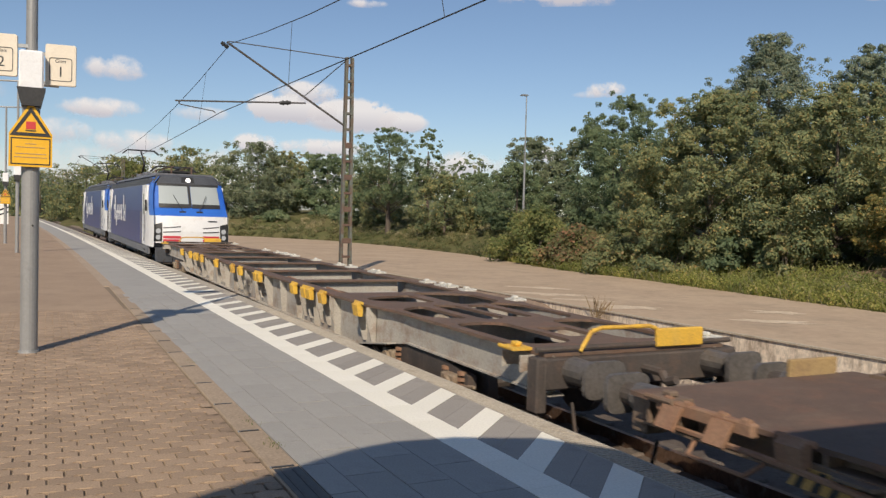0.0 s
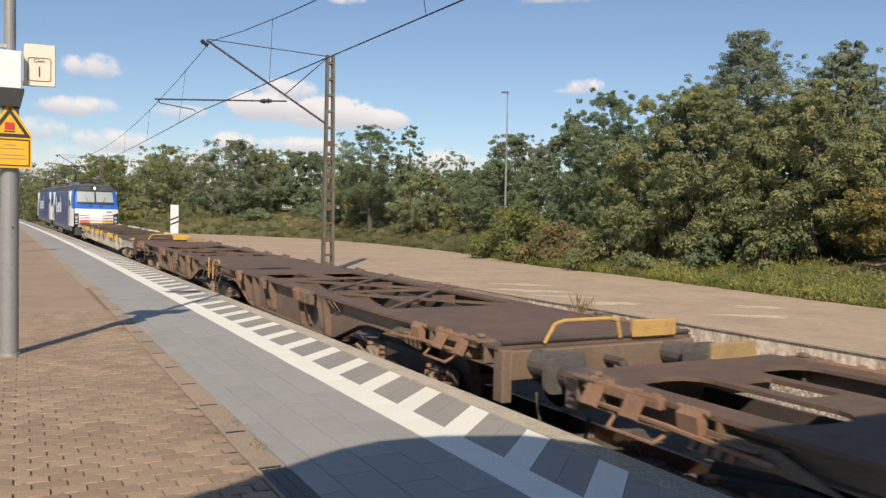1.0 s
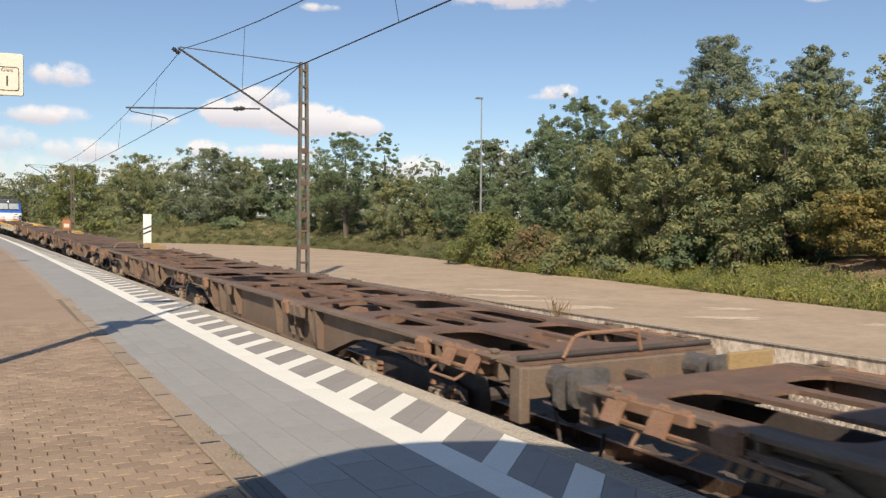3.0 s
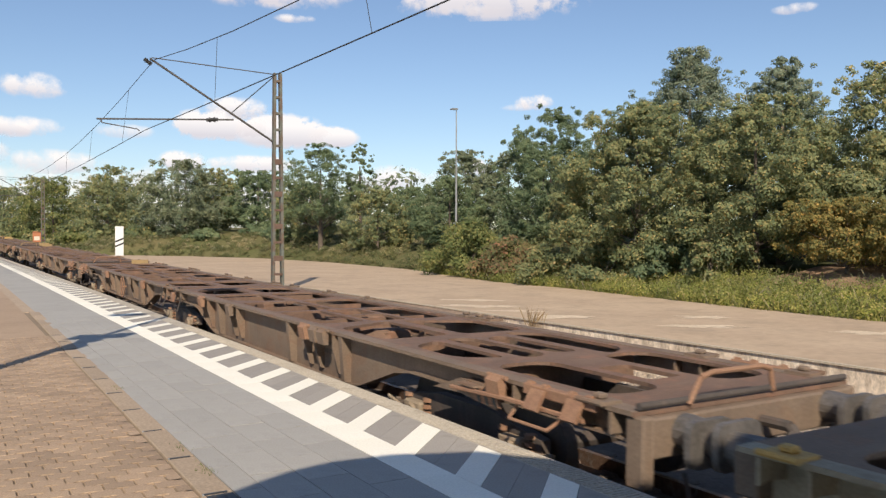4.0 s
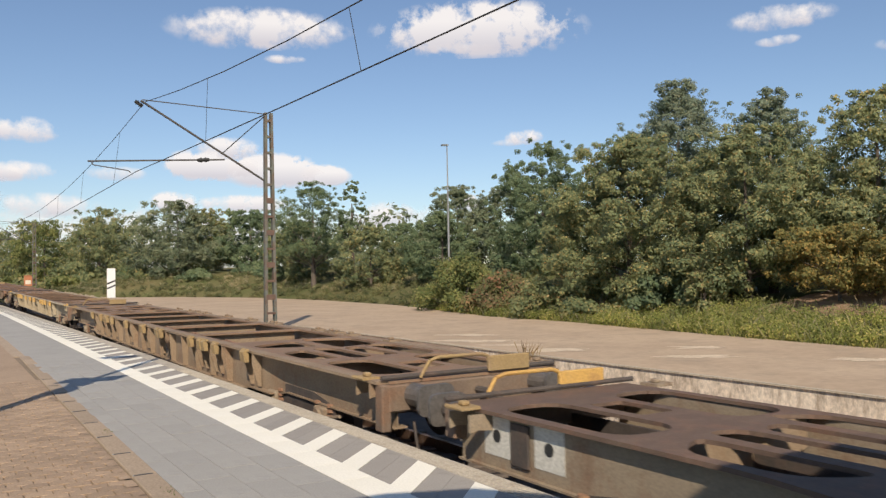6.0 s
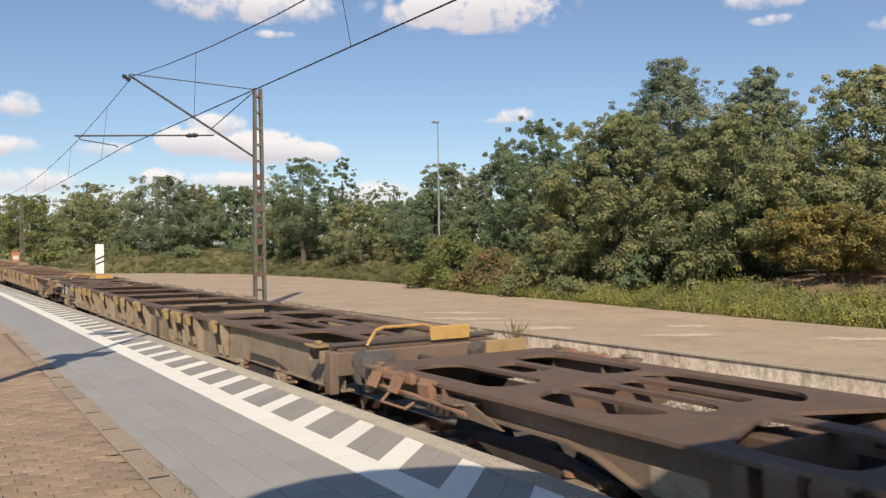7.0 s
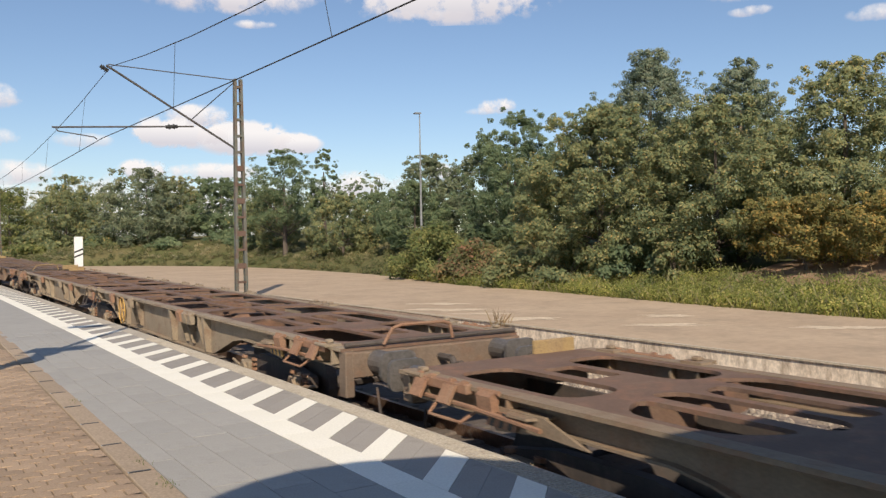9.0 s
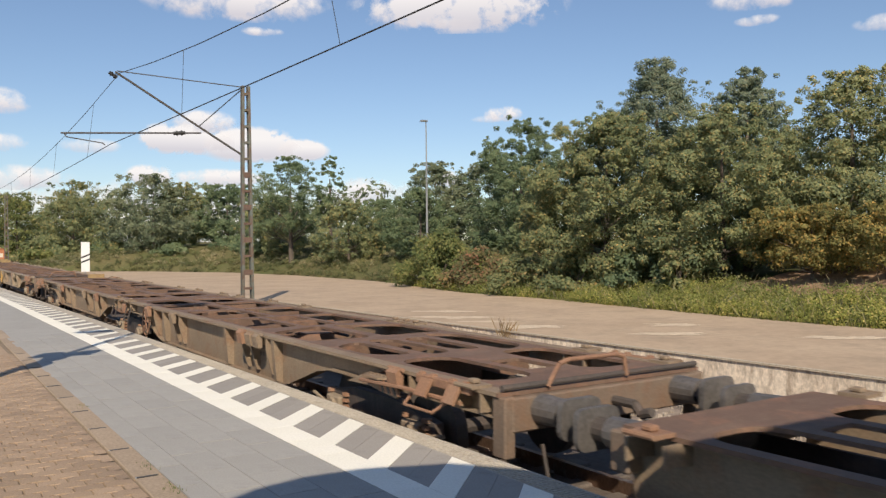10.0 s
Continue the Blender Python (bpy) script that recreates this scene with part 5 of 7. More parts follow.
def bogie_end_holes(y_end, sgn, long=True):
    """Openings of the deck over a bogie, measured inwards from an end; sgn is +1 when the deck runs to greater y from there."""
    def yy(a, b):
        p, q = y_end + sgn * a, y_end + sgn * b
        return min(p, q), max(p, q)
    hs = []
    y0, y1 = yy(0.55, 2.2)
    hs += [slot(-1.02, -0.34, y0, y1, 0.24), slot(0.34, 1.02, y0, y1, 0.24)]
    y0, y1 = yy(0.9, 1.6)
    hs += [slot(-0.2, 0.2, y0, y1, 0.05)]
    y0, y1 = yy(2.5, 4.0)
    hs += [lens_hole(-1.03, -0.56, y0, y1, 0.3), lens_hole(-0.40, -0.04, y0, y1, -0.1), lens_hole(0.06, 0.42, y0, y1, 0.1), lens_hole(0.58, 1.03, y0, y1, -0.3)]
    return hs


def mid_holes(y0, y1, n, beam=0.22, split=False):
    hs, step = [], (y1 - y0) / n
    for i in range(n):
        a, b = y0 + i * step + beam / 2, y0 + (i + 1) * step - beam / 2
        if split and i % 2:
            hs += [slot(-1.05, -0.10, a, b, 0.08), slot(0.10, 1.05, a, b, 0.08)]
        else:
            hs += [slot(-1.05, 1.05, a, b, 0.10)]
    return hs


def hand_wheel(parent, y, sx, mat):
    bm = bmesh.new()
    n = 18
    ring = [(sx * 1.30, y + 0.29 * math.cos(2 * math.pi * i / n), 0.84 + 0.29 * math.sin(2 * math.pi * i / n)) for i in range(n + 1)]
    pipe(bm, ring, 0.013, 6)
    for a in (0, 60, 120):
        d = Vector((0, math.cos(radians(a)), math.sin(radians(a)))) * 0.29
        c = Vector((sx * 1.30, y, 0.84))
        tube(bm, c - d, c + d, 0.012, n=5)
    tube(bm, (sx * 1.2, y, 0.84), (sx * 1.32, y, 0.84), 0.03, n=8)
    part("hand_wheel", bm, mat, parent, "spoked brake hand wheel")


def long_wagon(label, body, deck, yel, rail, L=25.94):
    """A single-frame wagon on two bogies."""
    ob = thing("flat_wagon", label, "wagon", "train")
    F = L - 1.24
    a, b = -F / 2, F / 2
    holes = bogie_end_holes(a, 1) + bogie_end_holes(b, -1)
    holes += [lens_hole(-1.0, -0.11, a + 4.35, a + 5.5, 0.35), lens_hole(0.11, 1.0, a + 4.35, a + 5.5, -0.35)]
    holes += [lens_hole(-1.0, -0.11, b - 5.5, b - 4.35, 0.35), lens_hole(0.11, 1.0, b - 5.5, b - 4.35, -0.35)]
    holes += mid_holes(a + 5.8, b - 5.8, 5, 0.24)
    bay = (F - 11.6) / 5
    # inner webs: tan instead of the body colour paints in the frame's shade
    frame_section(ob, 0, F, body, deck, holes, (3.3, 3.3), 0.66, 0.42 if body is W_GREY else 0.55, waist=0.145, flange=body if body in (W_BEIGE, W_TAN) else None, beams=[a + 2.35, a + 4.2, b - 4.2, b - 2.35] + [a + 5.8 + bay * i for i in range(6)], web=body if body is W_GREY else W_TAN)
    for y in (a + 2.9, b - 2.9):
        bogie(ob, y)
    for sy, y in ((-1, a), (1, b)):
        buffers(ob, y, sy, body)
        if sy < 0 or body in (W_GREY, W_OLIVE):
            end_rail(ob, y + sy * 0.02, sy, rail)
    for sx in (-1, 1):
        for k, y in enumerate((b - 0.35, b - 4.9, b - 6.4, b - 7.3, b - 8.2, b - 10.2, b - 12.1, a + 11.8, a + 10.2, a + 7.6, a + 6.8, a + 6.0, a + 4.4, a + 0.35)):
            spigot(ob, sx, y, yel if sx < 0 else (STENCIL if body is W_GREY else body), body, k in (3, 8, 10), sx < 0 and k not in (0, 13), 0.60 if 0 < k < 13 else DECK - 0.2)
        for k in range(14):
            y = a + 5.2 + (F - 10.4) * (k + 0.5) / 14
            bm = bmesh.new()
            prism(bm, [(sx * WEB, DECK - 0.64), (sx * 1.255, DECK - 0.62), (sx * 1.30, DECK - 0.04), (sx * WEB, DECK - 0.04)], "y", y - 0.008, y + 0.008)
            part("stiffener", bm, body, ob)
    # slanted supports and rods seen through the open middle
    for i in range(5):
        y = a + 5.8 + (F - 11.6) * (i + 0.5) / 5
        bm = bmesh.new()
        prism(bm, [(-0.9, 0.74), (0.9, 0.74), (0.8, 0.95), (-0.8, 0.95)], "y", y + 0.78, y + 1.0)
        # trough tan is likewise picked to tone in the shade inside
        part("inner_tray", bm, body if body is W_GREY else W_TAN, ob, "dusty trough inside the frame")
        for x0, x1, z, r in ((-0.75, -0.55, 1.03, 0.028), (-0.35, -0.30, 0.96, 0.02), (0.1, 0.35, 0.93, 0.016), (0.2, 0.45, 0.93, 0.016)):
            bm = bmesh.new()
            tube(bm, (x0, y - bay / 2 + 0.1, z), (x1, y + bay / 2 - 0.25, z), r, n=7)
            part("brake_rod", bm, RUSTY if r > 0.021 else deck, ob)
        bm = bmesh.new()
        pipe(bm, [(-0.75, y + 0.35, 1.03), (-0.75, y + 0.30, 0.86), (0.3, y + 0.2, 0.84)], 0.02)
        part("brake_linkage", bm, GREASE, ob)
        bm = bmesh.new()
        box(bm, -0.15, 1.17, y - bay / 2 + 0.05, y + bay / 2 - 0.05, 0.66, 0.68)
        part("belly_plate", bm, deck, ob, "dusty plate low inside the frame")
    # black discs on the solid sill paint the darkness inside round holes
    for sx in (-1, 1):
        for k in (1.4, 2.0, 3.2, 3.9):
            bm = bmesh.new()
            tube(bm, (sx * 1.0415, b - k - 0.6, 0.93), (sx * 1.046, b - k - 0.6, 0.93), 0.05, n=12)
            part("sill_hole_disc", bm, BLACK, ob, "black disc for a round hole in the sill")
            bm = bmesh.new()
            tube(bm, (sx * 1.0415, a + k + 0.6, 0.93), (sx * 1.046, a + k + 0.6, 0.93), 0.05, n=12)
            part("sill_hole_disc", bm, BLACK, ob, "black disc for a round hole in the sill")
    if body is W_OLIVE:
        # bare primer panels near the leading end, each with a black disc for a lightening hole's dark
        edge = WEB - 0.145 * 0.75
        for y in (b - 0.6, b - 1.36):
            bm = bmesh.new()
            box(bm, -edge - 0.004, -edge - 0.0005, y - 0.2, y + 0.2, 0.735, 1.11)
            part("primer_panel", bm, STENCIL, ob, "pale primer panel on the sill")
            bm = bmesh.new()
            tube(bm, (-edge - 0.0045, y, 0.92), (-edge - 0.008, y, 0.92), 0.06, n=14)
            part("sill_hole_disc", bm, BLACK, ob, "black disc for a round hole in the sill")
        bm = bmesh.new()
        box(bm, -edge - 0.03, -edge - 0.0005, b - 1.1, b - 0.84, 0.70, 1.08, 0.008)
        part("cover_plate", bm, GREASE, ob, "dark cover plate on the sill")
    bm = bmesh.new()
    box(bm, -WEB - 0.004, -WEB - 0.0004, b - 5.9, b - 4.6, 0.72, 0.98)
    part("data_panel", bm, STENCIL if body is W_GREY else W_BEIGE, ob, "pale data panel")
    stencil_bars(ob, b - 5.85, 0.91, [(0, 1.15), (0.1, 0.8)], DARK_STENCIL, x=WEB + 0.0045)
    stencil_bars(ob, -2.2, 0.82, [(0, 0.7), (0, 0.7), (0.0, 0.7)], DARK_STENCIL, h=0.04)
    return ob


def end_gear(parent, sx, y, s, body):
    """Rusty folded spigots and a pointed bracket plate under the deck edge, from a wagon's end at y inwards."""
    bm = bmesh.new()
    box(bm, sx * 1.27, sx * 1.345, y - s * 0.35, y - s * 1.25, DECK - 0.07, DECK + 0.022, 0.01)
    for k in (0.42, 0.62, 0.95, 1.15):
        tube(bm, (sx * 1.31, y - s * k, DECK + 0.015), (sx * 1.31, y - s * (k + 0.06), DECK + 0.015), 0.034, n=8)
    part("hinge_bar", bm, RUSTY, parent, "rusty hinge bar")
    for k in (0.55, 1.02):
        bm = bmesh.new()
        prism(bm, [(sx * 1.34, DECK + 0.0), (sx * 1.375, DECK - 0.0), (sx * 1.46, DECK - 0.15), (sx * 1.43, DECK - 0.17)], "y", y - s * k - 0.09, y - s * k + 0.09)
        part("folded_spigot", bm, RUSTY, parent, "rusty spigot folded down")
    bm = bmesh.new()
    a, b, c = y - s * 1.55, y - s * 2.25, y - s * 2.75
    prism(bm, [(a, DECK - 0.10), (b, DECK - 0.10), (c, DECK - 0.26), (b, DECK - 0.24), (a - s * 0.1, DECK - 0.30)], "x", sx * 1.30, sx * 1.33)
    prism(bm, [(sx * 1.15, b), (sx * 1.42, b + s * 0.1), (sx * 1.42, b + s * 0.35), (sx * 1.15, b + s * 0.55)], "z", DECK - 0.13, DECK - 0.11)
    part("bracket_plate", bm, body, parent, "dusty pointed bracket plate")
    bm = bmesh.new()
    pipe(bm, [(sx * 1.33, y - s * 0.75, DECK - 0.2), (sx * 1.45, y - s * 0.8, DECK - 0.28), (sx * 1.45, y - s * 1.3, DECK - 0.28), (sx * 1.33, y - s * 1.35, DECK - 0.2)], 0.016, 7)
    part("grab_loop", bm, RUSTY, parent)


def double_wagon(label, body, deck, yel, L, teeth=False, solid=False, wheel=None):
    """An articulated wagon: two frames that share the middle bogie."""
    ob = thing("flat_wagon", label, "wagon", "train")
    F = (L - 1.24) / 2 - 0.12
    for s in (-1, 1):
        yc = s * (F / 2 + 0.12)
        inner, outer = -s * F / 2, s * F / 2
        holes = [] if solid else bogie_end_holes(outer, -s)
        lo, hi = sorted((inner + s * 0.35, inner + s * 1.85))
        w = 0.35 * s
        e0, e1 = (lo, hi)
        holes += [] if solid else [soft_corners([(-1.0, e0 + max(0, w)), (-0.12, e0), (-0.12, e1), (-1.0, e1 + min(0, w))], 0.25),
                  soft_corners([(0.12, e0), (1.0, e0 + max(0, w)), (1.0, e1 + min(0, w)), (0.12, e1)], 0.25)]
        lo, hi = sorted((inner + s * 2.1, outer - s * 4.3))
        if solid:
            lo, hi = sorted((inner + s * 3.0, outer - s * 3.2))
            c0, c1 = (lo, lo + 1.2) if s > 0 else (hi - 1.2, hi)
            holes += [slot(-1.05, -0.25, c0, c1, 0.03), slot(0.15, 0.95, c0, c1, 0.03)]
            p, q = (lo + 1.35, hi) if s > 0 else (lo, hi - 1.35)
            m = (p + q) / 2
            for y0, y1 in ((p, m - 0.06), (m + 0.06, q)):
                h = (y0 + y1) / 2
                holes += [[(-1.0, y0 + 0.1), (-0.09, h), (-1.0, y1 - 0.1)], [(1.0, y0 + 0.1), (1.0, y1 - 0.1), (0.09, h)],
                          [(-1.0, y0), (1.0, y0), (0.0, h - 0.09)], [(-1.0, y1), (0.0, h + 0.09), (1.0, y1)]]
            for y in (p, m, q):
                for x in (-0.5, 0.55):
                    bm = bmesh.new()
                    prism(bm, [(x - 0.28, 0.72), (x + 0.28, 0.72), (x + 0.12, 1.05), (x - 0.12, 1.05)], "y", yc + y - 0.3, yc + y - 0.27)
                    part("inner_gusset", bm, body, ob)
        else:
            n = 4
            step = (hi - lo) / n
            for i in range(n):
                p, q = lo + i * step + 0.075, lo + (i + 1) * step - 0.075
                if i in (0, n - 1):
                    # wide openings drawn to a point beside a slanted strut
                    g = 0.45 if (i == 0) == (s > 0) else -0.45
                    holes += [soft_corners([(-1.05, p + max(0, g)), (-0.1, p), (-0.1, q), (-1.05, q + min(0, g))], 0.18),
                              soft_corners([(0.1, p), (1.05, p + max(0, g)), (1.05, q + min(0, g)), (0.1, q)], 0.18)]
                elif i == 1:
                    m = (p + q) / 2
                    holes += [slot(-1.05, -0.36, p, q, 0.12), slot(-0.26, 0.30, p, m - 0.05, 0.06), slot(-0.26, 0.30, m + 0.05, q, 0.06), slot(0.40, 1.05, p, q, 0.12)]
                else:
                    holes += [slot(-1.05, -0.06, p, q, 0.14), slot(0.06, 1.05, p, q, 0.14)]
                # sheets that slope down from a cross beam, and struts low in the bay
                bm = bmesh.new()
                w1 = yc + q - 0.02
                prism(bm, [(w1 - 0.75, 0.60), (w1 - 0.3, 0.78), (w1, 1.04), (w1, 1.02), (w1 - 0.3, 0.76), (w1 - 0.75, 0.58)], "x", 0.15 if i % 2 else -0.9, 1.1 if i % 2 else -0.1)
                part("gusset_plate", bm, deck, ob, "dusty sloping plate inside the frame")
                bm = bmesh.new()
                tube(bm, (-0.8, yc + p + 0.2, 0.74), (0.75, yc + q - 0.3, 0.78), 0.03, n=7)
                tube(bm, (0.5, yc + p, 0.95), (0.55, yc + q, 0.95), 0.022, n=7)
                part("inner_rod", bm, GREASE if i % 2 else deck, ob)
        frame_section(ob, yc, F, body, deck, holes, (3.4, 1.5) if s < 0 else (1.5, 3.4), 0.64, 0.24, open_mid=not solid, flange=None if body is W_BROWN and deck is D_DARK else body)
        bogie(ob, yc + outer - s * 2.6)
        buffers(ob, yc + outer, s, body)
        if s < 0:
            end_rail(ob, yc + outer + s * 0.02, s, W_OCHRE if solid else RUSTY if deck is D_BROWN else W_DULL, 0.4, deck is not D_BROWN)
        else:
            bm = bmesh.new()
            box(bm, 0.45, 1.05, yc + outer - 0.02, yc + outer + 0.03, DECK - 0.02, DECK + 0.15, 0.01)
            part("end_plate", bm, W_DULL, ob, "dull ochre end plate")
        for sx in (-1, 1):
            ys = [outer - s * 0.4, outer - s * 1.6, outer - s * 5.6, outer - s * 6.1, inner + s * 4.4, inner + s * 2.6, inner + s * 0.5]
            for k, y in enumerate(ys):
                spigot(ob, sx, yc + y, (yel if k % 2 else body) if sx < 0 else body, body, k == 2, sx < 0 and k not in (0, 6), 0.60 if k in (2, 3, 4, 5) else DECK - 0.22)
            for k in (outer - s * 5.1, (inner + outer) / 2, inner + s * 3.4):
                bm = bmesh.new()
                prism(bm, [(sx * WEB, DECK - 0.62), (sx * 1.25, DECK - 0.60), (sx * 1.30, DECK - 0.04), (sx * WEB, DECK - 0.04)], "y", yc + k - 0.05, yc + k + 0.05)
                part("stiffener", bm, body, ob)
            if teeth:
                for k in range(9):
                    y = yc + (outer - s * (4.6 + 0.22 * k) if k < 4 else inner + s * (0.55 + 0.24 * (k - 4)))
                    bm = bmesh.new()
                    prism(bm, [(sx * WEB, DECK - 0.24), (sx * 1.33, DECK - 0.04), (sx * WEB, DECK - 0.04)], "y", y - 0.015, y + 0.015)
                    part("gusset", bm, body, ob)
            if teeth and sx < 0:
                bm = bmesh.new()
                pipe(bm, [(sx * 1.36, yc + inner + s * 0.1, 0.82), (sx * 1.36, yc + inner + s * 0.1, 1.16), (sx * 1.34, yc + inner + s * 0.18, 1.26), (sx * 1.3, yc + inner + s * 0.42, 1.27), (sx * 1.29, yc + inner + s * 0.48, 1.18)], 0.017, 8)
                part("grab_rail", bm, W_OCHRE, ob, "worn yellow grab rail at the joint")
            end_gear(ob, sx, yc + outer, s, body)
            # uncoupling lever and hazard plate beside the bogie
            bm = bmesh.new()
            pipe(bm, [(sx * 1.33, yc + outer - s * 0.5, 1.0), (sx * 1.40, yc + outer - s * 1.4, 1.02), (sx * 1.40, yc + outer - s * 2.3, 0.98)], 0.022)
            part("side_lever", bm, yel, ob)
            bm = bmesh.new()
            prism(bm, [(yc + outer - s * 1.55, 0.90), (yc + outer - s * 1.95, 0.90), (yc + outer - s * 2.03, 1.03), (yc + outer - s * 1.63, 1.03)], "x", sx * 1.34, sx * 1.36)
            part("lever_plate", bm, W_OCHRE if (solid or body is W_OLIVE) else RUSTY, ob, "hazard-striped lever plate")
            for j in range(3):
                bm = bmesh.new()
                y = yc + outer - s * (1.60 + 0.12 * j)
                prism(bm, [(y, 0.901), (y - s * 0.05, 0.901), (y - s * 0.11, 1.029), (y - s * 0.06, 1.029)], "x", sx * 1.361, sx * 1.364)
                part("stripe", bm, BLACK, ob)
            bm = bmesh.new()
            pipe(bm, [(sx * 1.3, yc + inner + s * 0.35, 1.05), (sx * 1.38, yc + inner + s * 0.35, 0.75), (sx * 1.38, yc + inner + s * 0.75, 0.75), (sx * 1.3, yc + inner + s * 0.75, 1.05)], 0.014)
            part("step", bm, GREASE, ob, "bent step at the joint")
        for k in range(4):
            y = yc + inner + s * (2.6 + 1.7 * k)
            bm = bmesh.new()
            pipe(bm, [(-0.7, y, 0.98), (0.0, y + 0.3, 1.0), (0.8, y + 0.1, 0.96)], 0.025)
            box(bm, -0.2, 0.25, y - 0.2, y + 0.25, 0.9, 1.02, 0.02)
            part("brake_linkage", bm, deck, ob)
    bogie(ob, 0.0)
    bm = bmesh.new()
    tube(bm, (0, 0, 0.7), (0, 0, DECK - 0.02), 0.35, n=16)
    part("pivot", bm, GREASE, ob)
    for sx in (-1, 1):
        bm = bmesh.new()
        box(bm, sx * 0.95, sx * 1.3, -0.11, 0.11, 0.86, 1.08, 0.02)
        part("side_bearer", bm, RUSTY, ob, "rusty side bearer")
    hand_wheel(ob, F * 0.42 if wheel is None else wheel, -1, W_OCHRE if body is W_OLIVE and not solid else RUSTY)
    bm = bmesh.new()
    box(bm, -WEB - 0.004, -WEB - 0.0004, F * 0.62, F * 0.62 + 0.5, 0.72, 0.92)
    part("data_panel", bm, W_BEIGE, ob, "dusty data panel")
    stencil_bars(ob, -F * 0.62, 0.92, [(0, 0.9), (0.2, 0.5)], DARK_STENCIL)
    stencil_bars(ob, F * 0.30, 0.94, [(0, 0.5)], STENCIL, h=0.1)
    return ob


# ---- locomotives ----
L_NAVY = grainy("navy_paint", (0.020, 0.035, 0.16), (0.025, 0.042, 0.18), (0.03, 0.035, 0.11), 0.35, coarse=1.2, fine=20, bump=0.0, tone=0.06)
L_BLUE = grainy("blue_paint", (0.03, 0.13, 0.50), (0.035, 0.15, 0.54), (0.03, 0.11, 0.40), 0.35, coarse=1.5, fine=20, bump=0.0, tone=0.06)
L_WHITE = grainy("loco_white", (0.72, 0.72, 0.72), (0.77, 0.77, 0.76), (0.60, 0.58, 0.54), 0.4, coarse=1.2, fine=20, bump=0.0, tone=0.04)
L_GREY = grainy("loco_grey", (0.06, 0.065, 0.075), (0.075, 0.08, 0.09), (0.05, 0.05, 0.05), 0.55, coarse=1.2, fine=20, bump=0.0)
L_ROOF = grainy("loco_roof", (0.12, 0.125, 0.14), (0.15, 0.155, 0.17), (0.09, 0.085, 0.085), 0.6, coarse=1.2, fine=20, bump=0.0)
L_RED = grainy("loco_red", (0.52, 0.045, 0.06), (0.56, 0.05, 0.065), (0.42, 0.05, 0.06), 0.4, bump=0.0)
# the sky's reflection in the panes is put into a pale base colour
L_GLASS, gnt, gb = node_mat("windscreen")
gb.inputs["Base Color"].default_value = (0.52, 0.56, 0.53, 1)
gb.inputs["Roughness"].default_value = 0.22
gb.inputs["Metallic"].default_value = 0.35
L_LAMP, lnt, lb = node_mat("headlamp_glass")
lb.inputs["Base Color"].default_value = (0.42, 0.44, 0.46, 1)
lb.inputs["Roughness"].default_value = 0.1
L_LIT, tnt, tb = node_mat("lit_lamp")
tb.inputs["Base Color"].default_value = (0.9, 0.9, 0.9, 1)
tb.inputs["Emission Color"].default_value = (1, 0.98, 0.92, 1)
tb.inputs["Emission Strength"].default_value = 1.6

# side outline (y out along the nose, z up) of a cab end
NOSE = [(0.0, 0.90), (0.0, 1.55), (-0.10, 2.15), (-0.42, 2.45), (-1.05, 3.42), (-1.35, 3.72), (-1.9, 3.82)]


def nose_y(z):
    for (y0, z0), (y1, z1) in zip(NOSE, NOSE[1:]):
        if z <= z1:
            return y0 + (y1 - y0) * (z - z0) / (z1 - z0)
    return NOSE[-1][0]


def half_width(z, y_in):
    """Half the body's width at a height; it narrows towards the roof and, a little, towards the nose."""
    w = 1.50 if z < 2.3 else 1.50 - (z - 2.3) * 0.07
    if z > 3.35:
        w -= (z - 3.35) * 0.75
    return w - (0.10 * max(0.0, 1 - y_in / 0.75) ** 1.6 if y_in < 0.75 else 0)


def skin(bm, zs, ins, end, sgn, side):
    """A patch of the side wall: rows of z, columns of distance inwards from the nose."""
    grid = [[bm.verts.new((side * half_width(z, d), sgn * (end + nose_y(z) - d), z)) for d in ins] for z in zs]
    for i in range(len(zs) - 1):
        for j in range(len(ins) - 1):
            bm.faces.new((grid[i][j], grid[i][j + 1], grid[i + 1][j + 1], grid[i + 1][j]))


def front_patch(bm, corners, end, sgn, out=0.0, thick=0.02):
    """A four-cornered patch on the nose, low edge first, bowed with it."""
    def put(x, z, o):
        bow = 0.20 * (abs(x) / 1.4) ** 3.5
        return (x, sgn * (end + nose_y(z) - bow + o), z)
    (ax, az), (bx, bz), (cx, cz), (dx, dz) = corners
    n, m = max(2, int(abs(bx - ax) / 0.15)), 3
    layers = []
    for o in (out, out - thick):
        layers.append([[bm.verts.new(put((ax + (bx - ax) * i / n) * (1 - j / m) + (dx + (cx - dx) * i / n) * j / m,
                                         (az + (bz - az) * i / n) * (1 - j / m) + (dz + (cz - dz) * i / n) * j / m, o))
                        for i in range(n + 1)] for j in range(m + 1)])
    for g in layers:
        for j in range(m):
            for i in range(n):
                bm.faces.new((g[j][i], g[j][i + 1], g[j + 1][i + 1], g[j + 1][i]))
    rim = [(0, i) for i in range(n)] + [(j, n) for j in range(m)] + [(m, i) for i in range(n, 0, -1)] + [(j, 0) for j in range(m, 0, -1)]
    for (j, i), (q, p) in zip(rim, rim[1:] + rim[:1]):
        bm.faces.new((layers[0][j][i], layers[0][q][p], layers[1][q][p], layers[1][j][i]))
    bmesh.ops.recalc_face_normals(bm, faces=bm.faces[:])


def band(z0, z1, w0, w1, n=0):
    return [(-w0, z0), (w0, z0), (w1, z1), (-w1, z1)]


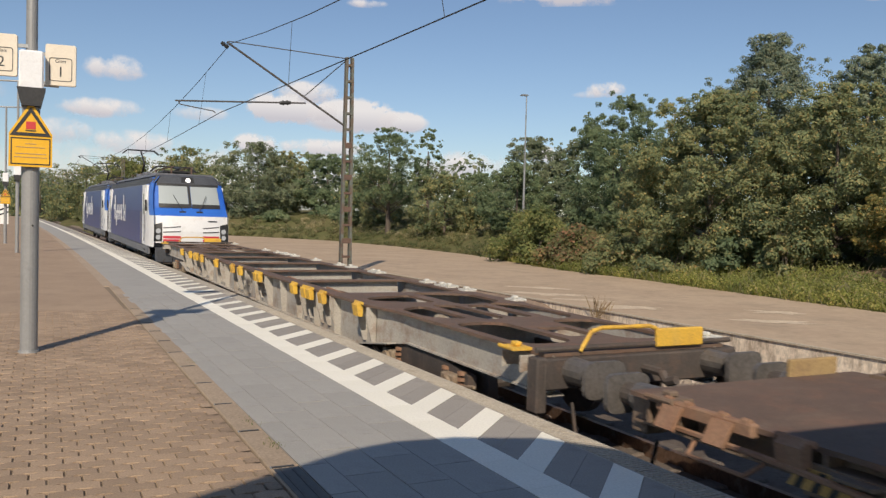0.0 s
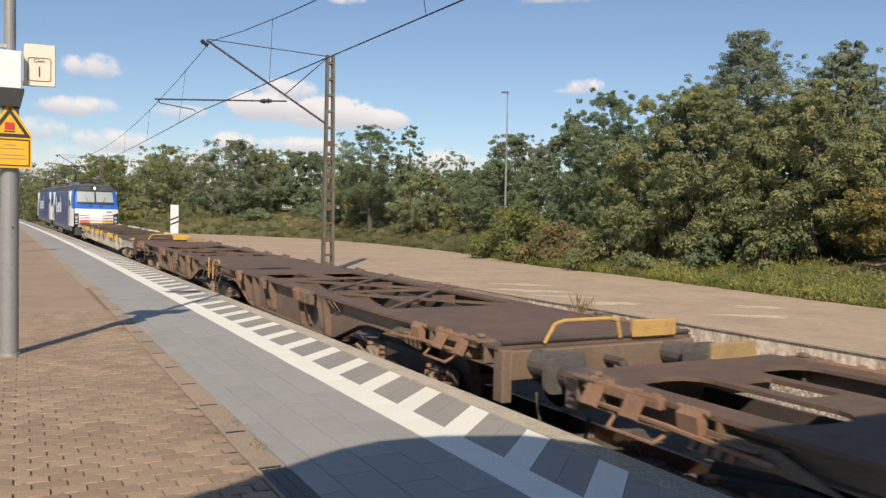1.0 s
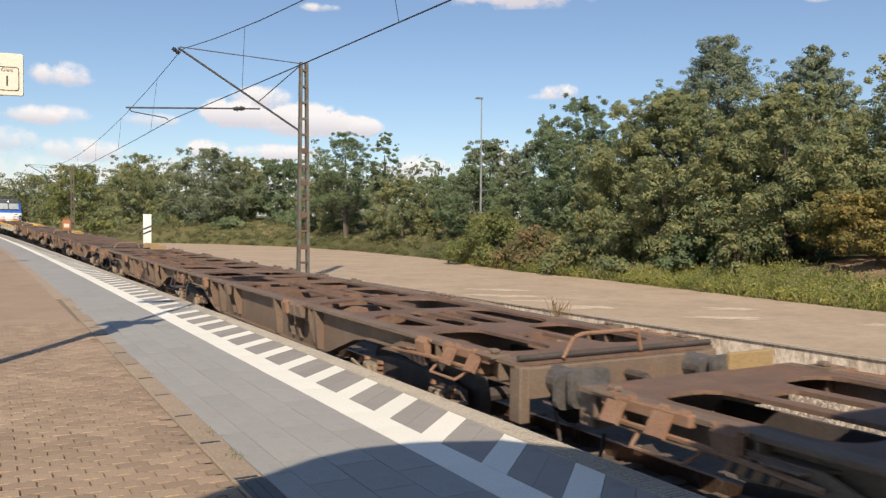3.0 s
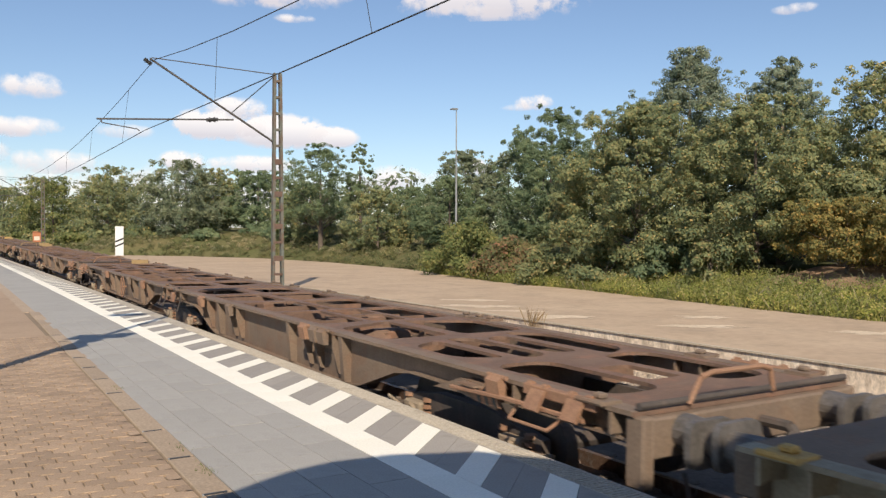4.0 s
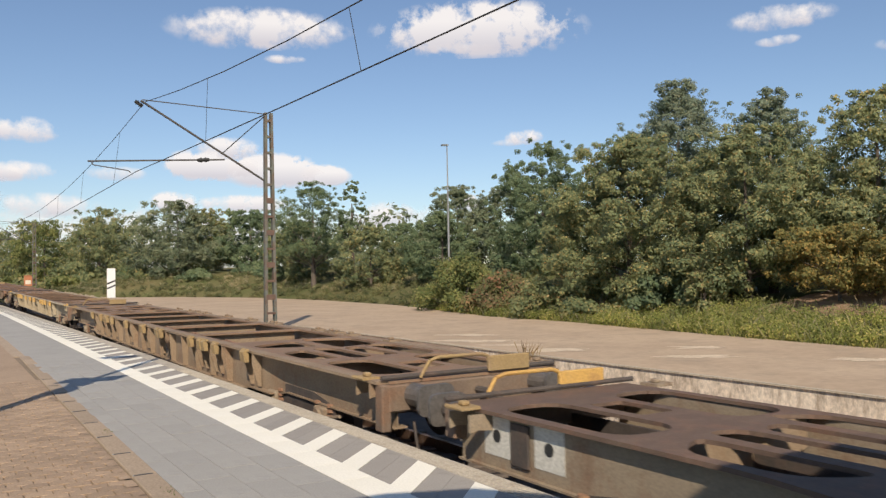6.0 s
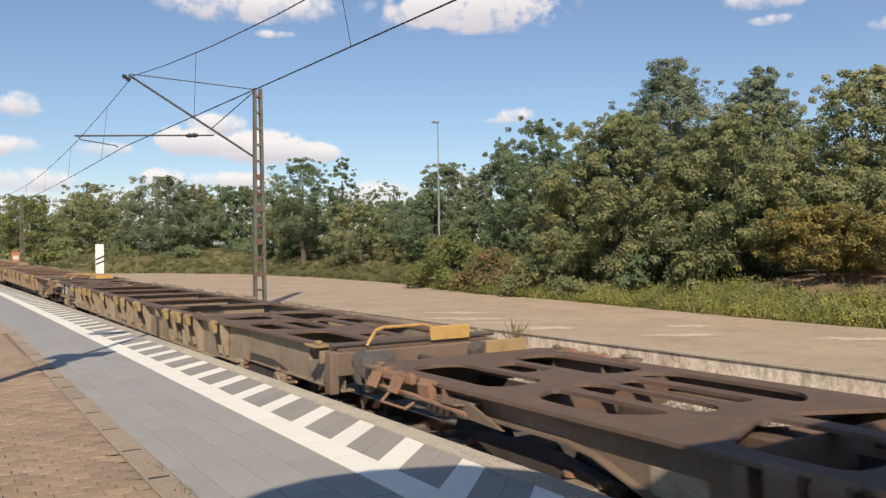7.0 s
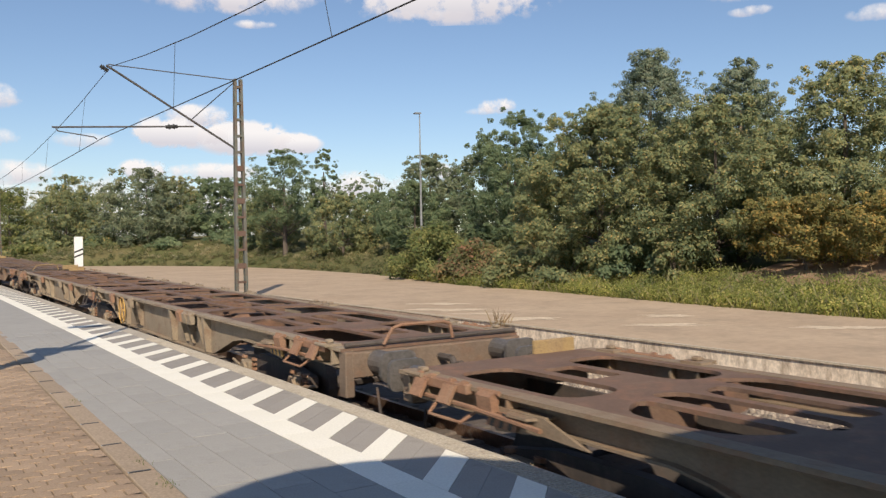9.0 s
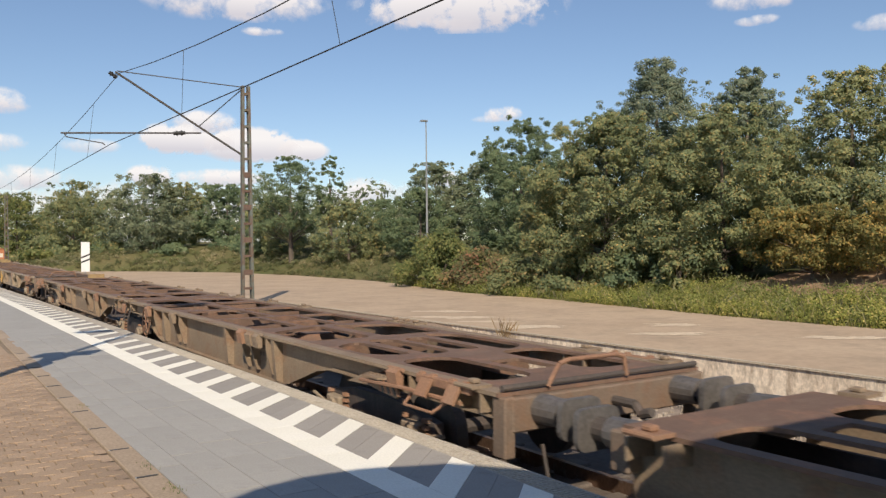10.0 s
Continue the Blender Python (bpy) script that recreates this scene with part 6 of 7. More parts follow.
def locomotive():
    ob = thing("locomotive", "blue and white electric locomotive with raised pantograph", "locomotive", "train")
    E = 9.2
    zs = [0.95, 1.25, 1.55, 1.85, 2.15, 2.45, 2.8, 3.1, 3.42, 3.6, 3.72]
    for side in (-1, 1):
        bm = bmesh.new()
        rows = [0.95, 1.3, 2.3, 3.0, 3.35]
        verts = [[bm.verts.new((side * half_width(z, 5), y, z)) for y in (-E + 2.7, 0, E - 2.7)] for z in rows]
        for i in range(len(rows) - 1):
            for j in range(2):
                bm.faces.new((verts[i][j], verts[i][j + 1], verts[i + 1][j + 1], verts[i + 1][j]))
        part("side_wall", bm, L_NAVY, ob, "dark blue side wall")
        bm = bmesh.new()
        rows = [3.35, 3.55, 3.75]
        verts = [[bm.verts.new((side * half_width(z, 5), y, z)) for y in (-E + 2.4, 0, E - 2.4)] for z in rows]
        for i in range(2):
            for j in range(2):
                bm.faces.new((verts[i][j], verts[i][j + 1], verts[i + 1][j + 1], verts[i + 1][j]))
        part("roof_shoulder", bm, L_ROOF, ob, "grey sloping roof edge")
        bm = bmesh.new()
        box(bm, side * 1.40, side * 1.47, -E + 1.0, E - 1.0, 0.62, 0.96, 0.01)
        part("lower_skirt", bm, L_ROOF, ob, "grey lower skirt")
        # large white mark on the side, as plain upright shapes
        widths = (0.95, 0.55, 0.45, 0.5, 0.45, 0.45, 0.2, 0.5, 0.5)
        y = 5.2 if side < 0 else -5.2
        for k, w in enumerate(widths):
            hgt = 1.25 if k in (0, 7) else 0.78
            if k == 6:
                hgt = 0.18
            y0, y1 = (y - w, y) if side < 0 else (y, y + w)
            bm = bmesh.new()
            z0 = 1.75 - (0.3 if k == 1 else 0)
            box(bm, side * 1.499, side * 1.508, y0, y1 - w * 0.62, z0, z0 + hgt)
            if k not in (6,):
                box(bm, side * 1.499, side * 1.508, y0 + w * 0.3, y1 - w * 0.1, z0 + hgt * 0.42, z0 + hgt * 0.62)
            part("side_mark", bm, L_WHITE, ob, "white shape of a large side mark")
            y += (-1 if side < 0 else 1) * (w + 0.12)
        for sgn in (-1, 1):
            cab = new("cab_side")
            cab.parent = ob
            bm = bmesh.new()
            skin(bm, zs[:6], [0.02, 0.2, 0.4, 0.75, 1.2, 1.55], E, sgn, side)
            skin(bm, [2.45, 2.8, 3.1, 3.35], [0.6, 0.75, 1.2, 1.55], E, sgn, side)
            part("cab_panel", bm, L_WHITE, cab, "white cab side")
            bm = bmesh.new()
            skin(bm, [2.15, 2.45, 2.8, 3.1, 3.42, 3.6, 3.72], [0.0, 0.2, 0.4, 0.61], E + 0.004, sgn, side)
            skin(bm, [3.34, 3.42, 3.6, 3.72], [0.55, 0.75, 1.2, 1.7], E + 0.004, sgn, side)
            part("blue_stripe", bm, L_BLUE, cab, "blue band round the cab")
            d = bmesh.new()
            y = sgn * (E - 2.2)
            box(d, side * 1.44, side * 1.512, y - 0.42, y + 0.42, 0.98, 3.2, 0.02)
            door = part("door", d, L_WHITE, cab, "white cab door")
            bm = bmesh.new()
            prism(bm, rounded(y - 0.17, y + 0.17, 2.15, 3.0, 0.06), "x", side * 1.512, side * 1.518)
            part("door_window", bm, L_GLASS, door)
            bm = bmesh.new()
            box(bm, side * 1.40, side * 1.495, y - 0.62, y + 0.62, 0.96, 3.34)
            part("door_surround", bm, L_WHITE, cab)
            bm = bmesh.new()
            for k in (-0.5, 0.5):
                tube(bm, (side * 1.55, y + k, 1.1), (side * 1.55, y + k, 2.3), 0.018, n=6)
            part("grab_rail", bm, L_ROOF, cab)
            for j in range(3):
                bm = bmesh.new()
                box(bm, side * 1.25, side * 1.5, y - 0.25, y + 0.25, 0.30 + j * 0.22, 0.33 + j * 0.22)
                part("step", bm, BLACK, cab)
    bm = bmesh.new()
    prism(bm, [(-1.2, 3.72), (1.2, 3.72), (1.05, 3.84), (-1.05, 3.84)], "y", -E + 1.7, E - 1.7)
    part("roof", bm, L_ROOF, ob)
    bm = bmesh.new()
    box(bm, -1.44, 1.44, -E + 0.35, E - 0.35, 0.9, 1.1)
    box(bm, -1.40, 1.40, -E + 1.6, E - 1.6, 1.1, 3.6)
    part("inner_body", bm, L_GREY, ob)
    for sgn in (-1, 1):
        fr = new("cab_front")
        fr.parent = ob
        def patch(name, pts, mat, out, label="", thick=0.02):
            bm = bmesh.new()
            front_patch(bm, pts, E, sgn, out, thick)
            return part(name, bm, mat, fr, label)
        patch("lower_front", band(1.10, 1.55, 1.40, 1.41), L_WHITE, 0.0, "white lower front", 0.05)
        patch("upper_front", band(1.55, 2.15, 1.41, 1.41), L_WHITE, 0.0, "white front panel", 0.05)
        patch("blue_sill", band(2.15, 2.45, 1.415, 1.41), L_BLUE, 0.0, "blue band under the windscreen", 0.05)
        patch("windscreen_frame", band(2.45, 3.42, 1.41, 1.33), L_BLUE, 0.0, "blue windscreen surround", 0.05)
        patch("visor", band(3.42, 3.72, 1.33, 1.15), L_GREY, 0.003, "dark grey brow", 0.05)
        patch("brow", band(3.72, 3.84, 1.15, 1.0), L_GREY, 0.003, "", 0.05)
        for s in (-1, 1):
            x0, x1 = (0.06, 1.17) if s > 0 else (-1.17, -0.06)
            patch("windscreen", [(x0, 2.54), (x1, 2.54), (x1 * 0.96, 3.32), (x0 * 0.96, 3.32)], L_GLASS, 0.018, "windscreen pane with sky reflection put into its grey", 0.016)
            patch("screen_edge", [(x0, 2.46), (x1, 2.46), (x1, 2.62), (x0, 2.62)], BLACK, 0.024, "", 0.004)
            xa, xb = sorted((s * 0.42, s * 1.06))
            patch("red_bar", [(xa, 1.13), (xb, 1.13), (xb, 1.25), (xa, 1.25)], L_RED, 0.008, "red stripe")
            patch("red_bar", [(xa, 1.28), (xb, 1.28), (xb, 1.38), (xa, 1.38)], L_RED, 0.008, "red stripe")
            patch("black_line", [(xa, 1.50), (xb, 1.53), (xb, 1.57), (xa, 1.54)], BLACK, 0.008)
            patch("black_line", [(xa, 1.66), (xb, 1.72), (xb, 1.76), (xa, 1.70)], BLACK, 0.008)
            xa, xb = sorted((s * 1.09, s * 1.405))
            hl = patch("headlight", [(xa, 1.16), (xb, 1.16), (xb, 1.88), (xa, 1.80)], BLACK, 0.012, "black headlight surround")
            for z in (1.32, 1.56):
                bm = bmesh.new()
                c = s * 1.235
                tube(bm, (c, sgn * (E - 0.2), z), (c, sgn * (E - 0.095), z), 0.095, n=14)
                part("lamp_glass", bm, L_LAMP, hl, "clear headlamp lens")
            bm = bmesh.new()
            pipe(bm, [(s * 0.32, sgn * (E - 0.28), 2.36), (s * 0.45, sgn * (E - 0.36), 2.6), (s * 0.62, sgn * (E - 0.62), 2.95)], 0.014)
            box(bm, s * 0.32 - 0.12, s * 0.32 + 0.12, sgn * (E - 0.34), sgn * (E - 0.24), 2.26, 2.34)
            part("wiper", bm, BLACK, fr)
        patch("centre_pillar", [(-0.05, 2.48), (0.05, 2.48), (0.05, 3.40), (-0.05, 3.40)], BLACK, 0.012, "black centre pillar")
        patch("screen_rim", [(-1.2, 3.32), (1.2, 3.32), (1.18, 3.42), (-1.18, 3.42)], BLACK, 0.010, "black upper screen rim")
        patch("lamp_panel", band(3.46, 3.70, 0.26, 0.22, 4), BLACK, 0.012, "black top lamp panel")
        bm = bmesh.new()
        tube(bm, (0, sgn * (E - 1.17), 3.57), (0, sgn * (E - 1.06), 3.57), 0.085, n=16)
        part("top_lamp", bm, L_LIT, fr, "lit round top lamp")
        patch("number_strip", [(0.62, 1.93), (0.98, 1.93), (0.98, 1.99), (0.62, 1.99)], L_GREY, 0.008, "small plain number strip")
        bm = bmesh.new()
        box(bm, -1.33, 1.33, sgn * (E - 0.25), sgn * (E - 0.02), 0.35, 0.92, 0.03)
        part("buffer_beam", bm, L_GREY, fr)
        for s in (-1, 1):
            bm = bmesh.new()
            tube(bm, (s * 0.875, sgn * (E - 0.05), 1.02), (s * 0.875, sgn * (E + 0.25), 1.02), 0.13, n=14)
            box(bm, s * 0.875 - 0.24, s * 0.875 + 0.24, sgn * (E + 0.22), sgn * (E + 0.28), 0.85, 1.19, 0.02)
            part("buffer", bm, BUFFER, fr, "dark grey buffer")
            bm = bmesh.new()
            box(bm, s * 1.52, s * 1.60, sgn * (E - 1.3), sgn * (E - 1.2), 2.3, 2.75, 0.02)
            part("side_camera", bm, BLACK, fr)
    for y in (-4.75, 4.75):
        bg = new("bogie")
        bg.parent = ob
        for sx in (-1, 1):
            bm = bmesh.new()
            prism(bm, [(y - 2.2, 0.55), (y - 1.6, 0.85), (y + 1.6, 0.85), (y + 2.2, 0.55), (y + 1.0, 0.42), (y - 1.0, 0.42)], "x", sx * 1.02, sx * 1.16)
            part("side_frame", bm, GREASE, bg)
            for k in (-1.5, 1.5):
                bm = bmesh.new()
                tube(bm, (sx * 0.72, y + k, 0.62), (sx * 0.86, y + k, 0.62), 0.62, n=24)
                part("wheel", bm, GREASE, bg)
                bm = bmesh.new()
                box(bm, sx * 1.1, sx * 1.28, y + k - 0.22, y + k + 0.22, 0.42, 0.82, 0.03)
                part("axle_box", bm, W_OLIVE, bg)
    bm = bmesh.new()
    box(bm, -1.2, 1.2, -2.0, 2.0, 0.35, 0.95, 0.05)
    part("transformer", bm, L_GREY, ob)
    # roof gear and pantographs
    for y, up in ((6.0, True), (-5.2, False)):
        pg = new("pantograph")
        pg.parent = ob
        bm = bmesh.new()
        box(bm, -0.6, 0.6, y - 0.9, y + 0.9, 3.95, 4.02)
        for sx in (-0.5, 0.5):
            for k in (-0.7, 0.7):
                tube(bm, (sx, y + k, 3.82), (sx, y + k, 3.97), 0.05, n=8)
        part("base_frame", bm, BLACK, pg)
        z1, z2 = (4.75, 5.55) if up else (4.12, 4.2)
        bm = bmesh.new()
        tube(bm, (0, y + 0.7, 4.02), (0, y - 1.0, z1), 0.06, n=8)
        part("lower_arm", bm, BLACK, pg)
        bm = bmesh.new()
        tube(bm, (0, y - 1.0, z1), (0, y + 0.6, z2), 0.045, n=8)
        part("upper_arm", bm, BLACK, pg)
        bm = bmesh.new()
        for k in (-0.15, 0.15):
            pipe(bm, [(-0.95, y + 0.6 + k, z2 - 0.18), (-0.7, y + 0.6 + k, z2 + 0.03), (0.7, y + 0.6 + k, z2 + 0.03), (0.95, y + 0.6 + k, z2 - 0.18)], 0.03)
        part("head", bm, BLACK, pg)
    for k in range(6):
        bm = bmesh.new()
        y = -2.6 + k * 1.05
        box(bm, -0.75 + 0.1 * (k % 2), 0.75, y - 0.36, y + 0.36, 3.84, 4.0 + 0.05 * (k % 3), 0.03)
        part("roof_box", bm, L_ROOF, ob)
    for sx in (-1, 1):
        bm = bmesh.new()
        tube(bm, (sx * 0.4, -7.0, 4.15), (sx * 0.4, 7.0, 4.15), 0.02, n=6)
        for k in range(7):
            tube(bm, (sx * 0.4, -6.6 + 2.2 * k, 3.8), (sx * 0.4, -6.6 + 2.2 * k, 4.15), 0.035, n=8)
        part("roof_line", bm, RUST_MAST, ob)
    return ob


# ---- paving pieces, nearest first ----
def shared(name, mesh, parent, m):
    ob = bpy.data.objects.new(name, mesh)
    scene.collection.objects.link(ob)
    ob.parent = parent
    ob.matrix_basis = m
    return ob


def mesh_of(bm, name, mat):
    me = bpy.data.meshes.new(name)
    bm.normal_update()
    bm.to_mesh(me)
    bm.free()
    me.materials.append(mat)
    return me


BONE = [(-0.094, -0.078), (-0.062, -0.078), (-0.036, -0.058), (0.036, -0.058), (0.062, -0.078), (0.094, -0.078),
        (0.094, 0.062), (0.062, 0.062), (0.036, 0.082), (-0.036, 0.082), (-0.062, 0.062), (-0.094, 0.062)]


def bone_geometry(x, y, z, jitter):
    n, b = len(BONE), 0.965
    v = [(x + px, y + py, z - 0.03) for px, py in BONE]
    v += [(x + px, y + py, z - 0.004) for px, py in BONE]
    v += [(x + px * b, y + py * b, z + jitter) for px, py in BONE]
    f = []
    for r in (0, n):
        f += [(r + i, r + (i + 1) % n, r + n + (i + 1) % n, r + n + i) for i in range(n)]
    f.append(tuple(range(2 * n, 3 * n)))
    return v, f


def paving():
    pr = random.Random(5)
    root = thing("paving", "brown interlocking bone-shaped clay pavers", "pavement", kind="structure")
    v, f = bone_geometry(0, 0, 0, 0)
    me = bpy.data.meshes.new("paver")
    me.from_pydata(v, [], f)
    me.materials.append(PAVER_ONE)
    rest_v, rest_f, single = [], [], 0
    dy, dx = 0.1452, 0.2
    for j in range(int((15.2 + 1.1) / dy)):
        y = -1.0975 + j * dy
        for i in range(56):
            x = KERB_X - 0.1 - i * dx - (dx / 2 if j % 2 else 0)
            if y > 8 and x < -3.2:
                continue
            if x < -6:
                continue
            z = 0.0 + pr.uniform(-0.002, 0.002)
            if i == 0 and j % 2:
                # a half stone closes the row at the edging
                k = len(rest_v)
                xa, xb = KERB_X - 0.095, KERB_X - 0.008
                rest_v += [(xa, y - 0.066, z + climb(y)), (xb, y - 0.066, z + climb(y)), (xb, y + 0.062, z + climb(y)), (xa, y + 0.062, z + climb(y))]
                rest_f.append((k, k + 1, k + 2, k + 3))
            if 4.6 < y < 7.2 and x > -2.4 and single < 300:
                shared("paver", me, root, pose(x, y, z, pr.uniform(-0.5, 0.5), pr.uniform(-0.5, 0.5), pr.uniform(-0.8, 0.8)))
                single += 1
            else:
                v, f = bone_geometry(x + pr.uniform(-0.002, 0.002), y, z + climb(y), pr.uniform(-0.001, 0.001))
                k = len(rest_v)
                rest_v += v
                rest_f += [tuple(k + q for q in face) for face in f]
    rest = raw_mesh("pavers", rest_v, rest_f, PAVER, root)
    tagged(rest, "brown interlocking pavers", kind="stuff")

    edging = thing("edging", "row of brown concrete edging stones with dark joints", "pavement", kind="structure")
    bm = bmesh.new()
    box(bm, KERB_X + 0.012, GREY_X - 0.03, -0.485, 0.485, -0.05, 0.0, 0.006)
    me = mesh_of(bm, "edging_stone", KERB)
    for k in range(21):
        y = 0.7725 + k * 0.985
        if y < 19.8:
            shared("edging_stone", me, edging, pose(0, y, 0.004 + pr.uniform(-0.002, 0.002) + climb(y), 0, 0, 0))
    for k in range(4, 15):
        y = 1.265 + k * 0.985
        slit = thing("drain_slot", "narrow dark slot between two edging stones", "drain", "edging slots", m=pose(1.43, y, climb(y)))
        bm = bmesh.new()
        box(bm, -0.075, 0.075, -0.013, 0.013, -0.03, 0.008)
        part("slot_plate", bm, BLACK, slit)
        bm = bmesh.new()
        box(bm, -0.083, -0.076, -0.016, 0.016, -0.03, 0.009)
        part("slot_rim", bm, GALV, slit)
    drain = thing("drain_channel", "slotted dark metal drain channel", "drain")
    for k in range(2):
        bm = bmesh.new()
        box(bm, 1.395 + 0.075 * k, 1.415 + 0.075 * k, 1.0, 5.17, -0.028, 0.009)
        part("bar", bm, DARK_STEEL, drain)
    bm = bmesh.new()
    box(bm, 1.36, 1.53, 1.0, 5.17, -0.03, 0.0065)
    part("channel", bm, BLACK, drain)

    slabs = thing("slabs", "smooth grey concrete slabs along the platform", "pavement", kind="structure")
    cols = ((GREY_X - 0.02, 1.745), (1.745, 2.055), (2.055, 2.37), (2.37, LINE_X))
    for c, (x0, x1) in enumerate(cols):
        ln = 0.61
        bm = bmesh.new()
        box(bm, -(x1 - x0) / 2 + 0.003, (x1 - x0) / 2 - 0.003, -ln / 2 + 0.003, ln / 2 - 0.003, -0.04, 0.0)
        me = mesh_of(bm, "slab", SLAB)
        for k in range(-1, 30):
            y = 0.6 + (k + 0.5 * (c % 2)) * ln
            if y + ln / 2 <= 18.3:
                shared("slab", me, slabs, pose((x0 + x1) / 2 + bend(y), y, 0.003 + pr.uniform(-0.0015, 0.0015) + climb(y), 0, 0, math.degrees(y / 1900)))
    line = thing("safety_line", "white safety line of slabs", "pavement", kind="structure")
    bm = bmesh.new()
    box(bm, -(HATCH_X - LINE_X) / 2 + 0.001, (HATCH_X - LINE_X) / 2 - 0.001, -0.299, 0.299, -0.04, 0.0)
    me = mesh_of(bm, "line_slab", SLAB_WHITE)
    for k in range(39):
        y = 0.9 + k * 0.6
        if y < 23.9:
            shared("line_slab", me, line, pose((LINE_X + HATCH_X) / 2 + bend(y) + pr.uniform(-0.003, 0.003), y, 0.005 + climb(y), 0, 0, math.degrees(y / 1900)))

    hatch = thing("hatched_band", "grey safety band with slanted white slabs", "pavement", kind="structure")
    w = LIP_X - HATCH_X
    me_w, me_d = None, None
    for mat, y0, y1 in ((SLAB_WHITE, 0.0, 0.315), (SLAB_DARK, 0.319, 0.607), (SLAB_DARK, 0.611, 0.901)):
        bm = bmesh.new()
        prism(bm, [(0.002, y0), (w - 0.002, y0 + w), (w - 0.002, y1 + w), (0.002, y1)], "z", -0.04, 0.0)
        me = mesh_of(bm, "hatch_slab", mat)
        for k in range(-8, 74):
            y = 5.36 + k * 0.905
            z = (0.004 if mat is SLAB_WHITE else 0.002) + climb(y)
            if y > 29 and mat is SLAB_DARK:
                continue
            shared("hatch_slab", me, hatch, pose(HATCH_X + bend(y), y, z, 0, 0, math.degrees(y / 1900)))
    # ribbed concrete lip
    lip = thing("edge_ribs", "fine ribbed strip on the platform edge", "pavement", kind="structure")
    vv, ff = [], []
    for k in range(330):
        y = 2.0 + k * 0.04
        for i in range(1):
            a = len(vv)
            x0, x1 = LIP_X + 0.02 + bend(y), EDGE_X - 0.03 + bend(y)
            zz = climb(y)
            vv += [(x0, y, zz), (x1, y, zz), (x1, y + 0.02, zz), (x0, y + 0.02, zz), (x0, y, zz + 0.006), (x1, y, zz + 0.006), (x1, y + 0.02, zz + 0.006), (x0, y + 0.02, zz + 0.006)]
            ff += [(a + 4, a + 5, a + 6, a + 7), (a, a + 1, a + 5, a + 4), (a + 2, a + 3, a + 7, a + 6), (a + 1, a + 2, a + 6, a + 5), (a + 3, a, a + 4, a + 7)]
    tagged(raw_mesh("ribs", vv, ff, EDGE, lip), kind="stuff")

    # tufts in the joints of the edging
    def tuft():
        y = (6.45, 5.75, 9.4)[int(rng.integers(3))] + rng.normal() * 0.09
        return (1.50 + rng.normal() * 0.03, y, 0.0)
    grass("joint_weeds", 110, tuft, 0.03, GRASS, "small weeds in the paving joints", 0.004)


paving()


def rails():
    track = thing("track", "rusty rails on concrete sleepers", "track", kind="structure")
    for s in (-0.7525, 0.7525):
        strip("rail", TRACK_X + s - 0.036, TRACK_X + s + 0.036, RAIL, RAIL_STEEL, -40, 290, thick=0.17, parent=track)
    bm = bmesh.new()
    box(bm, -1.3, 1.3, -0.13, 0.13, -0.2, 0.0, 0.02)
    me = mesh_of(bm, "sleeper", SLEEPER)
    for k in range(160):
        y = -12 + k * 0.62
        shared("sleeper", me, track, pose(TRACK_X + bend(y), y, RAIL - 0.13 + climb(y)))


rails()


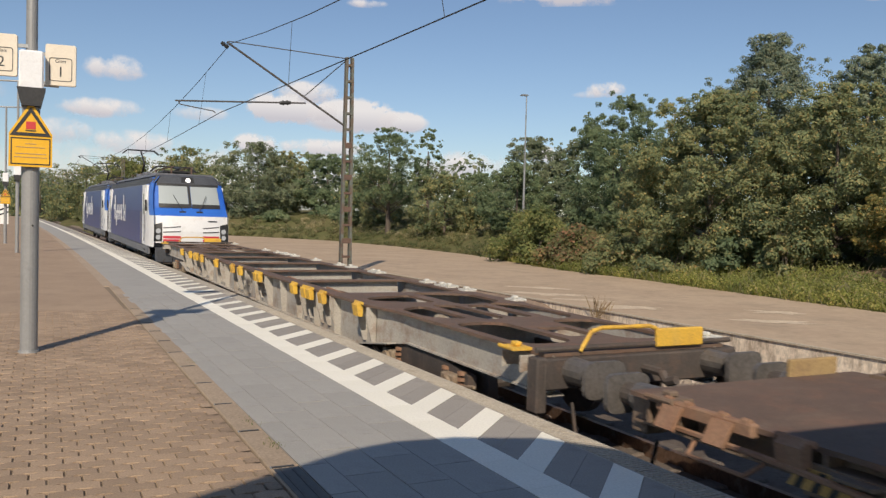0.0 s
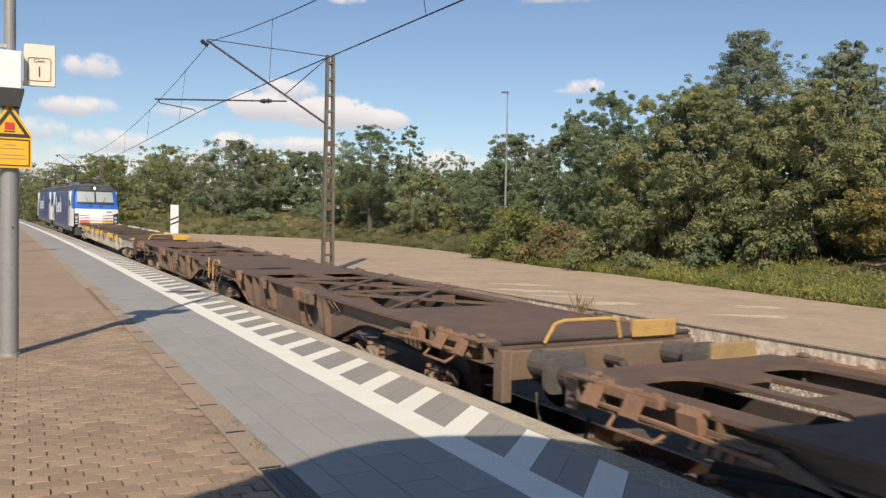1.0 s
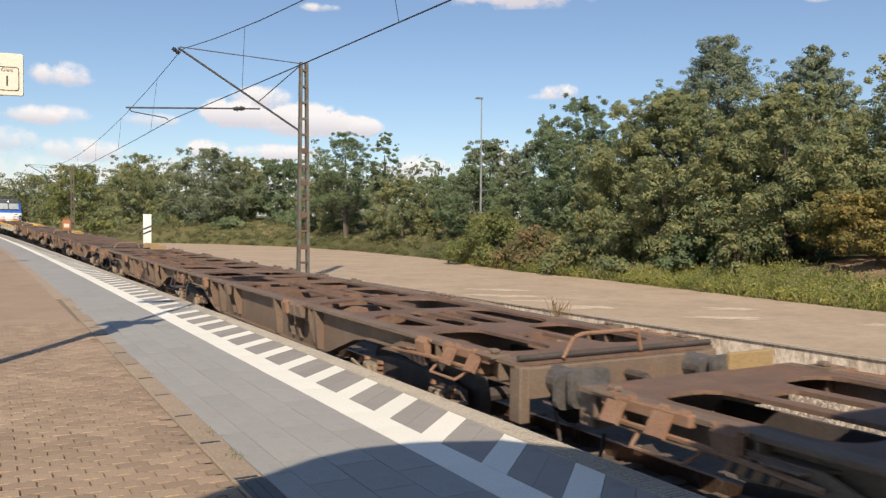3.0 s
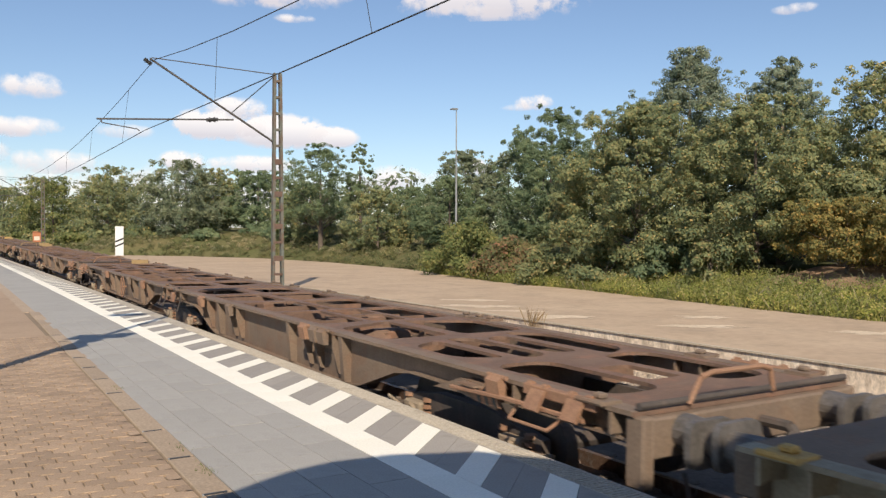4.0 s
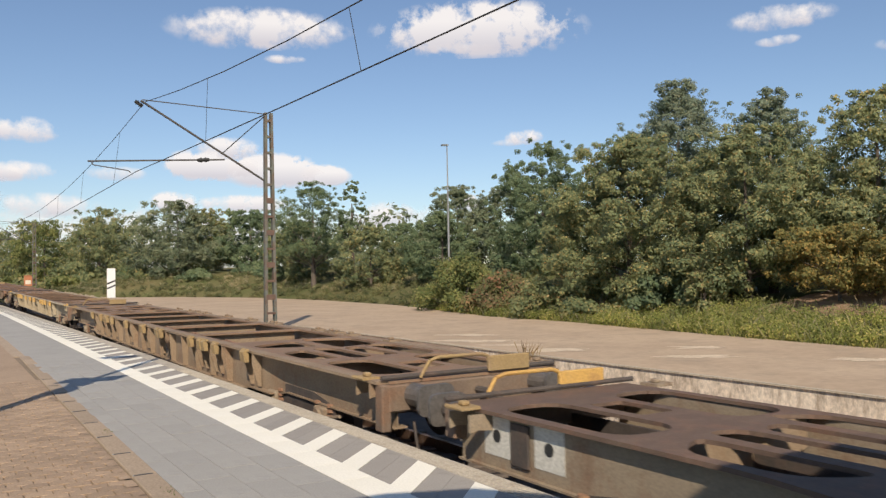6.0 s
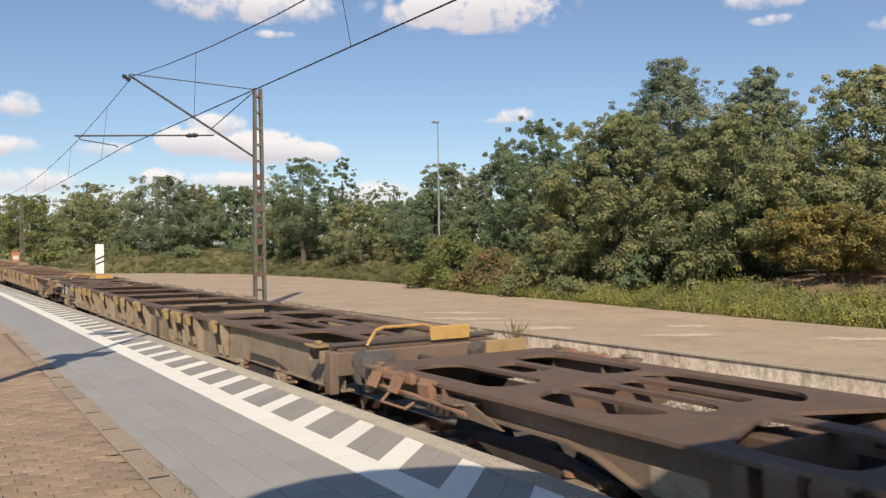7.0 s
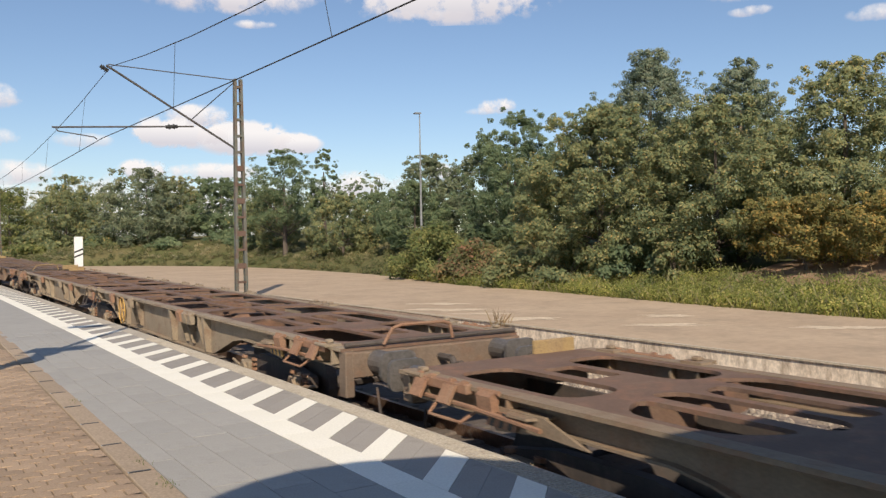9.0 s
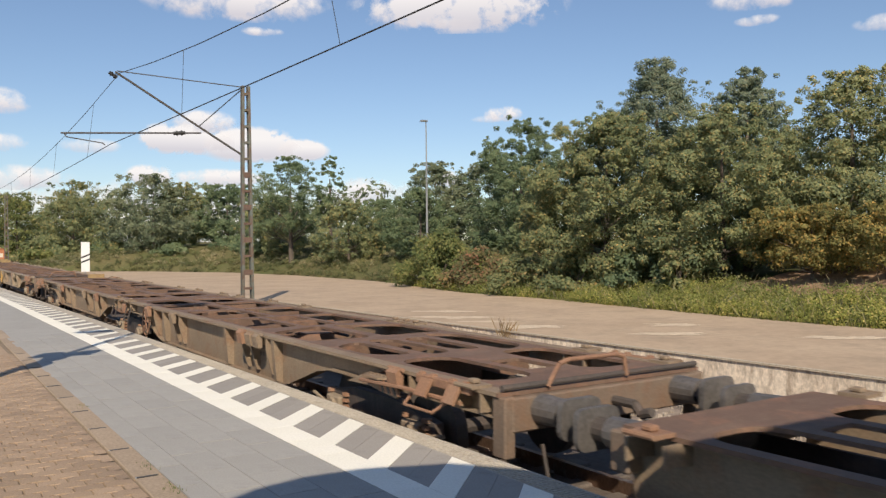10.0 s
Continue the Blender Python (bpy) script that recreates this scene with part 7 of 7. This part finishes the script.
# ---- the train ----
SPEED = 27.2
GAPS = [32.2, 5.42, -20.85, -46.9, -76.0, -105.0, -130.0, -155.95, -181.6, -207.3, -237.0, -267.2, -292.5]
GREY = long_wagon("dusty grey container flat wagon with yellow spigots, empty", W_GREY, D_DARK, W_YELLOW, W_YELLOW, 25.94)
FADED = long_wagon("faded grey-brown container flat wagon with dull spigots, empty", W_OLIVE, D_DARK, W_DULL, W_OCHRE, 25.94)
BEIGE = long_wagon("dusty beige container flat wagon with ochre spigots, empty", W_BEIGE, D_TAN, W_OCHRE, W_DULL, 25.3)
TAN = long_wagon("dusty tan container flat wagon with rusty ochre spigots, empty", W_TAN, D_TAN, W_DULL, W_DULL, 25.3)
PLATED = double_wagon("brown articulated flat wagon with plated deck, empty", W_BROWN, D_DARK, RUSTY, 26.6, teeth=True, solid=True)
DARK26 = double_wagon("dark brown articulated container wagon, empty", W_BROWN, D_DARK, RUSTY, 25.9)
RUSTY29 = double_wagon("rust-brown articulated container wagon, empty", W_BROWN, D_BROWN, RUSTY, 29.3)
BROWN30 = double_wagon("dusty brown articulated container wagon, empty", W_EARTH, D_BROWN, RUSTY, 29.9, wheel=-2.2)
RUST25 = long_wagon("rusty brown container flat wagon, empty", W_EARTH, D_BROWN, RUSTY, RUSTY, 25.3)
OLIVE30 = double_wagon("dusty olive-brown articulated container wagon, empty", W_OLIVE, D_BROWN, RUSTY, 29.7, wheel=-3.35)
ORDER = [GREY, PLATED, DARK26, RUSTY29, RUSTY29, BEIGE, TAN, FADED, DARK26, OLIVE30, BROWN30, RUST25]


def grade(y):
    """The rails climb a little more steeply than the platform."""
    return climb(y) - 0.02 + 0.0085 * min(120.0, max(0.0, y))


def on_track(y):
    dy = 0.5
    turn = math.degrees(math.atan2(-(bend(y + dy) - bend(y - dy)), 2 * dy))
    tilt = math.degrees(math.atan2(grade(y + dy) - grade(y - dy), 2 * dy))
    return pose(TRACK_X + bend(y), y, RAIL + grade(y), tilt, 0, turn)


TRAIN, used = [], set()
for kind, a, b in zip(ORDER, GAPS, GAPS[1:]):
    car = copy_thing(kind, on_track((a + b) / 2)) if kind in used else kind
    used.add(kind)
    TRAIN.append((car, (a + b) / 2))
LOCO = locomotive()
TRAIN.append((LOCO, GAPS[0] + 9.5))
TRAIN.append((copy_thing(LOCO, on_track(60)), GAPS[0] + 28.5))


def motions():
    for car, s in TRAIN:
        walk(car, [(t * 0.5, on_track(s + SPEED * t * 0.5)) for t in range(21)])


motions()
